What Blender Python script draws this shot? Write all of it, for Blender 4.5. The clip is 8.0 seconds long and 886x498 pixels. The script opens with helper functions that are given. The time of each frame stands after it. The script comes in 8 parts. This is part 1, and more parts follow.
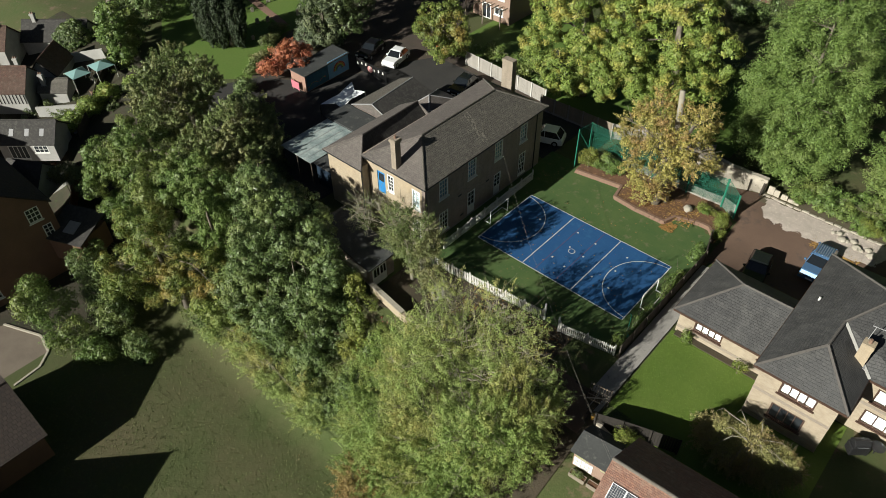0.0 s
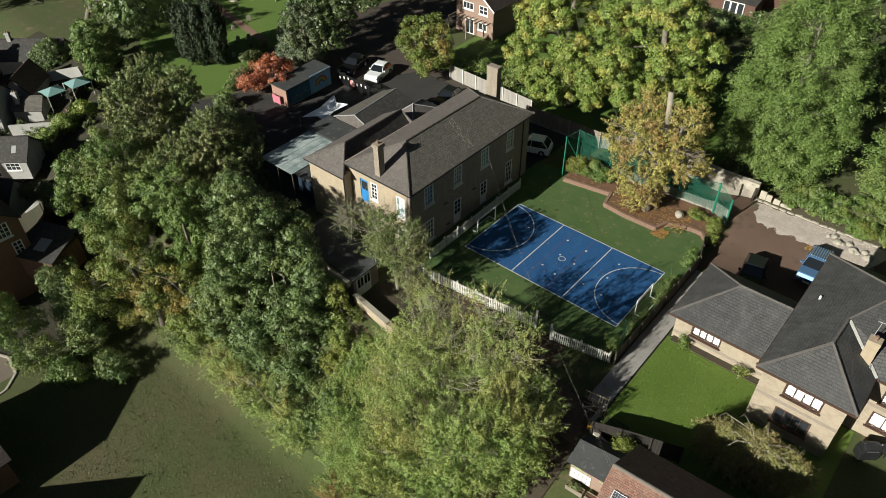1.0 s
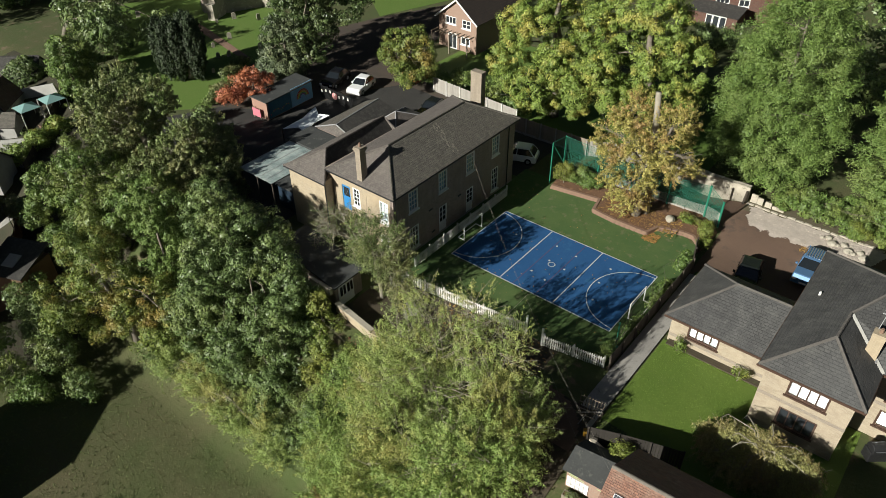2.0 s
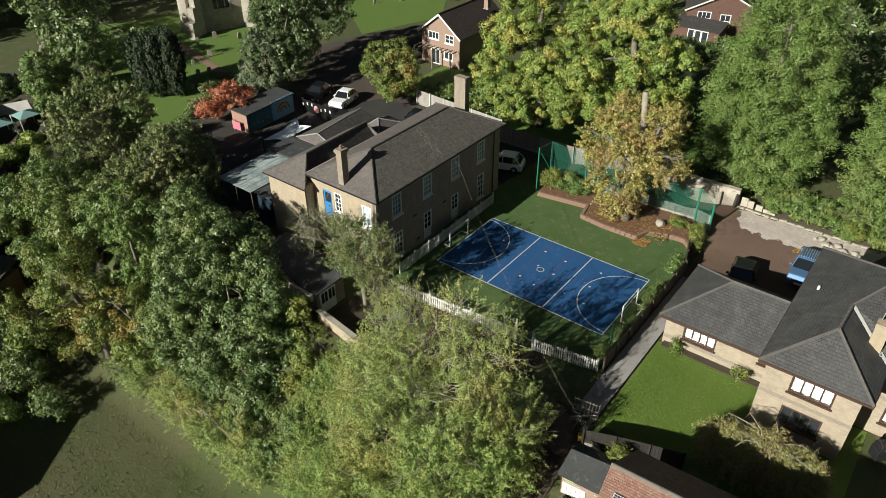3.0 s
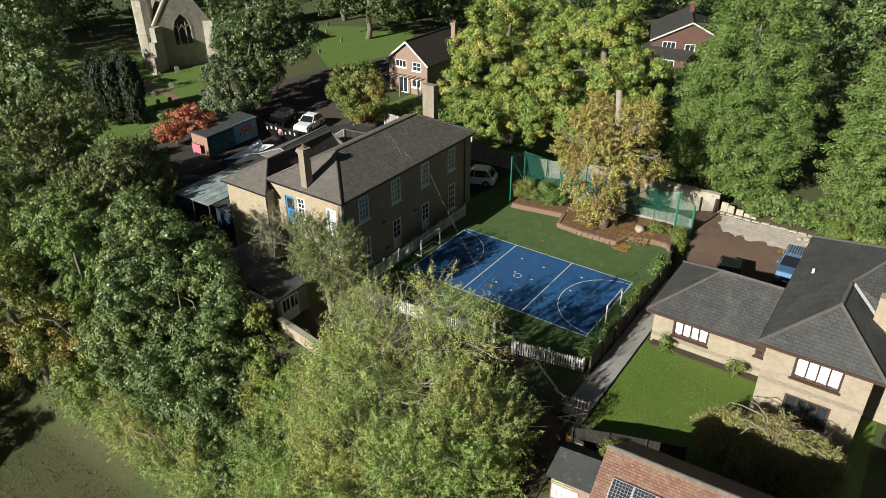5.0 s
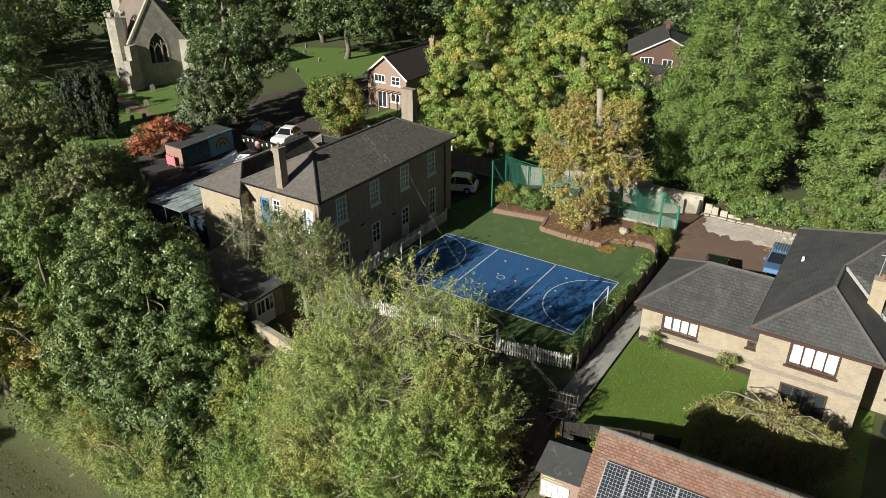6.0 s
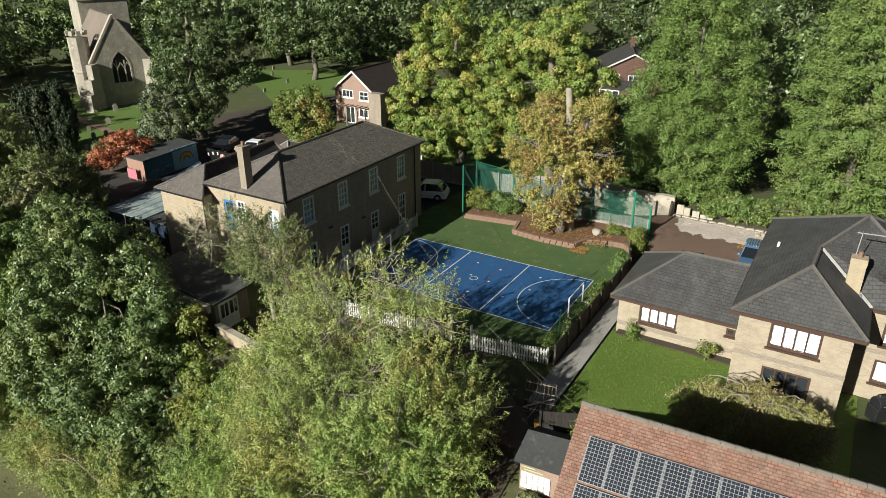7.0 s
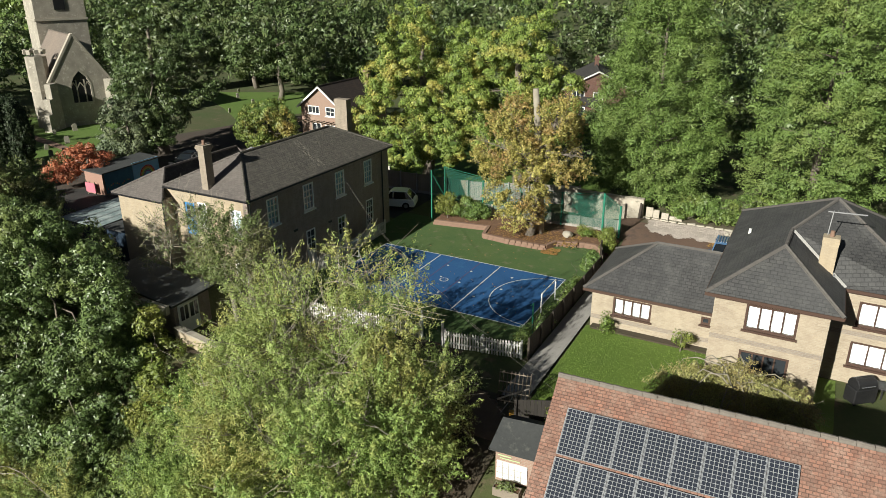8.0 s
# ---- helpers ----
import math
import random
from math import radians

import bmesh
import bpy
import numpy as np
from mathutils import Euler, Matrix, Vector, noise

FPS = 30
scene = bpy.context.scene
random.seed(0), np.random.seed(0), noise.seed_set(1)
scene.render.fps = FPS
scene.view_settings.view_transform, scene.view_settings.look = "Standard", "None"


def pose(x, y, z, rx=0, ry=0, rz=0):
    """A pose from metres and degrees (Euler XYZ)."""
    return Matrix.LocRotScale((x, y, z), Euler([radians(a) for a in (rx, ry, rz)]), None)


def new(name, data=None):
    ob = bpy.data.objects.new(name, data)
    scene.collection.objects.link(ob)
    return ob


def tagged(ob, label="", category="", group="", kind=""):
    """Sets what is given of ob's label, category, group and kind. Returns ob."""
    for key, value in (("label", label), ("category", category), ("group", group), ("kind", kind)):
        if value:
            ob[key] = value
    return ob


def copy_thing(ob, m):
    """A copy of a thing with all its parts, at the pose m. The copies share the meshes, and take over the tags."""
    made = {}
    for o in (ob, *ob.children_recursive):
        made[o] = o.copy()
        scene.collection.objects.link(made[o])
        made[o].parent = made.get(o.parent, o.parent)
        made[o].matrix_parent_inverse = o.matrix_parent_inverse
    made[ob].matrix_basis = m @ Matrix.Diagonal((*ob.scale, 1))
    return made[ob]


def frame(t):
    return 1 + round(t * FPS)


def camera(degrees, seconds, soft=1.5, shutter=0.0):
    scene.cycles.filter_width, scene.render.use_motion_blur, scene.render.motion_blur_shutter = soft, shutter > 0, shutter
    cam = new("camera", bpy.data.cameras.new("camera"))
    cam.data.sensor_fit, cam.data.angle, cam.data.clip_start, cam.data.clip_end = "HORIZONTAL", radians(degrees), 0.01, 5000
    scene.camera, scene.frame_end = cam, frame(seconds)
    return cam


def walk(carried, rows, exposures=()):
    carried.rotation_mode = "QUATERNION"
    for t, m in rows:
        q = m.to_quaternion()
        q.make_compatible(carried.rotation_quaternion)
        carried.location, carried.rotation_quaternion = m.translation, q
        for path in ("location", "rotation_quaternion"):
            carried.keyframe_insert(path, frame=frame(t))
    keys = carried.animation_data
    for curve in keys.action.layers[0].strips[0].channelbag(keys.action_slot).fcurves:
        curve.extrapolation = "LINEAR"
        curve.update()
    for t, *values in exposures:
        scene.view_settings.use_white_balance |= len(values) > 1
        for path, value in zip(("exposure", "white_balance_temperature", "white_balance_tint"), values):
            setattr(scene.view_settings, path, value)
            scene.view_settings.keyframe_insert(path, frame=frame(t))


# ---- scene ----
cam = camera(64.12, 8.0, 0.8)
ROWS = [
    (0.0, 27.888, -35.333, 40.649, 46.926, 0.331, 41.801),
    (0.5, 27.841, -35.265, 39.292, 48.232, 0.328, 41.097),
    (1.0, 27.793, -35.156, 37.92, 49.546, 0.311, 40.423),
    (1.5, 27.749, -35.06, 36.531, 50.847, 0.305, 39.731),
    (3.0, 27.657, -34.813, 32.379, 54.865, 0.258, 37.693),
    (3.5, 27.618, -34.756, 31.058, 56.177, 0.249, 37.009),
    (4.0, 27.576, -34.688, 29.751, 57.484, 0.234, 36.363),
    (4.5, 27.534, -34.61, 28.414, 58.787, 0.221, 35.761),
    (6.0, 27.473, -34.35, 24.425, 62.808, 0.169, 33.473),
    (6.5, 27.454, -34.295, 23.12, 64.187, 0.153, 32.266),
    (7.0, 27.45, -34.26, 21.839, 65.563, 0.122, 30.962),
    (7.5, 27.444, -34.22, 20.594, 66.939, 0.108, 29.641),
    (8.0, 27.453, -34.164, 19.394, 68.301, 0.096, 28.344),
]
walk(cam, [(t, pose(x, y, z, rx, ry, rz)) for t, x, y, z, rx, ry, rz in ROWS], [(0.0, 0.52), (4.0, 0.58), (8.0, 0.64)])

# ---- light ----
SUN_EL, SUN_ROT = radians(25), radians(192)
world = bpy.data.worlds.new("world")
scene.world = world
world.use_nodes = True
sky = world.node_tree.nodes.new("ShaderNodeTexSky")
sky.sky_type, sky.sun_disc = "NISHITA", False
sky.sun_elevation, sky.sun_rotation = SUN_EL, SUN_ROT
background = world.node_tree.nodes["Background"]
background.inputs["Strength"].default_value = 0.016
world.node_tree.links.new(sky.outputs["Color"], background.inputs["Color"])
sun_data = bpy.data.lights.new("sun", "SUN")
sun_data.energy, sun_data.angle, sun_data.color = 5.0, radians(0.53), (1.0, 0.985, 0.88)
sun = new("sun", sun_data)
to_sun = Vector((math.sin(SUN_ROT) * math.cos(SUN_EL), math.cos(SUN_ROT) * math.cos(SUN_EL), math.sin(SUN_EL)))
sun.matrix_world = Matrix.Translation(to_sun * 200) @ to_sun.to_track_quat("Z", "Y").to_matrix().to_4x4()


# ---- materials ----
def node_mat(name):
    m = bpy.data.materials.new(name)
    m.use_nodes = True
    return m, m.node_tree.nodes, m.node_tree.links, m.node_tree.nodes["Principled BSDF"]


def mixer(nodes, links, fac, a, b, mode="MIX"):
    n = nodes.new("ShaderNodeMix")
    n.data_type, n.blend_type = "RGBA", mode
    for key, v in (("Factor", fac), ("A", a), ("B", b)):
        sock = [s for s in n.inputs if s.name == key and (s.type == "VALUE" if key == "Factor" else s.type == "RGBA")][0]
        if isinstance(v, (int, float)):
            sock.default_value = v
        elif isinstance(v, tuple):
            sock.default_value = (*v, 1)
        else:
            links.new(v, sock)
    return [s for s in n.outputs if s.type == "RGBA"][0]


def noise_out(nodes, links, vec, scale, detail=4, rough=0.6, lo=0.3, hi=0.7):
    n = nodes.new("ShaderNodeTexNoise")
    n.inputs["Scale"].default_value, n.inputs["Detail"].default_value, n.inputs["Roughness"].default_value = scale, detail, rough
    links.new(vec, n.inputs["Vector"])
    r = nodes.new("ShaderNodeMapRange")
    r.inputs["From Min"].default_value, r.inputs["From Max"].default_value = lo, hi
    links.new(n.outputs["Fac"], r.inputs["Value"])
    return r.outputs["Result"]


def bump_to(nodes, links, bsdf, height, strength, dist=0.02):
    b = nodes.new("ShaderNodeBump")
    b.inputs["Strength"].default_value, b.inputs["Distance"].default_value = strength, dist
    links.new(height, b.inputs["Height"])
    links.new(b.outputs["Normal"], bsdf.inputs["Normal"])


def surf(name, c1, c2, big=0.4, small=8.0, rough=0.85, bump=0.3, c3=None, metal=0.0, vary=0.0):
    """A weathered surface: two colours by broad stains, fine grain and relief; c3: spots of a third colour."""
    m, nodes, links, bsdf = node_mat(name)
    vec = nodes.new("ShaderNodeTexCoord").outputs["Object"]
    col = mixer(nodes, links, noise_out(nodes, links, vec, big, 5), c1, c2)
    grain = noise_out(nodes, links, vec, small, 6, 0.7)
    dark = tuple(0.62 * c for c in c1)
    col = mixer(nodes, links, mul(nodes, links, grain, 0.45), col, dark)
    if c3:
        col = mixer(nodes, links, noise_out(nodes, links, vec, big * 2.7, 6, 0.7, 0.56, 0.66), col, c3)
    if vary:
        info = nodes.new("ShaderNodeObjectInfo")
        r = nodes.new("ShaderNodeMapRange")
        r.inputs["To Min"].default_value, r.inputs["To Max"].default_value = 1 - vary, 1 + vary
        links.new(info.outputs["Random"], r.inputs["Value"])
        comb = nodes.new("ShaderNodeCombineColor")
        for k in ("Red", "Green", "Blue"):
            links.new(r.outputs["Result"], comb.inputs[k])
        col = mixer(nodes, links, 1.0, col, comb.outputs["Color"], "MULTIPLY")
    links.new(col, bsdf.inputs["Base Color"])
    bsdf.inputs["Roughness"].default_value, bsdf.inputs["Metallic"].default_value = rough, metal
    if bump:
        bump_to(nodes, links, bsdf, grain, bump)
    return m


def mul(nodes, links, a, k):
    n = nodes.new("ShaderNodeMath")
    n.operation = "MULTIPLY"
    links.new(a, n.inputs[0])
    if isinstance(k, (int, float)):
        n.inputs[1].default_value = k
    else:
        links.new(k, n.inputs[1])
    return n.outputs[0]


def coursed(name, c1, c2, joint, width, height, gap=0.01, rough=0.85, bump=0.5, big=0.35, stain=None, lichen=None, offset=0.5, spots=1.3, streak=0.0):
    """Bricks, slates or tiles in courses, on the mesh's UV in metres, with stained patches."""
    m, nodes, links, bsdf = node_mat(name)
    coord = nodes.new("ShaderNodeTexCoord")
    uv, vec = coord.outputs["UV"], coord.outputs["Object"]
    b = nodes.new("ShaderNodeTexBrick")
    b.offset = offset
    b.inputs["Scale"].default_value = 1.0
    b.inputs["Brick Width"].default_value, b.inputs["Row Height"].default_value = width, height
    b.inputs["Mortar Size"].default_value, b.inputs["Mortar Smooth"].default_value = gap, 0.3
    b.inputs["Color1"].default_value, b.inputs["Color2"].default_value, b.inputs["Mortar"].default_value = (*c1, 1), (*c2, 1), (*joint, 1)
    links.new(uv, b.inputs["Vector"])
    col = b.outputs["Color"]
    if stain:
        col = mixer(nodes, links, mul(nodes, links, noise_out(nodes, links, vec, big, 5), 0.7), col, stain)
    if lichen:
        col = mixer(nodes, links, mul(nodes, links, noise_out(nodes, links, vec, spots, 8, 0.75, 0.48, 0.70), 0.6), col, lichen)
    if streak:
        stretch = nodes.new("ShaderNodeVectorMath")
        stretch.operation = "MULTIPLY"
        stretch.inputs[1].default_value = (2.6, 0.35, 1.0)
        links.new(uv, stretch.inputs[0])
        run = noise_out(nodes, links, stretch.outputs["Vector"], 1.0, 6, 0.7, 0.35, 0.68)
        col = mixer(nodes, links, mul(nodes, links, run, streak), col, tuple(0.42 * c for c in c1))
    grain = noise_out(nodes, links, vec, 14, 5, 0.7)
    col = mixer(nodes, links, mul(nodes, links, grain, 0.35), col, tuple(0.6 * c for c in c1))
    links.new(col, bsdf.inputs["Base Color"])
    bsdf.inputs["Roughness"].default_value = rough
    inv = nodes.new("ShaderNodeMath")
    inv.operation = "SUBTRACT"
    inv.inputs[0].default_value = 1.0
    links.new(b.outputs["Fac"], inv.inputs[1])
    add = nodes.new("ShaderNodeMath")
    add.operation = "MULTIPLY_ADD"
    links.new(grain, add.inputs[0])
    add.inputs[1].default_value = 0.25
    links.new(inv.outputs[0], add.inputs[2])
    bump_to(nodes, links, bsdf, add.outputs[0], bump, 0.03)
    return m


def foliage(name, c1, c2, c3, amount=0.25, gloss=0.45, glow=0.3, scale=0.35, spread=0.4):
    """Leaves: a colour for each leaf and a drift of colour through the crown; light shines through a little."""
    m, nodes, links, bsdf = node_mat(name)
    geo = nodes.new("ShaderNodeNewGeometry")
    vec = nodes.new("ShaderNodeTexCoord").outputs["Object"]
    rnd = geo.outputs["Random Per Island"]
    col = mixer(nodes, links, rnd, c1, c2)
    r = nodes.new("ShaderNodeMapRange")
    r.inputs["From Min"].default_value, r.inputs["From Max"].default_value = 0.62 - amount, 0.72 - amount * 0.6
    n = nodes.new("ShaderNodeTexNoise")
    n.inputs["Scale"].default_value, n.inputs["Detail"].default_value = scale, 6
    links.new(vec, n.inputs["Vector"])
    links.new(n.outputs["Fac"], r.inputs["Value"])
    col = mixer(nodes, links, mul(nodes, links, r.outputs["Result"], 0.75), col, c3)
    h = nodes.new("ShaderNodeHueSaturation")
    vr = nodes.new("ShaderNodeMapRange")
    vr.inputs["To Min"].default_value, vr.inputs["To Max"].default_value = 1.0 - spread, 1.0 + spread
    h.inputs["Saturation"].default_value = 0.97
    seven = nodes.new("ShaderNodeMath")
    seven.operation = "FRACT"
    links.new(mul(nodes, links, rnd, 7.31), seven.inputs[0])
    links.new(seven.outputs[0], vr.inputs["Value"])
    links.new(vr.outputs["Result"], h.inputs["Value"])
    links.new(col, h.inputs["Color"])
    links.new(h.outputs["Color"], bsdf.inputs["Base Color"])
    bsdf.inputs["Roughness"].default_value = gloss
    tr = nodes.new("ShaderNodeBsdfTranslucent")
    links.new(h.outputs["Color"], tr.inputs["Color"])
    mx = nodes.new("ShaderNodeMixShader")
    mx.inputs["Fac"].default_value = glow * 0.4
    links.new(bsdf.outputs["BSDF"], mx.inputs[1])
    links.new(tr.outputs["BSDF"], mx.inputs[2])
    links.new(mx.outputs["Shader"], nodes["Material Output"].inputs["Surface"])
    return m


def plain(name, c, rough=0.5, metal=0.0, wear=0.12):
    m, nodes, links, bsdf = node_mat(name)
    vec = nodes.new("ShaderNodeTexCoord").outputs["Object"]
    col = mixer(nodes, links, mul(nodes, links, noise_out(nodes, links, vec, 3.0, 6, 0.7), wear * 3), c, tuple(0.55 * v for v in c))
    links.new(col, bsdf.inputs["Base Color"])
    bsdf.inputs["Roughness"].default_value, bsdf.inputs["Metallic"].default_value = rough, metal
    return m


def glass(name, tint=(0.03, 0.035, 0.04), rough=0.05):
    m, nodes, links, bsdf = node_mat(name)
    bsdf.inputs["Base Color"].default_value = (*tint, 1)
    bsdf.inputs["Roughness"].default_value = rough
    bsdf.inputs["Specular IOR Level"].default_value = 0.8
    return m


CLEAR = glass("clear_glass", (0.9, 0.95, 0.95), 0.02)
CLEAR.node_tree.nodes["Principled BSDF"].inputs["Transmission Weight"].default_value = 1.0
# Two pale blues that paint sky reflected in the school's sash panes.
SKY_REFLECTION = plain("sky_blue_reflection", (0.34, 0.53, 0.66), 0.8, 0, 0.25)
PALE_REFLECTION = plain("pale_blue_reflection", (0.50, 0.58, 0.62), 0.8, 0, 0.06)
SLATE = coursed("old_slate", (0.180, 0.166, 0.142), (0.078, 0.072, 0.064), (0.022, 0.020, 0.018), 0.30, 0.19, 0.018, 0.8, 1.0, 0.35, (0.110, 0.098, 0.082), (0.27, 0.25, 0.20), 0.5, 3.2, 0.45)
SLATE_BROWN = coursed("brown_slate", (0.160, 0.140, 0.128), (0.098, 0.087, 0.081), (0.045, 0.04, 0.036), 0.26, 0.17, 0.012, 0.8, 0.6, 0.3, (0.17, 0.143, 0.13), (0.25, 0.23, 0.205), 0.5, 2.2, 0.4)
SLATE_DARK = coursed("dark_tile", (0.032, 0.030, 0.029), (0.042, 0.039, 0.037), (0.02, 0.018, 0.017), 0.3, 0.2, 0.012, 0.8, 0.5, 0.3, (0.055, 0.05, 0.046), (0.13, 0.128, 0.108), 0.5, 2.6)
TILE_GREY = coursed("grey_concrete_tile", (0.066, 0.064, 0.064), (0.040, 0.040, 0.042), (0.016, 0.016, 0.017), 0.30, 0.20, 0.018, 0.75, 0.8, 0.3, (0.105, 0.105, 0.105), (0.14, 0.14, 0.13), 0.5, 1.3, 0.35)
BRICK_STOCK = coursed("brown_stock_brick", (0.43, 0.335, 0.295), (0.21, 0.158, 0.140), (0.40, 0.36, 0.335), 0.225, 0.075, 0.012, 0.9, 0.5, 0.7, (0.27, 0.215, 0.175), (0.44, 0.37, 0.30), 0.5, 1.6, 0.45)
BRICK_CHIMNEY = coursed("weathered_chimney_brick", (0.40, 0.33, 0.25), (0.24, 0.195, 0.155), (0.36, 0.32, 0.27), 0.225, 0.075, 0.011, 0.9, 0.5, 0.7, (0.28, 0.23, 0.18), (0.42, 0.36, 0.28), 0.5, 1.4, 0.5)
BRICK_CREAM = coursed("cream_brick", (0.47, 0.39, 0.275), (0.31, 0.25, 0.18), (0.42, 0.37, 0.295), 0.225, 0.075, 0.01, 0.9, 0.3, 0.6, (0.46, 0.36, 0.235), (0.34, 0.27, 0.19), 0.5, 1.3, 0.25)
BRICK_BUFF = coursed("buff_brick", (0.42, 0.350, 0.260), (0.29, 0.23, 0.165), (0.39, 0.345, 0.28), 0.24, 0.078, 0.01, 0.9, 0.4, 0.9, (0.46, 0.385, 0.285), (0.27, 0.21, 0.155), 0.5, 1.6, 0.15)
BRICK_BAND = coursed("grey_brick_band", (0.31, 0.255, 0.195), (0.24, 0.195, 0.155), (0.3, 0.27, 0.24), 0.225, 0.075, 0.01, 0.9, 0.4)
BRICK_PINK = coursed("pink_brick", (0.33, 0.215, 0.165), (0.27, 0.17, 0.128), (0.33, 0.28, 0.235), 0.225, 0.075, 0.01, 0.9, 0.3, 0.5, (0.30, 0.20, 0.15))
BRICK_RED = coursed("red_brick", (0.14, 0.062, 0.046), (0.105, 0.048, 0.036), (0.14, 0.105, 0.085), 0.225, 0.075, 0.01, 0.9, 0.3)
RENDER_BROWN = surf("brown_render", (0.25, 0.14, 0.095), (0.19, 0.11, 0.078), 0.5, 9, 0.9, 0.2)
TILE_CLAY = coursed("weathered_clay_tile", (0.40, 0.190, 0.130), (0.165, 0.092, 0.072), (0.085, 0.055, 0.042), 0.18, 0.11, 0.014, 0.85, 1.0, 1.3, (0.16, 0.118, 0.095), (0.46, 0.33, 0.26), 0.5, 2.6, 0.55)
STONE = surf("flint_and_stone", (0.44, 0.40, 0.33), (0.27, 0.245, 0.205), 0.8, 5, 0.95, 0.7, (0.52, 0.48, 0.40))
STONE_PALE = surf("pale_ashlar", (0.44, 0.40, 0.33), (0.34, 0.31, 0.25), 0.7, 6, 0.9, 0.3)
GRASS = surf("rough_grass", (0.055, 0.085, 0.02), (0.09, 0.085, 0.035), 0.25, 5.0, 0.95, 0.8, (0.13, 0.10, 0.06))
MEADOW = surf("worn_meadow", (0.056, 0.090, 0.020), (0.108, 0.090, 0.046), 0.11, 9.0, 0.95, 1.0, (0.088, 0.092, 0.036))
LAWN = surf("mown_lawn", (0.098, 0.172, 0.018), (0.136, 0.205, 0.030), 0.4, 24.0, 0.9, 0.9)
CHURCH_GRASS = surf("churchyard_grass", (0.088, 0.165, 0.02), (0.115, 0.175, 0.032), 0.2, 4.0, 0.9, 0.6)
TURF = surf("green_sports_surface", (0.050, 0.105, 0.026), (0.085, 0.130, 0.036), 0.45, 30.0, 0.95, 0.3, (0.120, 0.130, 0.060))
COURT = surf("blue_sports_surface", (0.008, 0.074, 0.215), (0.011, 0.086, 0.24), 0.3, 30.0, 0.95, 0.25, (0.015, 0.094, 0.23))
LINE = surf("white_line_paint", (0.55, 0.58, 0.59), (0.42, 0.46, 0.48), 1.5, 12, 0.8, 0.0)
LINE_RED = surf("faded_red_line", (0.10, 0.06, 0.13), (0.06, 0.07, 0.16), 2.5, 12, 0.9, 0.0)
TARMAC = surf("tarmac", (0.030, 0.029, 0.028), (0.045, 0.042, 0.039), 0.5, 25, 0.95, 0.3)
TARMAC_BROWN = surf("brown_drive", (0.115, 0.072, 0.052), (0.15, 0.095, 0.066), 0.35, 16, 0.95, 0.4, (0.085, 0.058, 0.045))
CONCRETE = surf("concrete_path", (0.27, 0.255, 0.24), (0.34, 0.325, 0.30), 0.6, 9, 0.92, 0.3, (0.15, 0.14, 0.13))
GRAVEL = surf("pale_gravel", (0.56, 0.485, 0.43), (0.42, 0.36, 0.315), 1.6, 16, 0.95, 1.0, (0.62, 0.54, 0.48))
# Leaf mould tone deepened to hold the shade over lane and school garden.
DARK_SOIL = surf("leaf_mould_with_shade", (0.050, 0.042, 0.026), (0.075, 0.056, 0.036), 0.8, 7, 0.95, 0.8, (0.060, 0.066, 0.026))
SOIL = surf("leafy_soil", (0.13, 0.07, 0.04), (0.19, 0.10, 0.055), 1.0, 9, 0.95, 0.8, (0.30, 0.16, 0.08))
EDGING = surf("brick_edging", (0.26, 0.16, 0.115), (0.20, 0.125, 0.09), 1.2, 7, 0.9, 0.5)
WHITE = plain("white_paint", (0.78, 0.78, 0.76), 0.5)
WHITE_WORN = plain("worn_white_paint", (0.66, 0.65, 0.61), 0.65, 0, 0.2)
TIMBER = surf("weathered_timber", (0.22, 0.18, 0.14), (0.28, 0.24, 0.19), 0.8, 12, 0.9, 0.4, None, 0, 0.12)
TIMBER_PALE = surf("silvered_timber", (0.36, 0.335, 0.30), (0.28, 0.26, 0.235), 0.8, 12, 0.9, 0.3, None, 0, 0.12)
TIMBER_DARK = surf("dark_timber", (0.055, 0.045, 0.036), (0.085, 0.068, 0.052), 0.8, 12, 0.9, 0.4, None, 0, 0.15)
BROWN_PVC = plain("brown_frame", (0.075, 0.042, 0.03), 0.5)
LEAD = surf("lead_flashing", (0.34, 0.34, 0.35), (0.28, 0.28, 0.29), 1.0, 8, 0.6, 0.1)
BLACK = plain("black_paint", (0.014, 0.014, 0.015), 0.45)
DARK_GLASS = glass("window_glass")
BLIND = plain("white_blind", (0.52, 0.53, 0.55), 0.6, 0, 0.03)
BLUE_PAINT = plain("blue_paint", (0.03, 0.22, 0.52), 0.5)
FELT = surf("dark_roof_felt", (0.040, 0.043, 0.044), (0.060, 0.063, 0.062), 0.6, 9, 0.9, 0.2, (0.085, 0.088, 0.080))
BARK = surf("bark", (0.16, 0.135, 0.11), (0.22, 0.19, 0.155), 2, 14, 0.95, 0.6)
BARK_PALE = surf("pale_bark", (0.33, 0.30, 0.24), (0.25, 0.22, 0.17), 2, 14, 0.95, 0.5)
NET = plain("green_net_post", (0.02, 0.19, 0.12), 0.5)


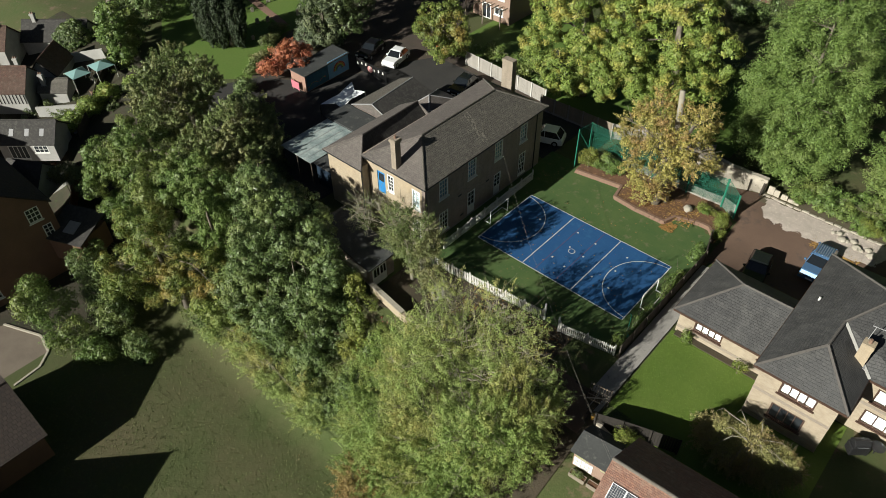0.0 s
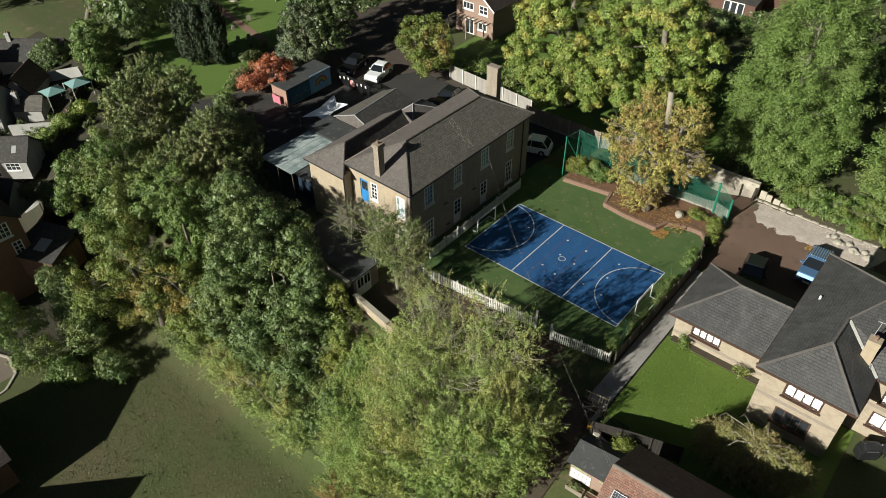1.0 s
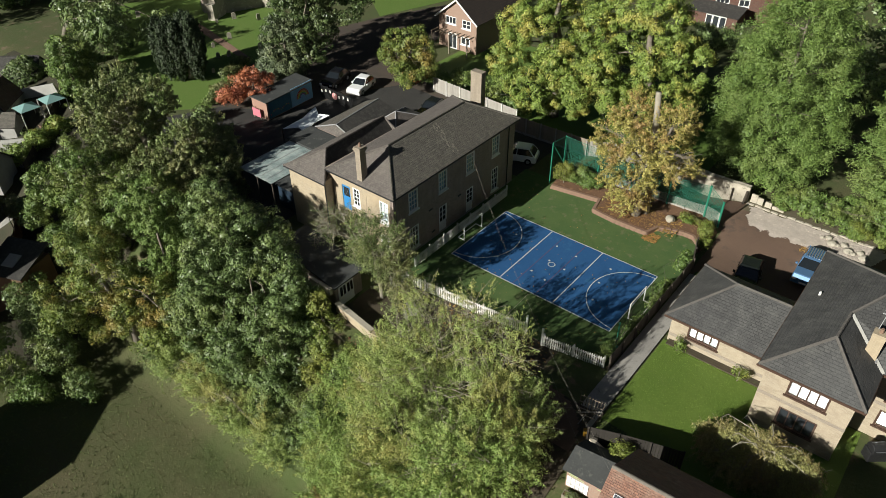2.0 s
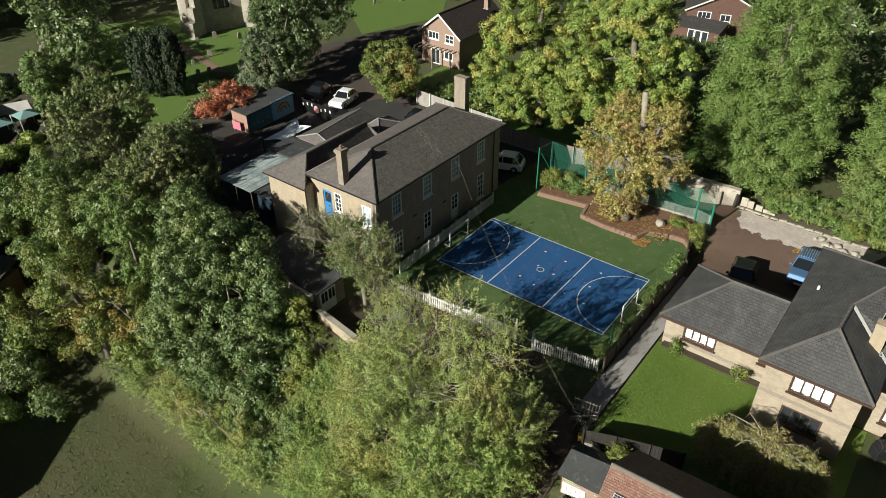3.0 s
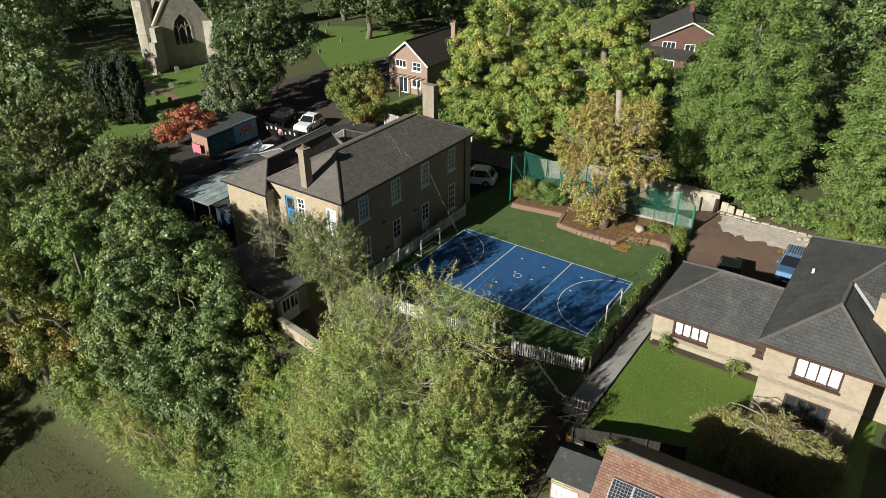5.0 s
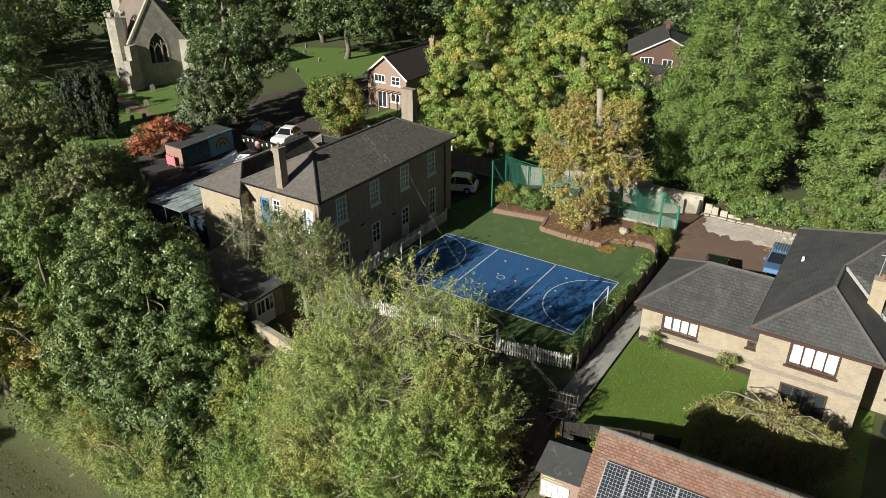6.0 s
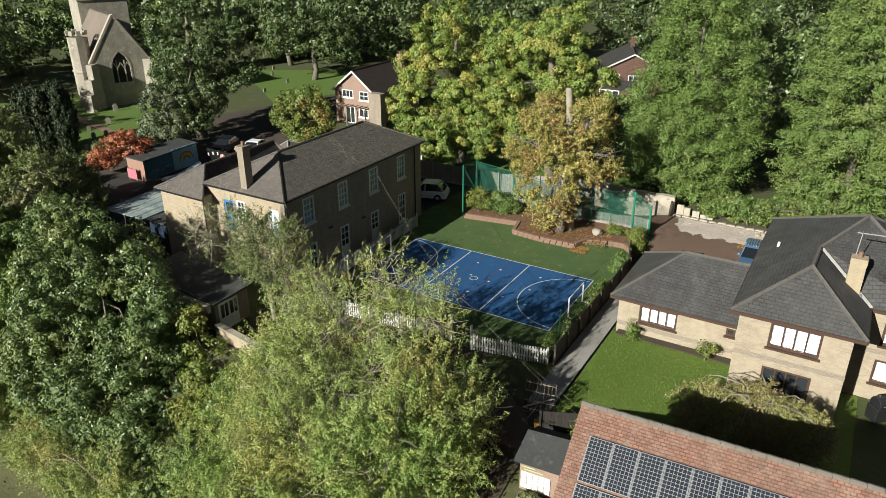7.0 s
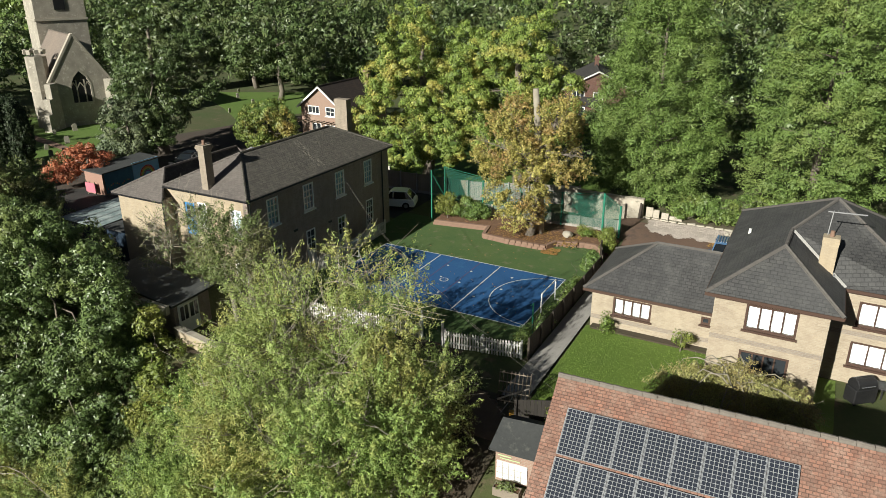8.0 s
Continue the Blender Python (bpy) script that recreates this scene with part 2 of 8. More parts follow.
# ---- mesh building ----
class Mesh:
    def __init__(self):
        self.v, self.f = [], []

    def add(self, verts, faces):
        k = len(self.v)
        self.v += [tuple(p) for p in verts]
        self.f += [tuple(i + k for i in f) for f in faces]
        return self

    def box(self, x0, x1, y0, y1, z0, z1):
        x0, x1, y0, y1, z0, z1 = min(x0, x1), max(x0, x1), min(y0, y1), max(y0, y1), min(z0, z1), max(z0, z1)
        v = [(x, y, z) for z in (z0, z1) for x, y in ((x0, y0), (x1, y0), (x1, y1), (x0, y1))]
        return self.add(v, [(3, 2, 1, 0), (4, 5, 6, 7), (0, 1, 5, 4), (1, 2, 6, 5), (2, 3, 7, 6), (3, 0, 4, 7)])

    def obox(self, m, sx, sy, sz):
        """A box sx, sy, sz about the pose m's origin, standing on it."""
        v = [m @ Vector((x * sx / 2, y * sy / 2, z * sz)) for z in (0, 1) for x, y in ((-1, -1), (1, -1), (1, 1), (-1, 1))]
        return self.add(v, [(3, 2, 1, 0), (4, 5, 6, 7), (0, 1, 5, 4), (1, 2, 6, 5), (2, 3, 7, 6), (3, 0, 4, 7)])

    def beam(self, a, b, w, h):
        """A bar of section w x h from a to b."""
        a, b = Vector(a), Vector(b)
        d = b - a
        side = d.cross(Vector((0, 0, 1)))
        side = Vector((1, 0, 0)) if side.length < 1e-6 else side.normalized()
        up = side.cross(d).normalized()
        v = [p + side * sx * w / 2 + up * sz * h / 2 for p in (a, b) for sx, sz in ((-1, -1), (1, -1), (1, 1), (-1, 1))]
        return self.add(v, [(3, 2, 1, 0), (4, 5, 6, 7), (0, 1, 5, 4), (1, 2, 6, 5), (2, 3, 7, 6), (3, 0, 4, 7)])

    def prism(self, pts, z0, z1):
        n = len(pts)
        area = sum(pts[i][0] * pts[(i + 1) % n][1] - pts[(i + 1) % n][0] * pts[i][1] for i in range(n))
        pts = pts if area > 0 else pts[::-1]
        v = [(*p, z0) for p in pts] + [(*p, z1) for p in pts]
        return self.add(v, [tuple(range(n))[::-1], tuple(range(n, 2 * n))] + [(i, (i + 1) % n, n + (i + 1) % n, n + i) for i in range(n)])

    def slab(self, pts, thick):
        """A flat panel whose top is the polygon pts in space, thick below."""
        pts = [Vector(p) for p in pts]
        nrm = (pts[1] - pts[0]).cross(pts[2] - pts[0]).normalized()
        if nrm.z < 0:
            pts, nrm = pts[::-1], -nrm
        n = len(pts)
        v = [p - nrm * thick for p in pts] + pts
        return self.add(v, [tuple(range(n))[::-1], tuple(range(n, 2 * n))] + [(i, (i + 1) % n, n + (i + 1) % n, n + i) for i in range(n)])

    def tube(self, path, radii, sides=8):
        """A round bar along the points path, with a radius at each."""
        path = [Vector(p) for p in path]
        rings = []
        for i, p in enumerate(path):
            d = (path[min(i + 1, len(path) - 1)] - path[max(i - 1, 0)]).normalized()
            a = d.cross(Vector((0.3, 0.9, 0.2))).normalized()
            b = d.cross(a)
            r = radii[i] if isinstance(radii, (list, tuple)) else radii
            rings.append([p + a * math.cos(2 * math.pi * k / sides) * r + b * math.sin(2 * math.pi * k / sides) * r for k in range(sides)])
        v = [q for ring in rings for q in ring]
        f = [(i * sides + k, i * sides + (k + 1) % sides, (i + 1) * sides + (k + 1) % sides, (i + 1) * sides + k) for i in range(len(path) - 1) for k in range(sides)]
        f += [tuple(range(sides))[::-1], tuple((len(path) - 1) * sides + k for k in range(sides))]
        return self.add(v, f)

    def data(self, name, mat, smooth=False):
        me = bpy.data.meshes.new(name)
        me.from_pydata(self.v, [], self.f)
        uv = me.uv_layers.new(name="UVMap")
        flat = []
        for p in me.polygons:
            n = p.normal
            u = Vector((0, 0, 1)).cross(n)
            u = Vector((1, 0, 0)) if u.length < 0.05 else u.normalized()
            w = n.cross(u)
            for i in p.vertices:
                co = me.vertices[i].co
                flat += [co.dot(u), co.dot(w)]
        uv.data.foreach_set("uv", flat)
        if smooth:
            me.polygons.foreach_set("use_smooth", [True] * len(me.polygons))
        if mat:
            me.materials.append(mat)
        return me

    def obj(self, name, mat, parent=None, label="", smooth=False, bevel=0.0):
        ob = new(name, self.data(name, mat, smooth))
        if parent:
            ob.parent = parent
        if label:
            tagged(ob, label)
        if bevel:
            b = ob.modifiers.new("bevel", "BEVEL")
            b.width, b.segments, b.limit_method = bevel, 2, "ANGLE"
        return ob


def thing(name, label, category, group="", m=None):
    ob = new(name)
    ob.empty_display_size = 0.3
    if m:
        ob.matrix_world = m
    return tagged(ob, label, category, group)


def structure(ob, label, category):
    return tagged(ob, label, category, "", "structure")


def smooth_step(a, b, v):
    t = min(1, max(0, (v - a) / (b - a)))
    return t * t * (3 - 2 * t)


def ground_z(x, y):
    """The lie of the land: level round the school, a bank down to the meadow, a lawn a little higher."""
    bank = smooth_step(-10.6, -21.0, y) * 7.9
    side = 1 - 0.74 * smooth_step(7.0, 17.0, x)
    west = smooth_step(-16, -30, x) * smooth_step(-1, -14, y) * 3.0
    lawn = 0.50 * smooth_step(16.2, 17.9, x) * (1 - smooth_step(30, 60, x)) * (1 - smooth_step(8, 12, y)) * (1 - smooth_step(-8.5, -11, y))
    drive = 0.65 * smooth_step(13, 18.5, y) * smooth_step(12.5, 16.5, x)
    return -max(bank * side, west) + lawn + drive


# ---- ground ----
def sheet(name, mat, x0, x1, y0, y1, step, lift, inside=None):
    """A sheet that follows the land, lifted by lift metres."""
    xs = np.arange(x0, x1 + step / 2, step)
    ys = np.arange(y0, y1 + step / 2, step)
    v = [(x, y, ground_z(x, y) + lift) for y in ys for x in xs]
    n = len(xs)
    f = [(j * n + i, j * n + i + 1, (j + 1) * n + i + 1, (j + 1) * n + i) for j in range(len(ys) - 1) for i in range(n - 1)
         if not inside or inside((xs[i] + xs[i + 1]) / 2, (ys[j] + ys[j + 1]) / 2)]
    return Mesh().add(v, f).obj(name, mat, smooth=True)


def far_ground():
    """One sheet of land out to the horizon, fine near the school and coarse beyond."""
    def axis(a, b):
        near = list(np.arange(a, b + 0.01, 1.0))
        out = [3, 7, 14, 28, 60, 120, 260, 600, 1500, 3000]
        return [near[0] - o for o in out[::-1]] + near + [near[-1] + o for o in out]
    xs, ys = axis(-70, 45), axis(-45, 70)
    v = [(x, y, ground_z(x, y)) for y in ys for x in xs]
    n = len(xs)
    f = [(j * n + i, j * n + i + 1, (j + 1) * n + i + 1, (j + 1) * n + i) for j in range(len(ys) - 1) for i in range(n - 1)]
    return Mesh().add(v, f).obj("ground", GRASS, smooth=True)


structure(far_ground(), "rough green and brown grass ground", "ground")
# Garden sheet whose dark colour carries the shade between the cottages.
structure(sheet("garden_ground", surf("shade_toned_garden_soil", (0.030, 0.032, 0.016), (0.055, 0.042, 0.028), 0.6, 6, 0.95, 0.8, (0.035, 0.055, 0.014)), -70, -24, -44, -2, 1.0, 0.03), "soil, paving and rough grass of the cottage gardens, coloured dark for shade", "garden")
structure(sheet("meadow", MEADOW, -24, 9, -44, -17, 1.0, 0.05), "worn brown-green meadow with bare patches and molehills", "grass")
BED = [(1.0, 13.2), (5.6, 13.9), (5.95, 12.2), (8.2, 11.95), (11.0, 12.0), (11.4, 13.2), (12.4, 13.6), (13.4, 13.9), (14.3, 13.9), (14.9, 13.3), (15.2, 12.4)]
structure(Mesh().prism([(-2.4, -5.2), (15.6, -3.3), (15.6, 11.6), (15.1, 13.4), (13.2, 14.6), (-2.6, 14.6)], -0.1, 0.012).obj("playground", TURF), "worn green sports surface of the playground", "playground")
COURT_L, COURT_W = 14.15, 7.65
structure(Mesh().prism([(0, 0), (COURT_L, 0), (COURT_L, COURT_W), (0, COURT_W)], -0.1, 0.024).obj("court", COURT), "blue painted ball court with shaded darker ends", "court")


def ribbon(pts, w, z=0.032):
    m = Mesh()
    for a, b in zip(pts, pts[1:]):
        d = (Vector(b) - Vector(a)).normalized() * w / 2
        s = Vector((-d.y, d.x))
        a2, b2 = Vector(a) - d * 0.2, Vector(b) + d * 0.2
        m.add([(*(a2 - s), z), (*(b2 - s), z), (*(b2 + s), z), (*(a2 + s), z)], [(0, 1, 2, 3)])
    return m


def arc(cx, cy, r, a0, a1, n=28):
    return [(cx + r * math.cos(radians(a0 + (a1 - a0) * i / n)), cy + r * math.sin(radians(a0 + (a1 - a0) * i / n))) for i in range(n + 1)]


lines = thing("court_marking", "white painted lines on the blue court", "marking")
for pts, w in (([(0, 0), (COURT_L, 0)], 0.08), ([(COURT_L, 0), (COURT_L, COURT_W)], 0.08), ([(COURT_L, COURT_W), (0, COURT_W)], 0.08), ([(0, COURT_W), (0, 0)], 0.08),
               ([(4.72, 0), (4.72, COURT_W)], 0.08), ([(9.44, 0), (9.44, COURT_W)], 0.08)):
    ribbon(pts, w).obj("line", LINE, lines)
ribbon(arc(0, COURT_W / 2, 3.5, -90, 90), 0.07, 0.034).obj("goal_arc", LINE, lines)
ribbon(arc(COURT_L, COURT_W / 2, 3.5, 90, 270), 0.07, 0.034).obj("goal_arc", LINE, lines)
ribbon(arc(7.0, COURT_W / 2, 0.27, 0, 360), 0.07, 0.036).obj("centre_ring", LINE, lines)
for x in (5.9, 7.9):
    ribbon([(x, 0.1), (x, COURT_W - 0.1)], 0.06, 0.030).obj("red_line", LINE_RED, lines, "faded red line")
for x, y in ((6.6, 4.15), (6.1, 6.1), (8.0, 5.9), (6.2, 2.2), (8.1, 3.9), (10.9, 6.2), (11.0, 4.2), (9.9, 2.4), (11.6, 2.2), (7.6, 1.9), (2.6, 5.4), (3.1, 2.0)):
    Mesh().add([(x + 0.09 * math.cos(k * math.pi / 5), y + 0.09 * math.sin(k * math.pi / 5), 0.038) for k in range(10)], [tuple(range(10))]).obj("spot", LINE, lines)

structure(sheet("lawn", LAWN, 17.6, 30.2, -9.9, 1.2, 0.3, 0.03, lambda x, y: y > -7.4 or x > 19.2 - 0.5 * (y + 7.4)), "bright mown lawn in front of the buff-brick house", "lawn")
structure(sheet("garden_path", CONCRETE, 15.95, 17.55, -8.5, 9.5, 0.25, 0.09), "grey concrete path beside the lawn", "path")
structure(Mesh().prism([(17.9, 0.85), (24.2, 0.85), (24.2, 1.5), (17.9, 1.5)], 0.2, 0.62).obj("flower_bed", DARK_SOIL), "narrow bed of dark soil under the bungalow wall", "flower bed")


def within(poly, rag=0.0):
    """A test for the plan's polygon, with an edge that wanders by rag."""
    def test(x, y):
        w = rag * noise.noise(Vector((x * 1.3, y * 1.3, 4.0)))
        x, y = x + w, y + 1.3 * w
        n, hit = len(poly), False
        for i in range(n):
            (x0, y0), (x1, y1) = poly[i], poly[(i + 1) % n]
            if (y0 > y) != (y1 > y) and x < x0 + (x1 - x0) * (y - y0) / (y1 - y0):
                hit = not hit
        return hit
    return test


structure(sheet("drive", TARMAC_BROWN, 11.8, 31.0, 6.4, 21.6, 0.4, 0.02, within([(15.7, 8.6), (31, 6.5), (31, 20.6), (16, 20.8), (11.9, 20.9), (13.6, 18.2), (15.6, 16.2)])), "brown gravelly parking drive", "drive")
structure(sheet("drive_verge", surf("mossy_verge", (0.10, 0.085, 0.05), (0.14, 0.115, 0.075), 1.2, 9, 0.95, 0.6, (0.075, 0.095, 0.03)), 16.0, 32.0, 19.6, 22.4, 0.4, 0.05), "dusty mossy strip below the hedge", "verge")
structure(sheet("gravel_strip", GRAVEL, 15.8, 28.4, 16.6, 20.9, 0.12, 0.07, within([(16.5, 20.5), (16.7, 18.7), (17.9, 17.7), (21.2, 17.5), (23.5, 17.3), (26.4, 17.6), (27.6, 20.7), (22, 20.7)], 0.35)), "pale crushed gravel along the boundary wall", "gravel")
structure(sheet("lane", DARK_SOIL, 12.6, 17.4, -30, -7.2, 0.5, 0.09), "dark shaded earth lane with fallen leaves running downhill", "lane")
structure(Mesh().prism([(-40, -3.5), (-14.0, -5.5), (-13.5, 12), (-2.4, 13), (-2.4, 20.8), (-8, 20.4), (-24, 21.5), (-30, 17)], -0.2, 0.010).obj("school_yard", TARMAC), "dark tarmac yard behind the school", "yard")
# Garden soil: its shade is in the dark colour.
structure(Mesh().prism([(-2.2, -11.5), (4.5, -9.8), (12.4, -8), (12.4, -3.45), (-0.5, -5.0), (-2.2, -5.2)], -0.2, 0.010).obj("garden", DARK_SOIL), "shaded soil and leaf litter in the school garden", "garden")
structure(Mesh().prism([(-39.3, 1), (-36.6, 3.6), (-42.6, 13), (-43, 22), (-66, 34), (-75, 16), (-62, 8), (-46, -2)], -0.2, 0.02).obj("churchyard", CHURCH_GRASS), "sunlit green churchyard grass", "grass")
structure(Mesh().prism([(-41.5, 36), (-37.5, 49), (-46, 62), (-66, 52), (-51, 43)], -0.2, 0.02).obj("church_lawn", CHURCH_GRASS), "bright green grass beyond the church", "grass")
structure(Mesh().prism([(-24, 21.4), (-8, 20.6), (-8, 21.6), (-23, 23.5), (-29, 33), (-36.5, 47), (-41.5, 35), (-44.5, 24), (-42.4, 14.2), (-37.2, 3.8), (-30, 8), (-26, 18)], -0.2, 0.014).obj("church_lane", surf("leafy_lane", (0.085, 0.062, 0.048), (0.055, 0.044, 0.036), 0.5, 8, 0.95, 0.5, (0.05, 0.055, 0.025))), "dark leaf-strewn lane and parking place under the trees", "lane")
structure(Mesh().prism([(-63, 18), (-62.6, 19.2), (-44, 15.2), (-44, 14.2)], -0.1, 0.04).obj("church_path", EDGING), "brown path through the churchyard", "path")
structure(Mesh().prism([(-25, 22.5), (-2, 22.4), (11, 25), (11, 40), (-25, 40)], -0.2, 0.012).obj("back_garden", CHURCH_GRASS), "green garden lawns behind the fence", "lawn")

structure(sheet("earth_ramp", surf("trodden_earth", (0.15, 0.10, 0.072), (0.115, 0.078, 0.055), 1.0, 9, 0.95, 0.5), 12.6, 17.4, -11.4, -6.8, 0.2, 0.13,
                lambda x, y: 2.0 < math.hypot(x - 13.7, y + 10.4) < 3.5 and y > -10.6), "curved brown earth ramp beside the lane", "ramp")


# ---- buildings ----
def wall(axis, at, thick, u0, u1, z0, z1, holes=()):
    """An upright wall whose outer face is at x or y = at; it goes thick along the sign of thick. holes: (u0, u1, z0, z1), cut through."""
    us = sorted({u0, u1, *[h[0] for h in holes], *[h[1] for h in holes]})
    zs = sorted({z0, z1, *[h[2] for h in holes], *[h[3] for h in holes]})
    nu, nz = len(us), len(zs)
    def solid(i, j):
        if not (0 <= i < nu - 1 and 0 <= j < nz - 1):
            return False
        u, z = (us[i] + us[i + 1]) / 2, (zs[j] + zs[j + 1]) / 2
        return not any(h[0] < u < h[1] and h[2] < z < h[3] for h in holes)
    v = [(at + w, u, z) if axis == "x" else (u, at + w, z) for w in (0, thick) for z in zs for u in us]
    k = nu * nz
    front = (thick < 0) == (axis == "x")
    f = []
    for i in range(nu - 1):
        for j in range(nz - 1):
            if not solid(i, j):
                continue
            a, b, c, d = j * nu + i, j * nu + i + 1, (j + 1) * nu + i + 1, (j + 1) * nu + i
            cell = [(a, b, c, d), (k + d, k + c, k + b, k + a)]
            for (p, q), (di, dj) in (((a, b), (0, -1)), ((b, c), (1, 0)), ((c, d), (0, 1)), ((d, a), (-1, 0))):
                if not solid(i + di, j + dj):
                    cell.append((q, p, k + p, k + q))
            f += cell if front else [t[::-1] for t in cell]
    used = sorted({i for t in f for i in t})
    new_id = {i: n for n, i in enumerate(used)}
    return Mesh().add([v[i] for i in used], [tuple(new_id[i] for i in t) for t in f])


def on_wall(axis, at, out):
    """Maps (u, w, z), with w outward from the wall's face, to the world."""
    if axis == "x":
        return lambda u0, u1, w0, w1, z0, z1: (at + out * w0, at + out * w1, u0, u1, z0, z1)
    return lambda u0, u1, w0, w1, z0, z1: (u0, u1, at + out * w0, at + out * w1, z0, z1)


def window(parent, axis, at, out, u0, u1, z0, z1, cols=2, rows=2, frame_mat=None, sill=True, depth=0.05, back=None, bar=0.05, edge=0.11, name="window", label=""):
    """A glazed window set depth into its opening: frame, bars, pane, sill, and what stands behind the glass."""
    frame_mat = frame_mat or WHITE
    put = on_wall(axis, at, out)
    fr = Mesh()
    for b in ((u0, u0 + edge, z0, z1), (u1 - edge, u1, z0, z1), (u0 + edge, u1 - edge, z0, z0 + edge), (u0 + edge, u1 - edge, z1 - edge, z1)):
        fr.box(*put(b[0], b[1], -depth - 0.05, -depth + 0.05, b[2], b[3]))
    win = fr.obj(name, frame_mat, parent, label)
    iu0, iu1, iz0, iz1 = u0 + edge, u1 - edge, z0 + edge, z1 - edge
    for i in range(1, cols):
        c = iu0 + (iu1 - iu0) * i / cols
        Mesh().box(*put(c - bar / 2, c + bar / 2, -depth - 0.03, -depth + 0.03, iz0, iz1)).obj("glazing_bar", frame_mat, win)
    for i in range(1, rows):
        c = iz0 + (iz1 - iz0) * i / rows
        wdt = bar * 1.6 if rows == 4 and i == 2 else bar
        Mesh().box(*put(iu0, iu1, -depth - 0.025, -depth + 0.025, c - wdt / 2, c + wdt / 2)).obj("glazing_bar", frame_mat, win)
    pane = Mesh().box(*put(iu0, iu1, -depth - 0.006, -depth, iz0, iz1)).obj("pane", CLEAR if back else DARK_GLASS, win)
    pane.visible_shadow = False
    if back:
        Mesh().box(*put(iu0, iu1, -depth - 0.12, -depth - 0.09, iz0, iz1)).obj("blind_or_reflection", back, win)
    if sill:
        Mesh().box(*put(u0 - 0.08, u1 + 0.08, -0.02, 0.10, z0 - 0.10, z0)).obj("sill", frame_mat if sill is True else sill, win)
    return win


def ridge(parent, pts, mat, r=0.10, name="ridge_tile"):
    """Ridge or hip tiles: a row of short half-round pieces in one strip."""
    m = Mesh()
    a, b = Vector(pts[0]), Vector(pts[1])
    n = max(1, int((b - a).length / 0.42))
    for i in range(n):
        p, q = a.lerp(b, i / n), a.lerp(b, (i + 0.97) / n)
        m.tube([p, q], [r * 1.06, r], 6)
    return m.obj(name, mat, parent)


def gutter(parent, a, b, mat=None):
    return Mesh().tube([a, b], 0.065, 6).obj("gutter", mat or BLACK, parent)


# the school house: a front range with a hipped roof
school = thing("school_house", "two-storey brown brick school house with hipped slate roofs", "house")
X0, X1, Y0, Y1, ZE = -9.55, -2.5, -3.8, 12.05, 6.33
EX0, EX1, EY0, EY1 = X0 - 0.25, X1 + 0.28, Y0 - 0.28, Y1 + 0.3
RX, RZ, RY0, RY1 = -5.75, 8.15, -0.6, 8.9
front_holes = []
UP = [(-2.12, -1.02), (1.48, 2.58), (5.08, 6.18), (8.68, 9.75)]
LOW = [(-2.15, -1.02, 0.42, 2.5, "w"), (1.5, 2.5, -0.05, 2.58, "d"), (5.12, 6.1, -0.05, 2.45, "d"), (8.76, 9.75, 0.4, 2.72, "w")]
for a, b in UP:
    front_holes.append((a, b, 3.98, 5.84))
for a, b, c, d, k in LOW:
    front_holes.append((a, b, c, d))
wall("x", X1, -0.35, Y0, Y1, -0.15, ZE, front_holes).obj("front_wall", BRICK_STOCK, school)
side_holes = [(-3.95, -3.05, 3.6, 5.5), (-6.75, -6.0, 3.9, 5.55), (-7.95, -7.05, 3.2, 5.4), (-4.0, -3.05, 0.5, 2.4)]
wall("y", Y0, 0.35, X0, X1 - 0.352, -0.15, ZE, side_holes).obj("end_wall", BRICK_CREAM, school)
wall("y", Y1, -0.35, X0, X1 - 0.352, -0.15, ZE).obj("end_wall", BRICK_STOCK, school)
wall("x", X0, 0.35, Y0 + 0.352, Y1 - 0.352, -0.15, ZE).obj("rear_wall", BRICK_STOCK, school)
Mesh().box(X0 + 0.36, X1 - 0.36, Y0 + 0.36, Y1 - 0.36, 2.9, 3.1).obj("upper_floor", TIMBER_DARK, school)
for a, b in UP:
    # The blue sheet behind the glass is a painted sky reflection.
    window(school, "x", X1, 1, a, b, 3.98, 5.84, 3, 4, back=SKY_REFLECTION, label="white sash window with pale blue sky reflection painted behind the panes")
for a, b, c, d, k in LOW:
    if k == "w":
        window(school, "x", X1, 1, a, b, c, d, 3, 4, label="white sash window")
    else:
        door = window(school, "x", X1, 1, a, b, 0.95, d, 2, 3, sill=False, name="door", label="white half-glazed door")
        Mesh().box(X1 - 0.14, X1 - 0.06, a, b, c, 0.95).obj("door_panel", WHITE, door)
        Mesh().box(X1 - 0.06, X1 - 0.02, b - 0.16, b - 0.06, 0.9, 0.98).obj("door_handle", LEAD, door)
window(school, "y", Y0, -1, -3.95, -3.05, 3.6, 5.5, 2, 4, back=PALE_REFLECTION, label="white sash window")
window(school, "y", Y0, -1, -6.75, -6.0, 3.9, 5.55, 2, 4, label="white sash window")
window(school, "y", Y0, -1, -4.0, -3.05, 0.5, 2.4, 2, 4, label="white sash window")
blue_door = Mesh().box(-7.95, -7.05, Y0 + 0.06, Y0 + 0.12, 3.2, 5.4).obj("door", BLUE_PAINT, school, "blue painted upper door")
Mesh().box(-7.8, -7.2, Y0 + 0.04, Y0 + 0.06, 4.4, 5.2).obj("pane", DARK_GLASS, blue_door)
for (y, z) in ((0.25, 2.9), (4.0, 2.35), (0.55, 0.6)):
    Mesh().box(X1, X1 + 0.02, y, y + 0.42, z, z + 0.16).obj("air_brick", BLACK, school)
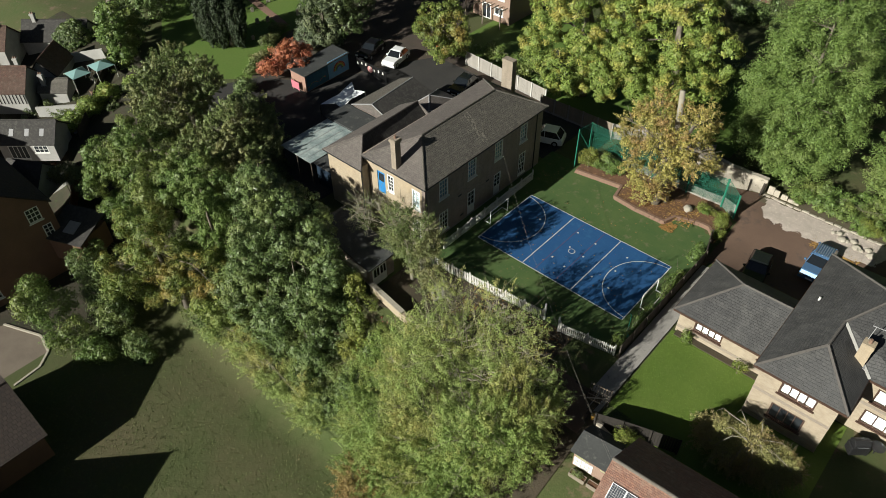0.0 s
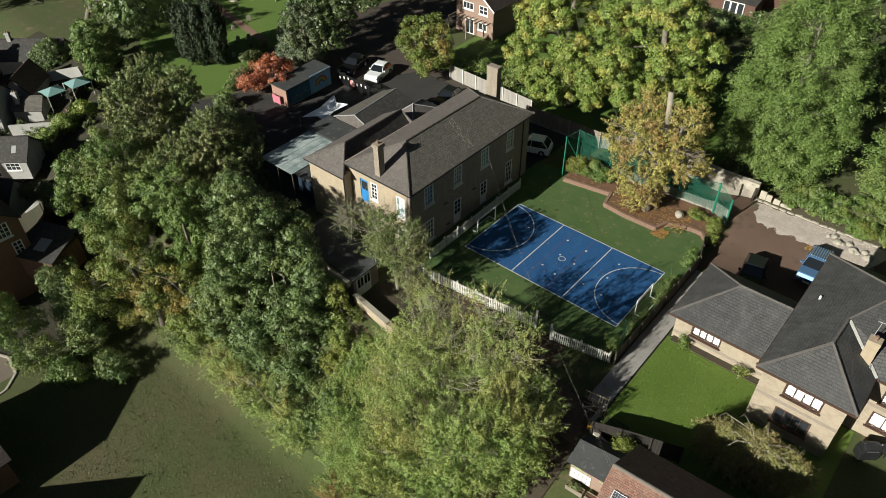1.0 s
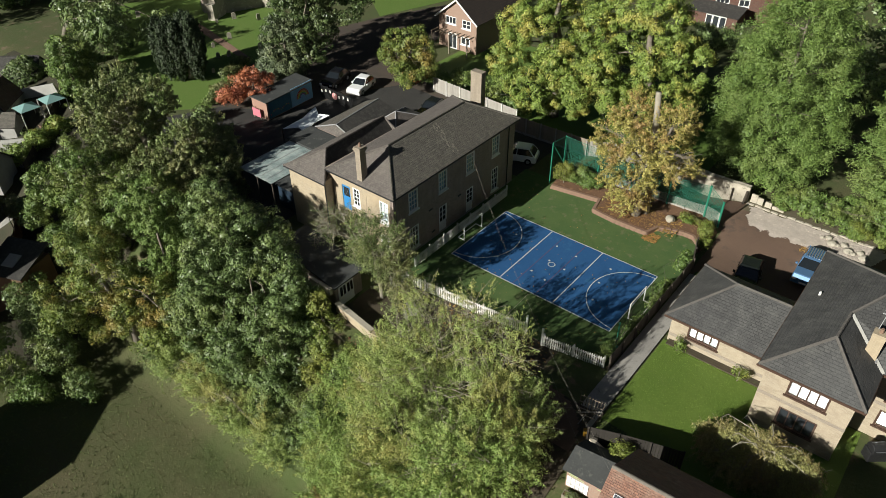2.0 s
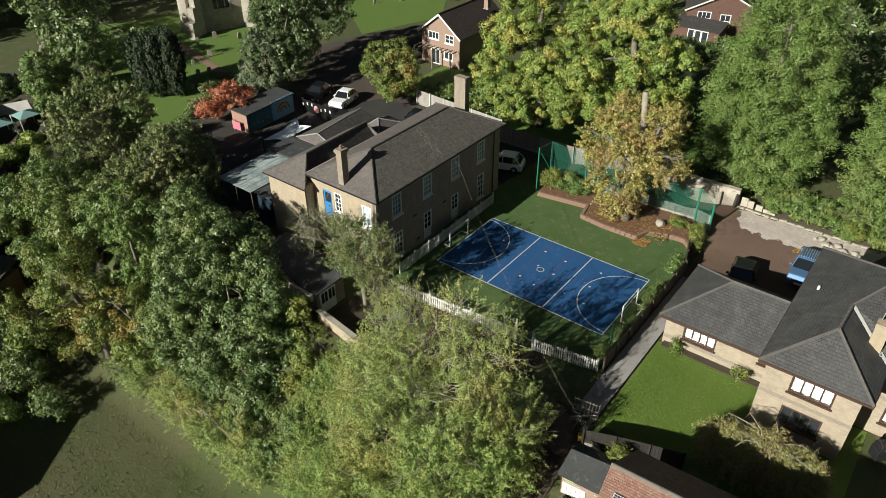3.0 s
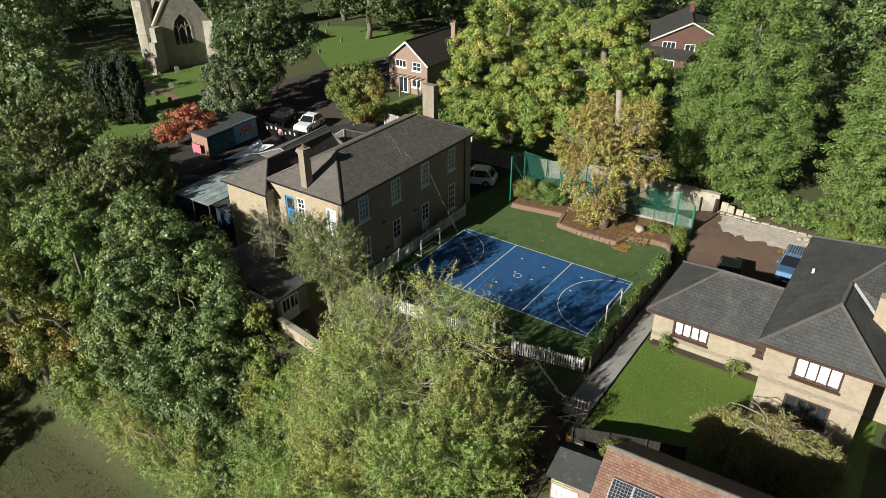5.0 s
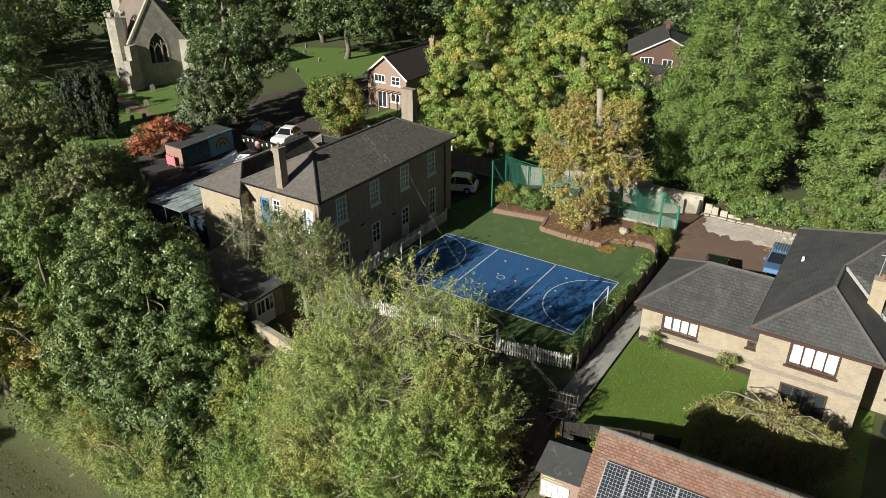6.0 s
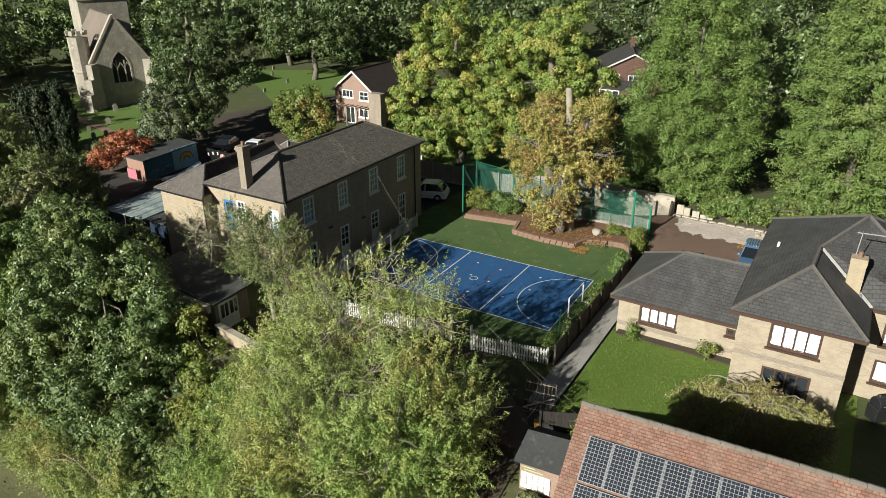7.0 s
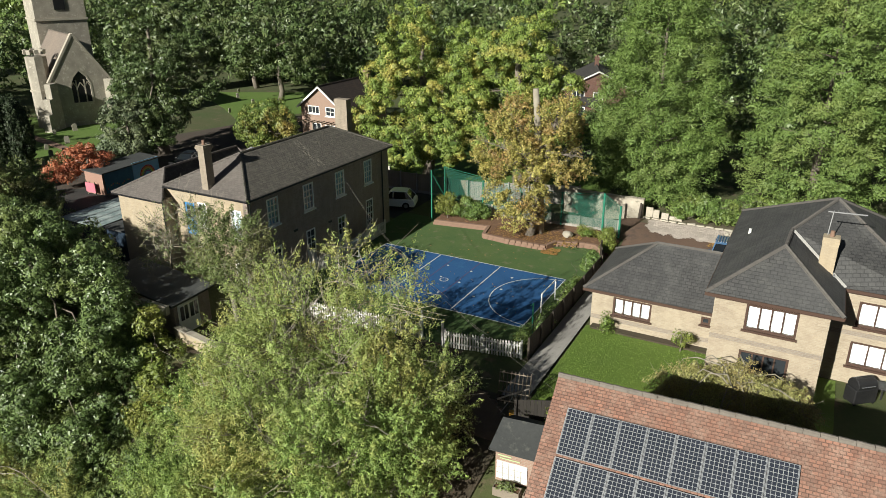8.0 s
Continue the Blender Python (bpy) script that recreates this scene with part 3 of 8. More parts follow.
# roof planes
A, B, C, D = (EX1, EY0, ZE), (EX1, EY1, ZE), (EX0, EY1, ZE - 0.1), (EX0 + 0.4, EY0, ZE)
P, Q = (RX, RY0, RZ), (RX, RY1, RZ)
Mesh().slab([A, B, Q, P], 0.09).obj("roof_slope", SLATE, school, "grey-brown slate slope with a paler worn streak")
Mesh().slab([C, D, P, Q], 0.09).obj("roof_slope", SLATE_BROWN, school, "brown slate rear slope")
Mesh().slab([D, A, P], 0.09).obj("roof_slope", SLATE_BROWN, school, "brown slate hip")
Mesh().slab([B, C, Q], 0.09).obj("roof_slope", SLATE, school)
pale_slate = surf("lichened_slate", (0.26, 0.24, 0.195), (0.17, 0.155, 0.13), 2.0, 10, 0.9, 0.4)
up_ = Vector((RX - EX1, 0, RZ - ZE)).normalized()
tilt_ = Matrix.Rotation(math.atan2(RZ - ZE, EX1 - RX), 4, "Y")
for i in range(34):
    k_ = i / 34
    p_ = Vector((EX1, 4.0 + 0.5 * k_ + 0.24 * math.sin(i * i * 1.3), ZE)) + up_ * (0.5 + 3.1 * k_)
    o_ = Mesh().obox(Matrix.Translation(p_) @ tilt_, 0.10 + 0.1 * abs(math.sin(i * 2.9)), 0.05 + 0.09 * abs(math.sin(i * 1.7)), 0.008).obj("slate", pale_slate, school)
for a, b in ((P, Q), (A, P), (B, Q), (C, Q), (D, P)):
    ridge(school, [a, b], SLATE_BROWN if a in (D,) else SLATE, 0.085)
for a, b in ((A, B), (D, A), (B, C)):
    gutter(school, (a[0], a[1], a[2] - 0.08), (b[0], b[1], b[2] - 0.08))
for y in (Y0 + 0.12, Y1 - 1.0):
    Mesh().tube([(X1 + 0.08, y, ZE - 0.1), (X1 + 0.08, y, 0)], 0.05, 6).obj("downpipe", BLACK, school)
Mesh().box(X0, X1 + 0.02, Y0 - 0.02, Y1 + 0.02, -0.3, 0.12).obj("plinth", CONCRETE, school)


def chimney(parent, x, y, z0, z1, wx, wy, mat, pots=2, flare=0.08):
    c = Mesh().box(x - wx / 2, x + wx / 2, y - wy / 2, y + wy / 2, z0, z1 - 0.35).obj("chimney", mat, parent)
    for i, (a, b, g) in enumerate(((0.35, 0.24, flare * 0.5), (0.24, 0.10, flare), (0.10, 0.0, flare * 0.6))):
        Mesh().box(x - wx / 2 - g, x + wx / 2 + g, y - wy / 2 - g, y + wy / 2 + g, z1 - a, z1 - b).obj("corbel", mat, c)
    Mesh().box(x - wx / 2 - 0.1, x + wx / 2 + 0.1, y - wy / 2 - 0.1, y + wy / 2 + 0.1, z0 + 0.0, z0 + 0.08).obj("flashing", LEAD, c)
    for i in range(pots):
        px = x + (i - (pots - 1) / 2) * 0.3 if wx >= wy else x
        py = y if wx >= wy else y + (i - (pots - 1) / 2) * 0.35
        Mesh().tube([(px, py, z1), (px, py, z1 + 0.28)], [0.11, 0.09], 8).obj("pot", EDGING, c)
    return c


chimney(school, -5.85, -3.5, 6.2, 9.3, 0.52, 0.6, BRICK_CHIMNEY, 1, 0.10)
chimney(school, -6.4, 11.75, 6.3, 9.75, 1.15, 0.62, BRICK_CHIMNEY, 0, 0.03)

# the rear ranges
rear = thing("rear_range", "lower rear school range with slate roofs and cream brick end", "house")
BX0, BX1, BY0, BY1, BZ = -13.4, -9.0, -4.95, 4.6, 5.55
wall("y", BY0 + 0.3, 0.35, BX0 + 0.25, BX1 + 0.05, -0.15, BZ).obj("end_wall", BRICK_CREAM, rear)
wall("x", BX0 + 0.25, 0.35, BY0 + 0.66, BY1, -0.15, BZ).obj("side_wall", BRICK_STOCK, rear)
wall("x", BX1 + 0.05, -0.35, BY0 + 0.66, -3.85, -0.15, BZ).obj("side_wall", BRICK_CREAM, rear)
A, B, C, D = (BX1 + 0.35, BY0, BZ), (BX1 + 0.25, BY1, BZ), (BX0, BY1, BZ), (BX0, BY0, BZ)
P, Q = (-10.75, -2.6, 7.0), (-10.95, 4.4, 7.0)
V0, V1 = (-9.95, -3.0, 5.75), (-9.95, 4.5, 5.75)
# Valley faces take a darker slate than the other slopes: shade in the colour.
Mesh().slab([V0, V1, Q, P], 0.06).obj("roof_slope", SLATE_DARK, rear, "steep slate face in the valley, coloured dark for shade")
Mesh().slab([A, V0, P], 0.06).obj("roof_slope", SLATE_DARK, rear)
Mesh().box(-10.1, -9.75, -3.9, 11.6, 5.6, 5.72).obj("valley_gutter", LEAD, rear)
Mesh().slab([C, D, P, Q], 0.08).obj("roof_slope", SLATE_BROWN, rear)
Mesh().slab([D, A, P], 0.08).obj("roof_slope", SLATE_BROWN, rear)
Mesh().slab([B, C, Q], 0.08).obj("roof_slope", SLATE_BROWN, rear)
for a, b in ((P, Q), (A, P), (D, P)):
    ridge(rear, [a, b], SLATE_BROWN, 0.08)
gutter(rear, (D[0], D[1], D[2] - 0.06), (A[0], A[1], A[2] - 0.06))
Mesh().beam((-10.9, 4.65, 5.75), (-9.9, 5.9, 5.75), 0.12, 0.05).obj("flashing", LEAD, rear)
Mesh().tube([(BX1 + 0.1, BY0 + 0.24, BZ), (BX1 + 0.1, BY0 + 0.24, 0)], 0.05, 6).obj("downpipe", BLACK, rear)

stair = thing("stair_block", "small hipped slate block behind the school ranges", "house")
SX0, SX1, SY0, SY1, SZ = -20.2, -14.4, 4.5, 11.2, 2.9
wall("y", SY0, 0.3, SX0 + 0.2, SX1, -0.1, SZ).obj("end_wall", BRICK_STOCK, stair)
wall("y", SY1, -0.3, SX0 + 0.2, SX1, -0.1, SZ).obj("end_wall", BRICK_STOCK, stair)
wall("x", SX0 + 0.2, 0.3, SY0 + 0.302, SY1 - 0.302, -0.1, SZ).obj("side_wall", BRICK_STOCK, stair)
wall("x", SX1, -0.3, SY0 + 0.302, SY1 - 0.302, -0.1, SZ).obj("side_wall", BRICK_STOCK, stair)
A, B, C, D = (SX1 + 0.2, SY0 - 0.1, SZ), (SX1 + 0.2, SY1 + 0.1, SZ), (SX0, SY1 + 0.1, SZ), (SX0, SY0 - 0.1, SZ)
P, Q = (-17.2, SY0 - 0.1, 4.1), (-17.6, SY1 - 0.6, 4.25)
# Slopes turned from the sun are darker slate, so shade sits in the colour.
Mesh().slab([A, B, Q, P], 0.08).obj("roof_slope", SLATE_DARK, stair)
Mesh().slab([C, D, P, Q], 0.08).obj("roof_slope", SLATE, stair)
Mesh().slab([B, C, Q], 0.08).obj("roof_slope", SLATE_DARK, stair)
Mesh().add([(*D[:2], SZ - 0.05), (*A[:2], SZ - 0.05), (P[0], P[1], 4.05), (D[0], D[1] + 0.25, SZ - 0.05), (A[0], A[1] + 0.25, SZ - 0.05), (P[0], P[1] + 0.25, 4.05)], [(0, 1, 2), (5, 4, 3), (0, 3, 4, 1), (1, 4, 5, 2), (2, 5, 3, 0)]).obj("gable", SLATE_BROWN, stair, "slate-hung gable end")
for a, b in ((P, Q), (D, P), (A, P)):
    ridge(stair, [a, b], LEAD, 0.06)
for a, b, c in (((-13.0, 4.7, 5.2), (-9.9, 4.7, 5.2), (-11.6, 6.6, 6.35)), ((-9.9, 4.7, 5.2), (-9.9, 9.4, 5.2), (-11.6, 6.6, 6.35)), ((-9.9, 9.4, 5.2), (-13.0, 9.4, 5.2), (-11.6, 6.6, 6.35)), ((-13.0, 9.4, 5.2), (-13.0, 4.7, 5.2), (-11.6, 6.6, 6.35))):
    Mesh().slab([a, b, c], 0.07).obj("roof_slope", SLATE_BROWN, stair)
    ridge(stair, [b, c], LEAD, 0.05)
wall("y", 4.75, 0.3, -12.9, -10.0, -0.1, 5.2).obj("end_wall", BRICK_STOCK, stair)
wall("y", 9.3, -0.3, -12.9, -10.0, -0.1, 5.2).obj("end_wall", BRICK_STOCK, stair)
block = thing("flat_roof_block", "low dark felt-roofed block beside the school", "outbuilding")
Mesh().prism([(-20.6, 1.4), (-13.5, 1.4), (-13.5, 4.3), (-20.6, 4.3)], -0.1, 2.62).obj("wall", BRICK_STOCK, block)
Mesh().prism([(-20.8, 1.35), (-13.4, 1.35), (-13.4, 4.35), (-20.8, 4.35)], 2.62, 2.80).obj("roof", FELT, block)
link = thing("link_block", "blue-trimmed low block joining canopy and school", "outbuilding")
Mesh().box(-16.0, -13.2, -4.0, 1.3, -0.1, 2.3).obj("wall", plain("navy_cladding", (0.010, 0.024, 0.045), 0.6), link)
Mesh().box(-16.1, -13.2, -4.2, 1.3, 2.3, 2.42).obj("roof", FELT, link)

SHEETING, _n, _l, _b = node_mat("ribbed_plastic")
_b.inputs["Base Color"].default_value, _b.inputs["Roughness"].default_value = (0.62, 0.70, 0.68, 1), 0.25
_b.inputs["Transmission Weight"].default_value = 0.25
_v = _n.new("ShaderNodeTexCoord").outputs["Object"]
_l.new(mixer(_n, _l, noise_out(_n, _l, _v, 0.9, 8, 0.7, 0.4, 0.6), (0.50, 0.57, 0.55), (0.26, 0.33, 0.33)), _b.inputs["Base Color"])
canopy = thing("canopy", "translucent pale corrugated canopy on posts beside the school", "canopy")
for i in range(5):
    x, w_ = -20.45 + i * 0.86, 0.856
    sk = lambda u, y: u + 0.02 * (y + 4.5)
    Mesh().slab([(sk(x, -4.5), -4.5, 2.45), (sk(x + w_, -4.5), -4.5, 2.45), (sk(x + w_, 1.3), 1.3, 2.65), (sk(x, 1.3), 1.3, 2.65)], 0.03).obj("sheet", SHEETING, canopy)
    Mesh().beam((sk(x, -4.5), -4.5, 2.465), (sk(x, 1.3), 1.3, 2.665), 0.03, 0.02).obj("joint_strip", LEAD, canopy)
for x in (-20.3, -16.2):
    Mesh().beam((x, -4.5, 2.36), (x, 1.3, 2.56), 0.06, 0.12).obj("rafter", TIMBER_DARK, canopy)
for x, y in ((-20.3, -4.4), (-16.2, -4.4), (-20.3, 1.2), (-18.2, -4.4)):
    Mesh().box(x - 0.05, x + 0.05, y - 0.05, y + 0.05, 0, 2.4).obj("post", TIMBER_DARK, canopy)

SAIL = plain("sail_cloth", (0.80, 0.84, 0.86), 0.7, 0, 0.03)
sail = thing("shade_sail", "white shade sail stretched between posts", "sail")
corners = [Vector((-24.3, 3.6, 1.6)), Vector((-24.4, 8.2, 2.2)), Vector((-21.4, 7.4, 2.5)), Vector((-21.9, 4.5, 1.7))]
n = 10
v = []
for i in range(n + 1):
    for j in range(n + 1):
        s, t = i / n, j / n
        p = corners[0].lerp(corners[1], s).lerp(corners[3].lerp(corners[2], s), t)
        mid = Vector((-23.0, 5.9, 2.0))
        pull = 0.32 * (1 - abs(2 * s - 1)) * abs(2 * t - 1) ** 3 + 0.32 * (1 - abs(2 * t - 1)) * abs(2 * s - 1) ** 3
        q = p.lerp(mid, pull)
        v.append((q.x, q.y, q.z - 0.35 * (1 - (2 * s - 1) ** 2) * (1 - (2 * t - 1) ** 2)))
Mesh().add(v, [(i * (n + 1) + j, (i + 1) * (n + 1) + j, (i + 1) * (n + 1) + j + 1, i * (n + 1) + j + 1) for i in range(n) for j in range(n)]).obj("cloth", SAIL, sail, smooth=True)
for c in corners:
    Mesh().tube([(c.x, c.y, 0), (c.x, c.y, c.z + 0.1)], 0.05, 8).obj("post", BLACK, sail)


# ---- the buff-brick house with its bungalow wing ----
villa = thing("buff_house", "buff brick house with grey tiled hipped roofs and a low wing", "house")
GZ = 0.35


def hip(parent, x0, x1, y0, y1, ze, p, q, mat, axis, tile_mat, sides="0123", thick=0.09):
    """Four slopes from the eaves rectangle to the ridge p-q; axis: the ridge's way."""
    A, B, C, D = (x1, y0, ze), (x1, y1, ze), (x0, y1, ze), (x0, y0, ze)
    faces = [[A, B, q, p], [C, D, p, q], [D, A, p], [B, C, q]] if axis == "y" else [[D, A, q, p], [B, C, p, q], [C, D, p], [A, B, q]]
    for k in sides:
        Mesh().slab(faces[int(k)], thick).obj("roof_slope", mat, parent)
    hips = [(p, q), (A, p), (D, p), (B, q), (C, q)] if axis == "y" else [(p, q), (D, p), (C, p), (A, q), (B, q)]
    for a, b in hips:
        ridge(parent, [a, b], tile_mat, 0.085)
    for a, b in ((D, A), (A, B), (C, D)):
        Mesh().beam((a[0], a[1], a[2] - 0.1), (b[0], b[1], b[2] - 0.1), 0.06, 0.16).obj("fascia", BROWN_PVC, parent)


RIDGE_GREY = surf("ridge_tile_grey", (0.105, 0.095, 0.088), (0.13, 0.12, 0.11), 1.5, 9, 0.9, 0.3)
# low wing
GZ = 0.5
BW = (1.40, 17.75, 24.4)
low_holes = [(18.95, 21.05, 1.40, 2.47), (23.62, 24.1, 1.95, 2.4)]
wall("y", BW[0], 0.3, BW[1], BW[2], GZ - 0.5, 2.88, low_holes).obj("front_wall", BRICK_BUFF, villa)
wall("x", BW[1], 0.3, BW[0] + 0.302, 7.1, GZ - 0.5, 2.88).obj("side_wall", BRICK_BUFF, villa)
wall("y", 7.1, -0.3, BW[1] + 0.302, BW[2], GZ - 0.5, 2.88).obj("rear_wall", BRICK_BUFF, villa)
Mesh().box(BW[1], BW[2], BW[0] - 0.012, BW[0], 0.95, 1.2).obj("brick_band", BRICK_BAND, villa)
window(villa, "y", BW[0], -1, *low_holes[0], 4, 1, BROWN_PVC, back=BLIND, depth=0.06, bar=0.07, label="brown-framed window with white blinds")
window(villa, "y", BW[0], -1, *low_holes[1], 1, 1, BROWN_PVC, depth=0.06, bar=0.07)
hip(villa, 17.36, 24.4, 0.91, 7.55, 2.92, (20.5, 4.15, 5.02), (24.39, 4.15, 5.02), TILE_GREY, "x", RIDGE_GREY, "012")
# two-storey part: a front gable wing and the main block under one set of slopes
WX0, WX1, WY, WE = 24.45, 29.25, -2.05, 5.56
up_h, lo_h = (25.85, 28.05, 3.86, 5.15), (25.85, 27.98, 1.42, 2.78)
wall("y", WY, 0.3, WX0, WX1, GZ - 0.5, WE, [up_h, lo_h]).obj("front_wall", BRICK_BUFF, villa)
wall("x", WX0, 0.3, WY + 0.302, 10.2, GZ - 0.5, WE).obj("side_wall", BRICK_BUFF, villa)
wall("x", WX1, -0.3, WY + 0.302, 1.35, GZ - 0.5, WE).obj("side_wall", BRICK_BUFF, villa)
wall("y", 10.2, -0.3, WX0 + 0.302, 33.3, GZ - 0.5, WE).obj("rear_wall", BRICK_BUFF, villa)
Mesh().box(WX0 - 0.012, WX1 + 0.012, WY - 0.012, WY, 3.1, 3.34).obj("brick_band", BRICK_BAND, villa)
Mesh().box(WX0 - 0.015, WX1 + 0.015, WY - 0.015, WY, GZ - 0.5, 0.92).obj("plinth", BRICK_BUFF, villa)
window(villa, "y", WY, -1, *up_h, 4, 1, BROWN_PVC, back=BLIND, depth=0.06, bar=0.07, label="brown-framed window with white blinds")
window(villa, "y", WY, -1, *lo_h, 4, 1, BROWN_PVC, depth=0.06, bar=0.07, label="brown-framed window with dark glass")
RYW = 1.35
rh = [(30.45, 32.7, 3.55, 4.85), (30.45, 32.7, 1.45, 2.75)]
wall("y", RYW, 0.3, WX1, 33.3, GZ - 0.5, 5.5, rh).obj("front_wall", BRICK_BUFF, villa)
Mesh().box(WX1, 33.3, RYW - 0.012, RYW, 3.05, 3.29).obj("brick_band", BRICK_BAND, villa)
for h in rh:
    window(villa, "y", RYW, -1, *h, 3, 1, BROWN_PVC, back=BLIND, depth=0.06, bar=0.07, label="brown-framed window with white blinds")
E0, E1, EW, EB = 24.07, 29.72, -2.55, 10.6
WA, WJ, MA = (26.95, 0.0, 7.46), (27.05, 2.55, 7.46), (28.85, 5.6, 8.45)
F0, F1, VL, BL = (E0, EW, 5.57), (E1, EW, 5.57), (E1, 1.0, 5.52), (E0, EB, 5.57)
ME, BR = (33.65, 1.0, 5.52), (33.65, EB, 5.57)
for pts in ([F0, WA, WJ, MA, BL], [F0, F1, WA], [F1, VL, WJ, WA], [VL, ME, MA, WJ], [BL, MA, BR], [ME, BR, MA]):
    Mesh().slab(pts, 0.09).obj("roof_slope", TILE_GREY, villa)
for a, b in ((F0, WA), (F1, WA), (WA, WJ), (WJ, MA), (BL, MA), (ME, MA), (BR, MA)):
    ridge(villa, [a, b], RIDGE_GREY, 0.09)
for a, b in ((F0, F1), (F1, VL), (F0, BL), (VL, ME), (ME, BR), (BR, BL)):
    Mesh().beam((a[0], a[1], a[2] - 0.1), (b[0], b[1], b[2] - 0.1), 0.06, 0.16).obj("fascia", BROWN_PVC, villa)
Mesh().beam((VL[0], VL[1], VL[2] + 0.03), (WJ[0], WJ[1], WJ[2] + 0.03), 0.22, 0.03).obj("lead_valley", WHITE_WORN, villa, "pale lead valley strip")
chimney(villa, 28.75, 1.5, 5.9, 7.75, 0.68, 0.6, BRICK_CREAM, 1, 0.02)
Mesh().tube([(25.04, 4.75, 5.9), (25.04, 4.75, 6.45)], [0.09, 0.07], 8).obj("flue", WHITE, villa, "white plastic roof flue")
wall("x", 33.3, -0.3, RYW + 0.302, 9.898, GZ - 0.5, 5.5).obj("side_wall", BRICK_BUFF, villa)
aerial = thing("tv_aerial", "thin metal aerial on a pole at the chimney", "aerial")
Mesh().tube([(28.55, 1.7, 7.5), (28.62, 1.75, 8.85)], 0.022, 6).obj("pole", LEAD, aerial)
Mesh().tube([(28.4, 1.7, 8.85), (30.0, 1.9, 8.85)], 0.03, 6).obj("boom", LEAD, aerial)
for i in range(9):
    Mesh().tube([(28.45 + i * 0.18, 1.6, 8.87), (28.45 + i * 0.18, 2.0, 8.87)], 0.008, 5).obj("element", LEAD, aerial)

# ---- the brick-tiled house with solar panels ----
TURN_B = math.atan2(0.52, 9.0)
barn = thing("clay_tiled_house", "old house with a weathered clay-tiled roof carrying solar panels", "house", "", Matrix.Translation((21.27, -14.75, 0)) @ Matrix.Rotation(TURN_B, 4, "Z"))
SL = 0.80
Mesh().slab([(0, 0, 7.0), (26, 0, 7.0), (26, -5.4, 7.0 - 5.4 * SL), (0, -5.4, 7.0 - 5.4 * SL)], 0.14).obj("roof_slope", TILE_CLAY, barn, "mottled orange clay tile slope")
Mesh().slab([(0, 0, 6.98), (26, 0, 6.98), (26, 4.4, 6.98 - 4.4 * SL), (0, 4.4, 6.98 - 4.4 * SL)], 0.14).obj("roof_slope", TILE_CLAY, barn)
CAP = surf("mortar_ridge", (0.15, 0.13, 0.112), (0.21, 0.185, 0.16), 1.5, 9, 0.9, 0.4)
for i in range(57):
    Mesh().tube([(i * 0.452, 0, 6.99), (i * 0.452 + 0.44, 0, 6.98)], [0.10, 0.095], 8).obj("ridge_tile", CAP, barn)
Mesh().add([(0.15, -4.9, -3.6), (0.15, 4.0, -3.6), (0.15, 4.0, 3.65), (0.15, 0, 6.75), (0.15, -4.9, 2.8), (0.45, -4.9, -3.6), (0.45, 4.0, -3.6), (0.45, 4.0, 3.65), (0.45, 0, 6.75), (0.45, -4.9, 2.8)],
           [(4, 3, 2, 1, 0), (5, 6, 7, 8, 9), (0, 1, 6, 5), (1, 2, 7, 6), (2, 3, 8, 7), (3, 4, 9, 8), (4, 0, 5, 9)]).obj("gable_wall", BRICK_PINK, barn)
Mesh().box(0.46, 25.54, 3.6, 3.95, -3.6, 3.6).obj("rear_wall", BRICK_PINK, barn)
Mesh().box(0.46, 25.54, -4.9, -4.6, -3.6, 2.9).obj("front_wall", BRICK_PINK, barn)

Mesh().add([(25.55, -4.9, -3.6), (25.55, 4.0, -3.6), (25.55, 4.0, 3.65), (25.55, 0, 6.75), (25.55, -4.9, 2.8), (25.85, -4.9, -3.6), (25.85, 4.0, -3.6), (25.85, 4.0, 3.65), (25.85, 0, 6.75), (25.85, -4.9, 2.8)],
           [(4, 3, 2, 1, 0), (5, 6, 7, 8, 9), (0, 1, 6, 5), (1, 2, 7, 6), (2, 3, 8, 7), (3, 4, 9, 8), (4, 0, 5, 9)]).obj("gable_wall", BRICK_PINK, barn)

PV, _n, _l, _b = node_mat("solar_cells")
_uv = _n.new("ShaderNodeTexCoord").outputs["UV"]
_k = _n.new("ShaderNodeTexBrick")
_k.offset = 0.0
for key, val in (("Scale", 1.0), ("Brick Width", 0.125), ("Row Height", 0.125), ("Mortar Size", 0.006), ("Mortar Smooth", 0.0)):
    _k.inputs[key].default_value = val
_k.inputs["Color1"].default_value, _k.inputs["Color2"].default_value, _k.inputs["Mortar"].default_value = (0.022, 0.026, 0.036, 1), (0.028, 0.032, 0.044, 1), (0.30, 0.31, 0.32, 1)
_l.new(_uv, _k.inputs["Vector"])
_l.new(_k.outputs["Color"], _b.inputs["Base Color"])
_b.inputs["Roughness"].default_value = 0.22
ALU = plain("aluminium_frame", (0.55, 0.56, 0.58), 0.35, 0.8, 0.03)


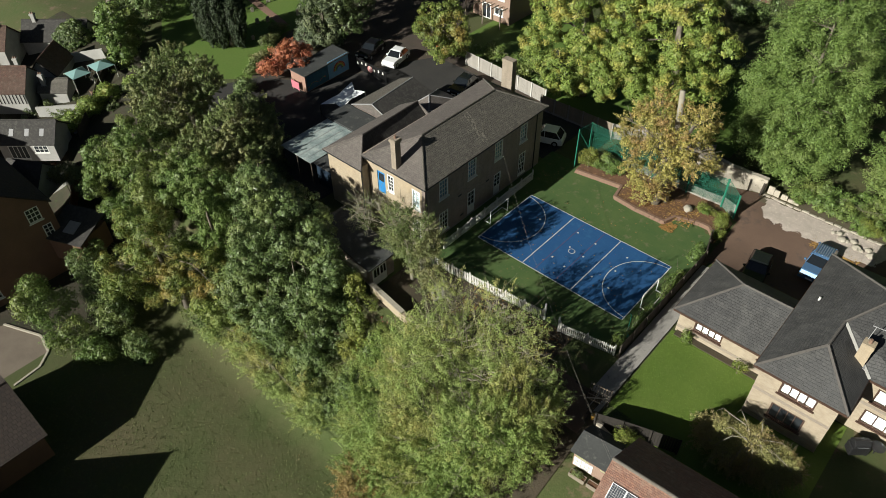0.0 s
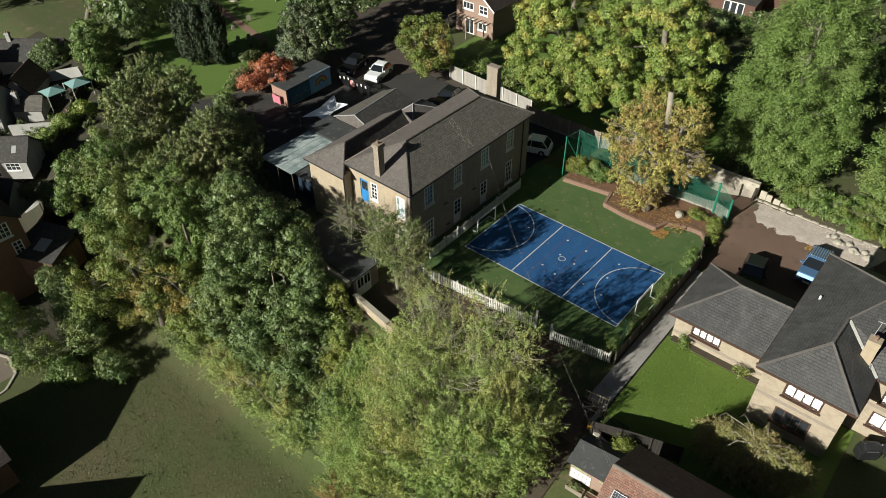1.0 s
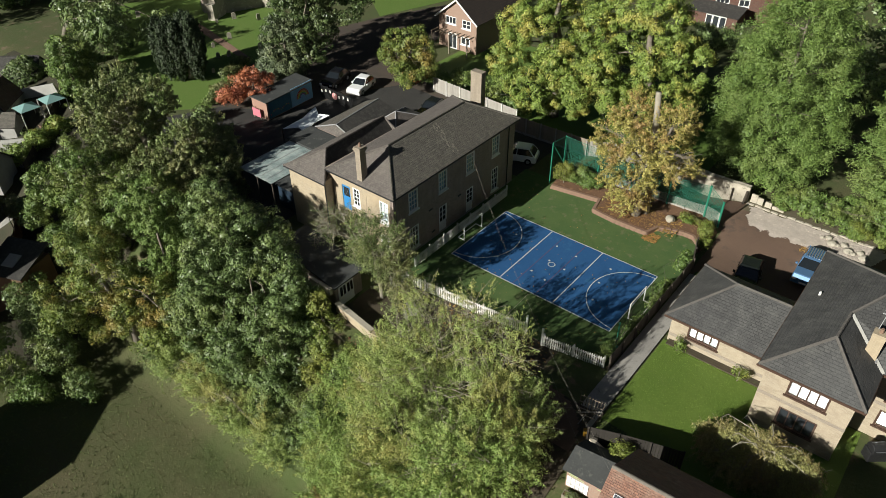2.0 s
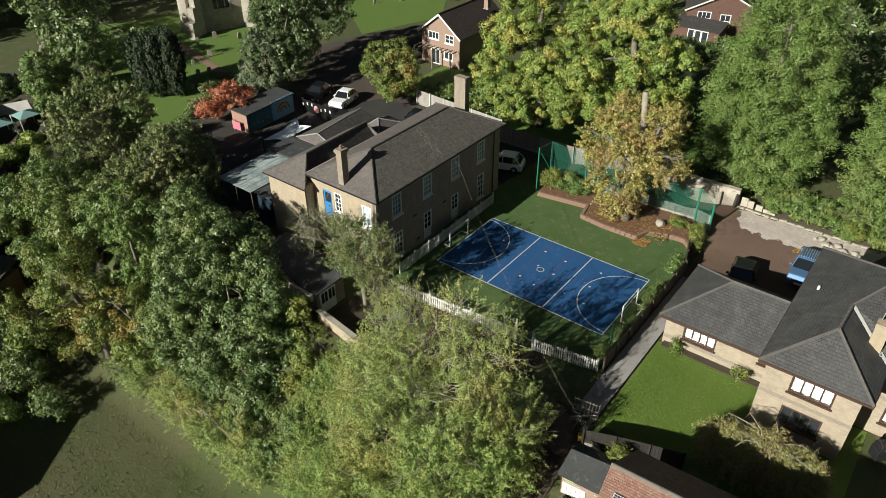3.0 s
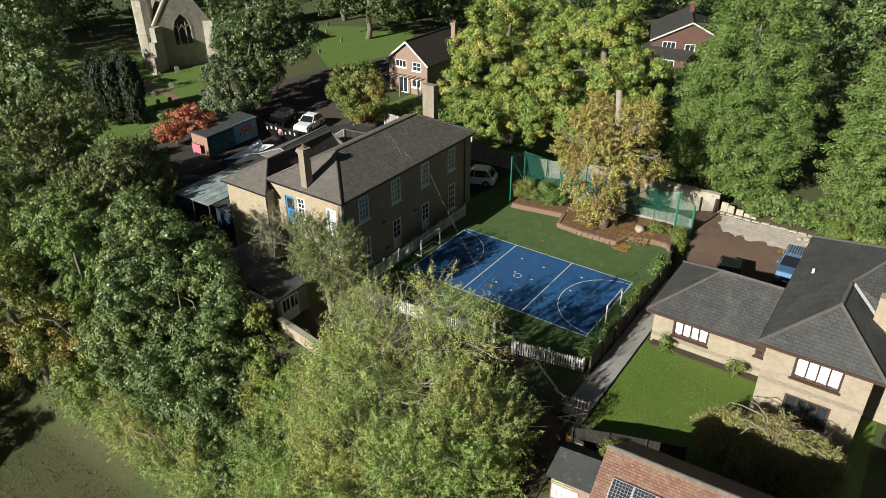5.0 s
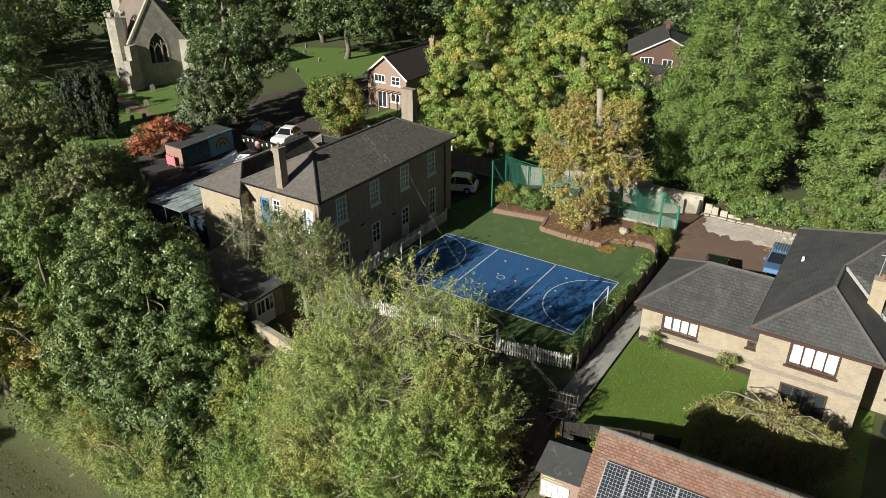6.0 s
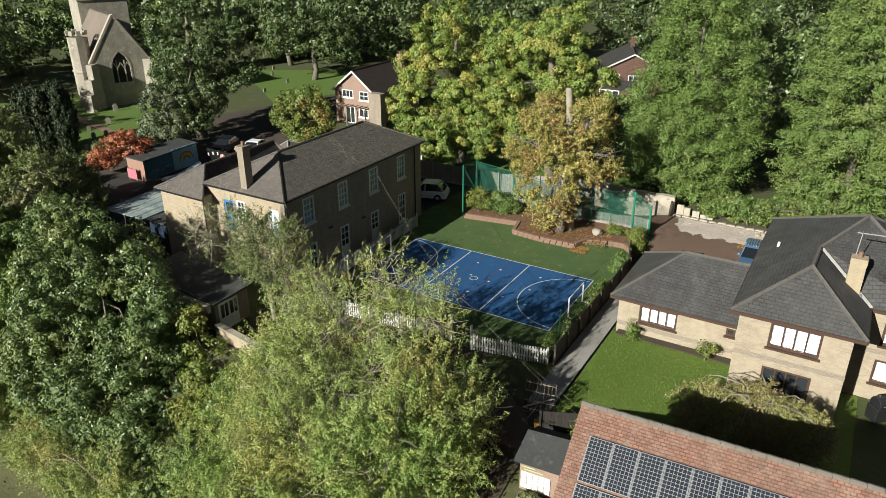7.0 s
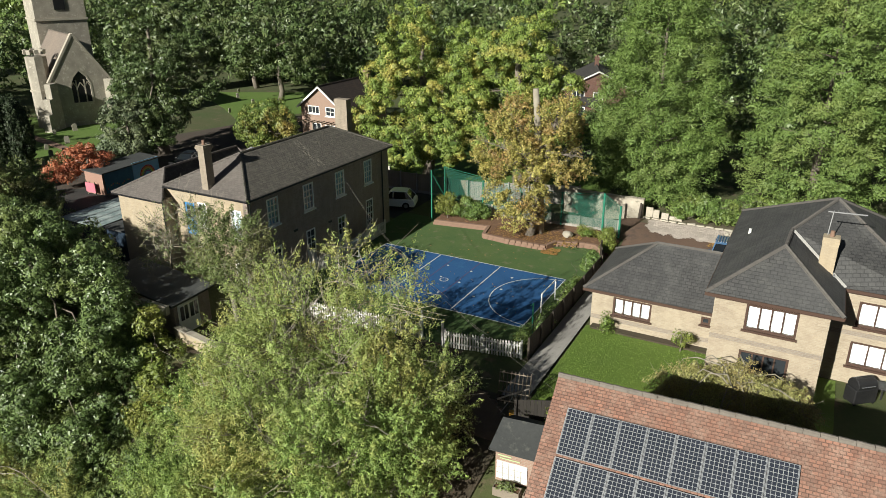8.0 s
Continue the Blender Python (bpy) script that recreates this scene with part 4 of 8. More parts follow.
def solar_panel(col, row):
    w, h = 0.822, 1.50
    base = Matrix.Translation((21.27, -14.75, 0)) @ Matrix.Rotation(TURN_B, 4, "Z")
    run = 1.12 + row * 1.60
    ca = 1 / math.sqrt(1 + SL * SL)
    m = base @ Matrix.Translation((0.60 + col * 0.836 + 0.41, -(run + h / 2) * ca, 7.0 - (run + h / 2) * SL * ca + 0.12)) @ Matrix.Rotation(math.atan(SL), 4, "X")
    if not solar_panel.first:
        p = thing("solar_panel", "dark blue-black solar panel in a silver frame on the clay tiles", "solar panel", "solar panels on the clay roof", m)
        Mesh().box(-w / 2 + 0.02, w / 2 - 0.02, -h / 2 + 0.02, h / 2 - 0.02, -0.02, 0.012).obj("cell_sheet", PV, p)
        fr = Mesh()
        for b in ((-w / 2, w / 2, -h / 2, -h / 2 + 0.02), (-w / 2, w / 2, h / 2 - 0.02, h / 2), (-w / 2, -w / 2 + 0.02, -h / 2 + 0.02, h / 2 - 0.02), (w / 2 - 0.02, w / 2, -h / 2 + 0.02, h / 2 - 0.02)):
            fr.box(b[0], b[1], b[2], b[3], -0.03, 0.02)
        fr.obj("frame", ALU, p)
        for x in (-0.25, 0.25):
            Mesh().box(x - 0.02, x + 0.02, -h / 2, h / 2, -0.12, -0.032).obj("rail", ALU, p)
        solar_panel.first.append(p)
        return p
    return copy_thing(solar_panel.first[0], m)


solar_panel.first = []
for row in range(2):
    for col in range(8):
        solar_panel(col, row)


# ---- trees ----
def leaf_cloud(name, mat, lobes, parent, seed, size=0.2, density=9.0, clump=0.8, leaves=34, droop=0.0, fill=0.35, rough=0.28, slim=0.55, billow=9, flat=0.9, shoot=0.0, rise=0.5, bare=0.0, twig_mat=None, gaps=-0.16, pitch=0.62):
    """A crown over uneven lobes (x, y, z, rx, ry, rz), with gaps: round clumps of leaves, or, with shoot, sprays of that length that rise or hang by rise; bare: the share of them with a twig that shows."""
    rng = np.random.default_rng(seed)
    size, leaves = size * 0.8, int(leaves * 1.6)
    cs = []
    subs = []
    for lx, ly, lz, rx, ry, rz in lobes:
        if billow:
            for _ in range(billow):
                d = rng.normal(size=3)
                d /= np.linalg.norm(d)
                q = rng.uniform(0.32, 0.55)
                g = (1 - q) * rng.uniform(0.95, 1.22)
                subs.append((lx + d[0] * rx * g, ly + d[1] * ry * g, lz + d[2] * rz * g, rx * q, ry * q, rz * q * flat))
            subs.append((lx, ly, lz, rx * 0.6, ry * 0.6, rz * 0.6))
        else:
            subs.append((lx, ly, lz, rx, ry, rz))
    arr = np.array(subs)
    for k, (lx, ly, lz, rx, ry, rz) in enumerate(subs):
        area = 4 * math.pi * (((rx * ry) ** 1.6 + (rx * rz) ** 1.6 + (ry * rz) ** 1.6) / 3) ** (1 / 1.6)
        n = max(3, int(area * density / 10 / clump ** 2 * 0.8))
        d = rng.normal(size=(n, 3))
        d /= np.linalg.norm(d, axis=1)[:, None]
        wob = np.array([noise.noise(Vector(p * 2.1 + seed * 0.37)) for p in d]) * 0.6
        f = 0.93 + rough * wob - rng.random(n) ** 2 * 0.16
        c = np.stack([lx + d[:, 0] * rx * f, ly + d[:, 1] * ry * f, lz + d[:, 2] * rz * f], 1)
        dist = (((c[:, None, :] - arr[None, :, :3]) / arr[None, :, 3:]) ** 2).sum(2)
        dist[:, k] = 9
        keep = dist.min(1) > 0.66
        cs.append(np.concatenate([c[keep], d[keep]], 1))
        m = int(n * fill * 0.4)
        d2 = rng.normal(size=(m, 3))
        d2 /= np.linalg.norm(d2, axis=1)[:, None]
        f2 = 0.35 + 0.35 * rng.random(m)
        cs.append(np.concatenate([np.stack([lx + d2[:, 0] * rx * f2, ly + d2[:, 1] * ry * f2, lz + d2[:, 2] * rz * f2], 1), d2], 1))
    c = np.concatenate(cs)
    if gaps > -1:
        hole = np.array([noise.noise(Vector(q) * pitch + Vector((seed * 1.7, 0, 0))) for q in c[:, :3]])
        c = c[hole > gaps]
    k = len(c)
    n = k * leaves
    cen = np.repeat(c[:, :3], leaves, 0)
    out = np.repeat(c[:, 3:], leaves, 0)
    off = rng.normal(size=(n, 3))
    off /= np.linalg.norm(off, axis=1)[:, None]
    if shoot:
        way = c[:, 3:] * 0.9 + rng.normal(size=(k, 3)) * 0.45 + np.array([0, 0, rise])
        way /= np.linalg.norm(way, axis=1)[:, None]
        far = shoot * (0.55 + 0.9 * rng.random(k))
        u = rng.random(n) ** 0.8
        wide = clump * (0.30 + 0.45 * (1 - u))
        off = off * (rng.random(n) ** 0.5 * wide)[:, None]
        p = cen + np.repeat(way * far[:, None], leaves, 0) * (u - 0.35)[:, None] + off
        p[:, 2] -= droop * (u * np.repeat(far, leaves)) ** 2 * 0.4
    else:
        rad = clump * (0.55 + 0.6 * rng.random(k))
        off *= (rng.random(n) ** 0.3 * np.repeat(rad, leaves))[:, None] * np.array([1, 1, 0.72])
        p = cen + off
        p[:, 2] -= droop * (off[:, 0] ** 2 + off[:, 1] ** 2) * 0.5
    nrm = out * 0.35 + off / (np.linalg.norm(off, axis=1)[:, None] + 1e-6) * 1.0 + rng.normal(size=(n, 3)) * 0.33 + np.array([0, 0, 0.2])
    nrm /= np.linalg.norm(nrm, axis=1)[:, None]
    t = rng.normal(size=(n, 3)) + np.array([0, 0, -droop * 2.5])
    if shoot:
        t += np.repeat(way, leaves, 0) * 1.4
    t -= nrm * (t * nrm).sum(1)[:, None]
    t /= np.linalg.norm(t, axis=1)[:, None] + 1e-9
    s = np.cross(nrm, t)
    L = (size * (0.6 + 0.8 * rng.random(n)))[:, None]
    blade = np.stack([p - t * L * 0.45 + s * L * slim * 0.55, p - t * L * 0.45 - s * L * slim * 0.55, p + t * L * 0.6 - nrm * L * 0.1], 1)
    me = bpy.data.meshes.new(name)
    me.vertices.add(n * 3)
    me.vertices.foreach_set("co", blade.reshape(-1))
    me.loops.add(n * 3)
    me.loops.foreach_set("vertex_index", np.arange(n * 3, dtype=np.int32))
    me.polygons.add(n)
    me.polygons.foreach_set("loop_start", np.arange(0, n * 3, 3, dtype=np.int32))
    me.update(calc_edges=True)
    me.materials.append(mat)
    ob = new(name, me)
    if parent:
        ob.parent = parent
    tagged(ob, kind="stuff")
    if bare and shoot:
        m = Mesh()
        for i in np.nonzero(rng.random(k) < bare)[0]:
            a = Vector(c[i, :3]) - Vector(c[i, 3:]) * far[i] * 0.8
            e = Vector(c[i, :3]) + Vector(way[i]) * far[i] * 0.75
            mid = a.lerp(e, 0.5) + Vector(rng.normal(size=3)) * 0.1
            m.tube([a, mid, e], [0.020, 0.013, 0.004], 3)
        tagged(m.obj("twig_mass", twig_mat or BARK_PALE, parent), kind="stuff")
    return ob


def limbs(parent, base, top, r, targets, seed, mat=None, twigs=0):
    """A tapered trunk from base to top, with limbs that bend out to the targets, and bare twigs at their ends."""
    rng = random.Random(seed)
    mat = mat or BARK
    base, top = Vector(base), Vector(top)
    pts = [base.lerp(top, t) + Vector((rng.uniform(-1, 1), rng.uniform(-1, 1), 0)) * r * (0.8 if 0 < t < 1 else 0) for t in (0, 0.15, 0.35, 0.6, 0.8, 1)]
    Mesh().tube(pts, [r * 1.35, r, r * 0.88, r * 0.72, r * 0.5, r * 0.25], 9).obj("trunk", mat, parent, smooth=True)
    fine = Mesh()
    for k, g in enumerate(targets):
        g = Vector(g)
        s = pts[2].lerp(pts[4], (k + 0.5) / len(targets))
        bend = s.lerp(g, 0.5) + Vector((0, 0, 0.12 * (g - s).length))
        rr = r * 0.36
        wig = lambda: Vector((rng.uniform(-1, 1), rng.uniform(-1, 1), rng.uniform(-1, 1))) * 0.05 * (g - s).length
        path = [s, s.lerp(bend, 0.5) + wig(), bend + wig(), bend.lerp(g, 0.5) + wig(), g]
        Mesh().tube(path, [rr, rr * 0.8, rr * 0.6, rr * 0.4, rr * 0.12], 6).obj("limb", mat, parent, smooth=True)
        for _ in range(twigs):
            a = bend.lerp(g, rng.random())
            d = (g - s).normalized() + Vector((rng.uniform(-1, 1), rng.uniform(-1, 1), rng.uniform(-0.3, 0.9)))
            b = a + d.normalized() * rng.uniform(0.7, 1.9)
            fine.tube([a, a.lerp(b, 0.5) + Vector((rng.uniform(-0.15, 0.15), rng.uniform(-0.15, 0.15), 0.1)), b], [rr * 0.26, rr * 0.16, 0.007], 4)
    if twigs:
        tagged(fine.obj("twig_mass", mat, parent), kind="stuff")


def tree(name, label, mat, base, lobes, seed, trunk=0.3, bark=None, twigs=0, group="", **kw):
    x, y = base
    z = ground_z(x, y)
    t = thing(name, label, "tree" if "shrub" not in name and "bush" not in name and "hedge" not in name else name.split("_")[-1], group)
    if trunk:
        top = max(lobes, key=lambda b: b[2] + b[5])
        limbs(t, (x, y, z - 0.3), (top[0], top[1], top[2] + top[5] * 0.45), trunk, [(b[0] + (b[0] - x) * 0.12, b[1] + (b[1] - y) * 0.12, b[2] + b[5] * 0.25) for b in lobes], seed, bark, twigs)
    leaf_cloud("crown", mat, lobes, t, seed, **kw)
    return t


G_WILLOW = foliage("willow_leaves", (0.205, 0.290, 0.074), (0.315, 0.385, 0.108), (0.390, 0.350, 0.105), 0.14, 0.6, 0.45, 0.35, 0.32)
G_SALLOW = foliage("sallow_leaves", (0.145, 0.235, 0.052), (0.250, 0.340, 0.078), (0.330, 0.340, 0.090), 0.14, 0.6, 0.42, 0.35, 0.32)
G_DARK = foliage("glossy_dark_leaves", (0.074, 0.122, 0.036), (0.140, 0.202, 0.060), (0.180, 0.222, 0.062), 0.12, 0.43, 0.2)
G_MID = foliage("green_leaves", (0.085, 0.152, 0.032), (0.150, 0.225, 0.050), (0.195, 0.230, 0.055), 0.18, 0.45, 0.32)
G_DULL = foliage("dull_olive_leaves", (0.110, 0.155, 0.046), (0.180, 0.225, 0.070), (0.23, 0.215, 0.085), 0.15, 0.5, 0.3)
G_ORANGE = foliage("turning_leaves", (0.105, 0.165, 0.032), (0.195, 0.235, 0.045), (0.33, 0.22, 0.05), 0.11, 0.5, 0.34)
G_YELLOW = foliage("yellow_autumn_leaves", (0.250, 0.245, 0.055), (0.420, 0.360, 0.100), (0.33, 0.195, 0.075), 0.14, 0.55, 0.4, 0.55)
G_LIME = foliage("yellow_green_leaves", (0.135, 0.215, 0.036), (0.235, 0.305, 0.056), (0.42, 0.36, 0.08), 0.11, 0.55, 0.36, 0.5)
G_CONIFER = foliage("conifer_sprays", (0.090, 0.158, 0.030), (0.160, 0.240, 0.048), (0.175, 0.240, 0.060), 0.14, 0.6, 0.28, 0.35, 0.18)
G_DEODAR = foliage("deodar_sprays", (0.098, 0.165, 0.034), (0.155, 0.230, 0.050), (0.185, 0.235, 0.058), 0.14, 0.6, 0.28, 0.35, 0.18)
G_GREY = foliage("grey_green_leaves", (0.070, 0.100, 0.050), (0.120, 0.155, 0.075), (0.14, 0.165, 0.07), 0.15, 0.5, 0.25)
G_ELM = foliage("elm_leaves", (0.052, 0.090, 0.026), (0.095, 0.140, 0.042), (0.12, 0.145, 0.05), 0.15, 0.45, 0.28)
G_YEW = foliage("yew_needles", (0.018, 0.034, 0.012), (0.034, 0.056, 0.018), (0.04, 0.06, 0.02), 0.1, 0.6, 0.1)
G_RED = foliage("red_autumn_leaves", (0.42, 0.13, 0.06), (0.50, 0.20, 0.085), (0.34, 0.09, 0.05), 0.2, 0.5, 0.35)
G_FRESH = foliage("fresh_green_leaves", (0.095, 0.165, 0.024), (0.155, 0.215, 0.036), (0.21, 0.21, 0.04), 0.2, 0.5, 0.35)

G_RUST = foliage("rusty_leaves", (0.20, 0.17, 0.045), (0.32, 0.22, 0.07), (0.30, 0.16, 0.06), 0.2, 0.6, 0.3)
FEATHER = dict(size=0.135, density=8.4, clump=0.44, leaves=46, slim=0.42, droop=0.1, fill=0.3, shoot=1.5, rise=0.75)
willow = tree("willow_tree", "broad feathery yellow-green willow with bare twigs showing", G_WILLOW, (8.6, -13.2),
     [(6.0, -14.0, 1.6, 2.9, 2.7, 3.2), (8.4, -13.2, 2.4, 3.6, 3.0, 3.6), (11.6, -12.2, 2.6, 3.2, 2.8, 3.4), (13.8, -11.4, 1.6, 2.3, 2.2, 2.6), (14.4, -12.8, 2.3, 2.4, 2.2, 2.9), (8.0, -15.6, 1.4, 3.6, 2.8, 3.4), (11.0, -14.8, 2.0, 3.4, 2.8, 3.6)],
     11, 0.2, BARK_PALE, 10, **{**FEATHER, "bare": 0.22})
leaf_cloud("top_spray", G_WILLOW, [(8.6, -12.2, 5.2, 3.4, 2.6, 2.7), (11.6, -11.6, 5.0, 2.8, 2.2, 2.4), (6.6, -13.2, 3.8, 2.4, 2.1, 2.2)], willow, 15, **{**FEATHER, "density": 5.5, "billow": 5, "fill": 0.5, "bare": 0.45, "leaves": 30, "rise": 1.1})
leaf_cloud("top_spray", G_WILLOW, [(6.6, -10.8, 5.3, 2.1, 1.8, 1.5), (9.6, -10.4, 6.4, 2.5, 1.8, 1.6), (12.4, -10.4, 6.5, 1.7, 1.5, 1.4)], willow, 16, **{**FEATHER, "density": 5.5, "billow": 5, "fill": 0.3, "bare": 0.5, "leaves": 30, "rise": 0.9})
limbs(willow, (9.0, -12.6, -1.0), (9.8, -10.8, 6.0), 0.13, [(6.6, -10.8, 5.8), (12.2, -10.5, 6.8), (9.6, -10.4, 7.2), (8.0, -10.6, 6.4), (11.0, -10.5, 6.9)], 17, BARK_PALE, 8)
tree("sallow_bush", "dense green sallow bush on the bank beside the lane", G_SALLOW, (13.0, -16.4),
     [(12.2, -16.2, 1.0, 3.2, 2.8, 3.2), (14.8, -14.8, 0.4, 2.4, 2.4, 2.8), (14.6, -17.2, -0.8, 2.4, 2.4, 2.6), (10.2, -18.4, -1.2, 3.2, 2.6, 3.0), (13.4, -19.6, -2.2, 2.6, 2.2, 2.4), (14.0, -15.2, 3.3, 2.2, 2.1, 2.5)],
     12, 0.12, BARK_PALE, 5, **{**FEATHER, "bare": 0.10, "slim": 0.5})
tree("bramble_bush", "light green bramble and sallow growth down the bank", G_SALLOW, (5.0, -17.6),
     [(4.3, -15.6, -1.6, 2.2, 2.1, 2.4), (4.6, -17.4, -2.8, 2.8, 2.2, 2.6), (7.4, -18.4, -2.4, 2.8, 2.2, 2.6), (3.7, -17.9, -4.4, 2.0, 1.8, 2.2), (5.6, -19.6, -5.0, 2.6, 1.8, 2.2), (8.8, -20.2, -4.4, 2.4, 1.8, 2.4)],
     13, 0.08, BARK_PALE, 2, **FEATHER)
tree("bramble_bush", "light green brambles below the garden wall", G_SALLOW, (2.2, -13.4), [(2.6, -12.4, -0.6, 1.9, 1.2, 1.5), (1.6, -14.0, -1.8, 1.7, 1.5, 1.8), (3.6, -13.6, -0.6, 1.9, 1.5, 1.9), (2.2, -15.6, -3.2, 1.9, 1.6, 1.9)], 18, 0.06, BARK_PALE, 1, **FEATHER)
tree("rust_bush", "small bush with rusty orange autumn leaves", G_RUST, (6.4, -21.0), [(6.2, -20.9, -5.0, 1.8, 1.4, 1.8), (7.8, -21.4, -5.0, 1.5, 1.2, 1.7)], 14, 0.06, BARK, 0, **FEATHER)
LEAFY = dict(size=0.20, density=6.2, clump=0.58, leaves=66, fill=0.3, gaps=-0.15, rough=0.5)
tree("holly_oak", "large dark glossy-leaved evergreen tree on the bank", G_DARK, (-7.5, -14.0),
     [(-10.3, -13.0, 4.0, 3.8, 3.6, 4.2), (-7.6, -12.0, 3.6, 3.5, 3.2, 4.2), (-11.0, -15.6, 0.6, 3.6, 3.2, 3.8), (-6.7, -14.6, -0.2, 3.8, 3.2, 3.8), (-4.9, -13.4, -1.2, 2.8, 2.6, 3.2), (-4.4, -13.0, 1.4, 2.4, 2.2, 3.0), (-8.5, -16.8, -3.2, 3.6, 2.8, 3.4), (-3.2, -16.2, -4.4, 2.8, 2.4, 2.8)],
     23, 0.22, BARK, 0, **{**LEAFY, "gaps": -0.26, "density": 7.0, "fill": 0.6})
tree("tall_ash", "tall olive-green tree with pale bare limbs at the top", G_DULL, (-25.0, -8.6),
     [(-28.3, -9.2, 6.9, 3.9, 4.0, 4.8), (-23.2, -8.6, 3.8, 4.0, 3.8, 4.2), (-23.4, -5.0, 3.0, 3.2, 3.0, 3.6), (-30.2, -9.6, 4.0, 3.4, 3.4, 4.4)],
     37, 0.42, BARK_PALE, 26, **{**LEAFY, "density": 8.5, "clump": 0.5, "shoot": 1.1, "rise": 0.4, "bare": 0.12, "leaves": 44, "gaps": -0.35})
tree("sycamore", "broad leafy green sycamore above the gardens", G_MID, (-27.5, -14.5),
     [(-29.6, -13.8, 2.6, 4.0, 3.8, 4.4), (-24.4, -13.6, 1.6, 4.2, 3.8, 4.6), (-32.4, -16.4, 0.2, 3.2, 3.2, 3.6), (-27.4, -17.0, -1.2, 3.4, 3.0, 3.4), (-20.6, -12.0, 2.0, 3.6, 3.4, 4.2)],
     38, 0.4, BARK, 3, **LEAFY)
tree("slim_fir", "slim dark green fir among the broadleaved trees", G_CONIFER, (-17.3, -14.8), [(-17.3, -14.8, 0.5, 1.9, 1.8, 4.0), (-17.3, -14.8, 4.2, 1.3, 1.2, 3.2)], 39, 0.14, BARK, 0, **{**LEAFY, "shoot": 0.9, "rise": -0.3, "droop": 0.3})
tree("maple_tree", "maple with green, yellow and orange autumn leaves on the bank", G_ORANGE, (-18.5, -18.6),
     [(-20.7, -19.0, -0.4, 3.4, 3.2, 3.8), (-16.4, -17.8, -2.6, 3.0, 2.8, 3.8), (-21.4, -21.2, -3.2, 2.8, 2.6, 3.2), (-13.4, -17.4, -3.4, 2.6, 2.4, 3.2)], 41, 0.28, BARK, 2, **LEAFY)
tree("garden_tree", "leafy dark green tree beside the school yard", G_DARK, (-16.0, -9.4),
     [(-18.0, -9.0, 1.2, 3.4, 3.0, 2.9), (-14.6, -10.0, 1.5, 3.2, 2.8, 3.0), (-12.0, -11.0, 0.8, 2.6, 2.4, 2.8), (-12.8, -10.8, 3.2, 2.0, 1.8, 2.6), (-14.6, -10.8, 4.3, 2.1, 1.9, 2.7), (-20.8, -6.6, 0.6, 2.8, 2.6, 2.2)], 103, 0.25, BARK, 2, **{**LEAFY, "gaps": -0.3, "density": 7.5, "fill": 0.6})
birch = tree("birch_tree", "slim pale-stemmed tree with sparse olive leaves and bare twigs", G_DULL, (-0.7, -7.3),
     [(-0.4, -7.3, 3.8, 1.9, 1.8, 2.2), (0.3, -7.2, 2.4, 1.7, 1.6, 1.6), (-1.9, -7.3, 5.2, 1.7, 1.6, 2.0), (0.4, -6.8, 5.2, 1.5, 1.5, 1.7), (0.6, -7.0, 0.9, 1.5, 1.4, 1.4), (-2.6, -7.6, 3.6, 1.1, 1.1, 1.1)], 53, 0.16, BARK_PALE, 12, **{**FEATHER, "size": 0.14, "density": 9.0, "bare": 0.2, "shoot": 1.0, "leaves": 34, "gaps": -0.4})
leaf_cloud("bare_spray", G_DULL, [(-5.2, -7.8, 4.8, 1.9, 1.3, 1.6), (-3.8, -7.6, 6.2, 1.6, 1.2, 1.2), (-6.2, -7.8, 3.4, 1.3, 1.1, 1.2)], birch, 54, **{**FEATHER, "density": 4.0, "billow": 4, "fill": 0.4, "bare": 0.9, "leaves": 9, "shoot": 1.2, "rise": 0.5, "gaps": -0.5})
limbs(birch, (-0.7, -7.3, 1.2), (-2.6, -7.5, 5.6), 0.10, [(-6.2, -7.9, 5.0), (-5.0, -7.7, 6.2), (-3.6, -7.6, 7.0), (-6.6, -7.8, 3.6), (-1.6, -7.4, 6.9)], 55, BARK_PALE, 9)
tree("bank_willow", "light green feathery willow bush at the edge of the meadow", G_WILLOW, (-6.8, -18.8),
     [(-9.5, -18.8, -5.4, 2.4, 1.8, 2.6), (-6.8, -18.8, -5.4, 2.4, 1.7, 2.4), (-4.0, -18.6, -5.6, 2.4, 1.7, 2.3), (-1.2, -18.8, -5.9, 2.2, 1.6, 2.0), (-12.4, -18.6, -5.2, 2.2, 1.6, 2.4)], 59, 0.1, BARK_PALE, 2, **FEATHER)
tree("yellow_cherry", "golden-yellow autumn tree with thin leaves in the raised bed", G_YELLOW, (9.0, 13.7),
     [(7.4, 13.9, 8.8, 2.0, 1.9, 2.0), (5.7, 14.0, 6.6, 2.2, 2.0, 1.9), (10.7, 14.2, 8.8, 2.1, 2.0, 2.2), (8.4, 13.5, 6.0, 2.2, 1.9, 2.1), (8.5, 13.1, 3.0, 1.9, 1.5, 2.2), (11.5, 14.1, 6.2, 1.9, 1.7, 1.7), (7.0, 13.4, 4.2, 1.6, 1.4, 1.6)], 61, 0.3, BARK, 14, **{**FEATHER, "size": 0.16, "density": 8.0, "slim": 0.7, "bare": 0.16, "shoot": 0.9, "rise": 0.2, "leaves": 26, "billow": 14, "rough": 0.8, "fill": 0.15, "twig_mat": BARK})
LIME = dict(size=0.24, density=6.0, clump=0.66, leaves=70, rough=0.5, gaps=-0.16, pitch=0.5)
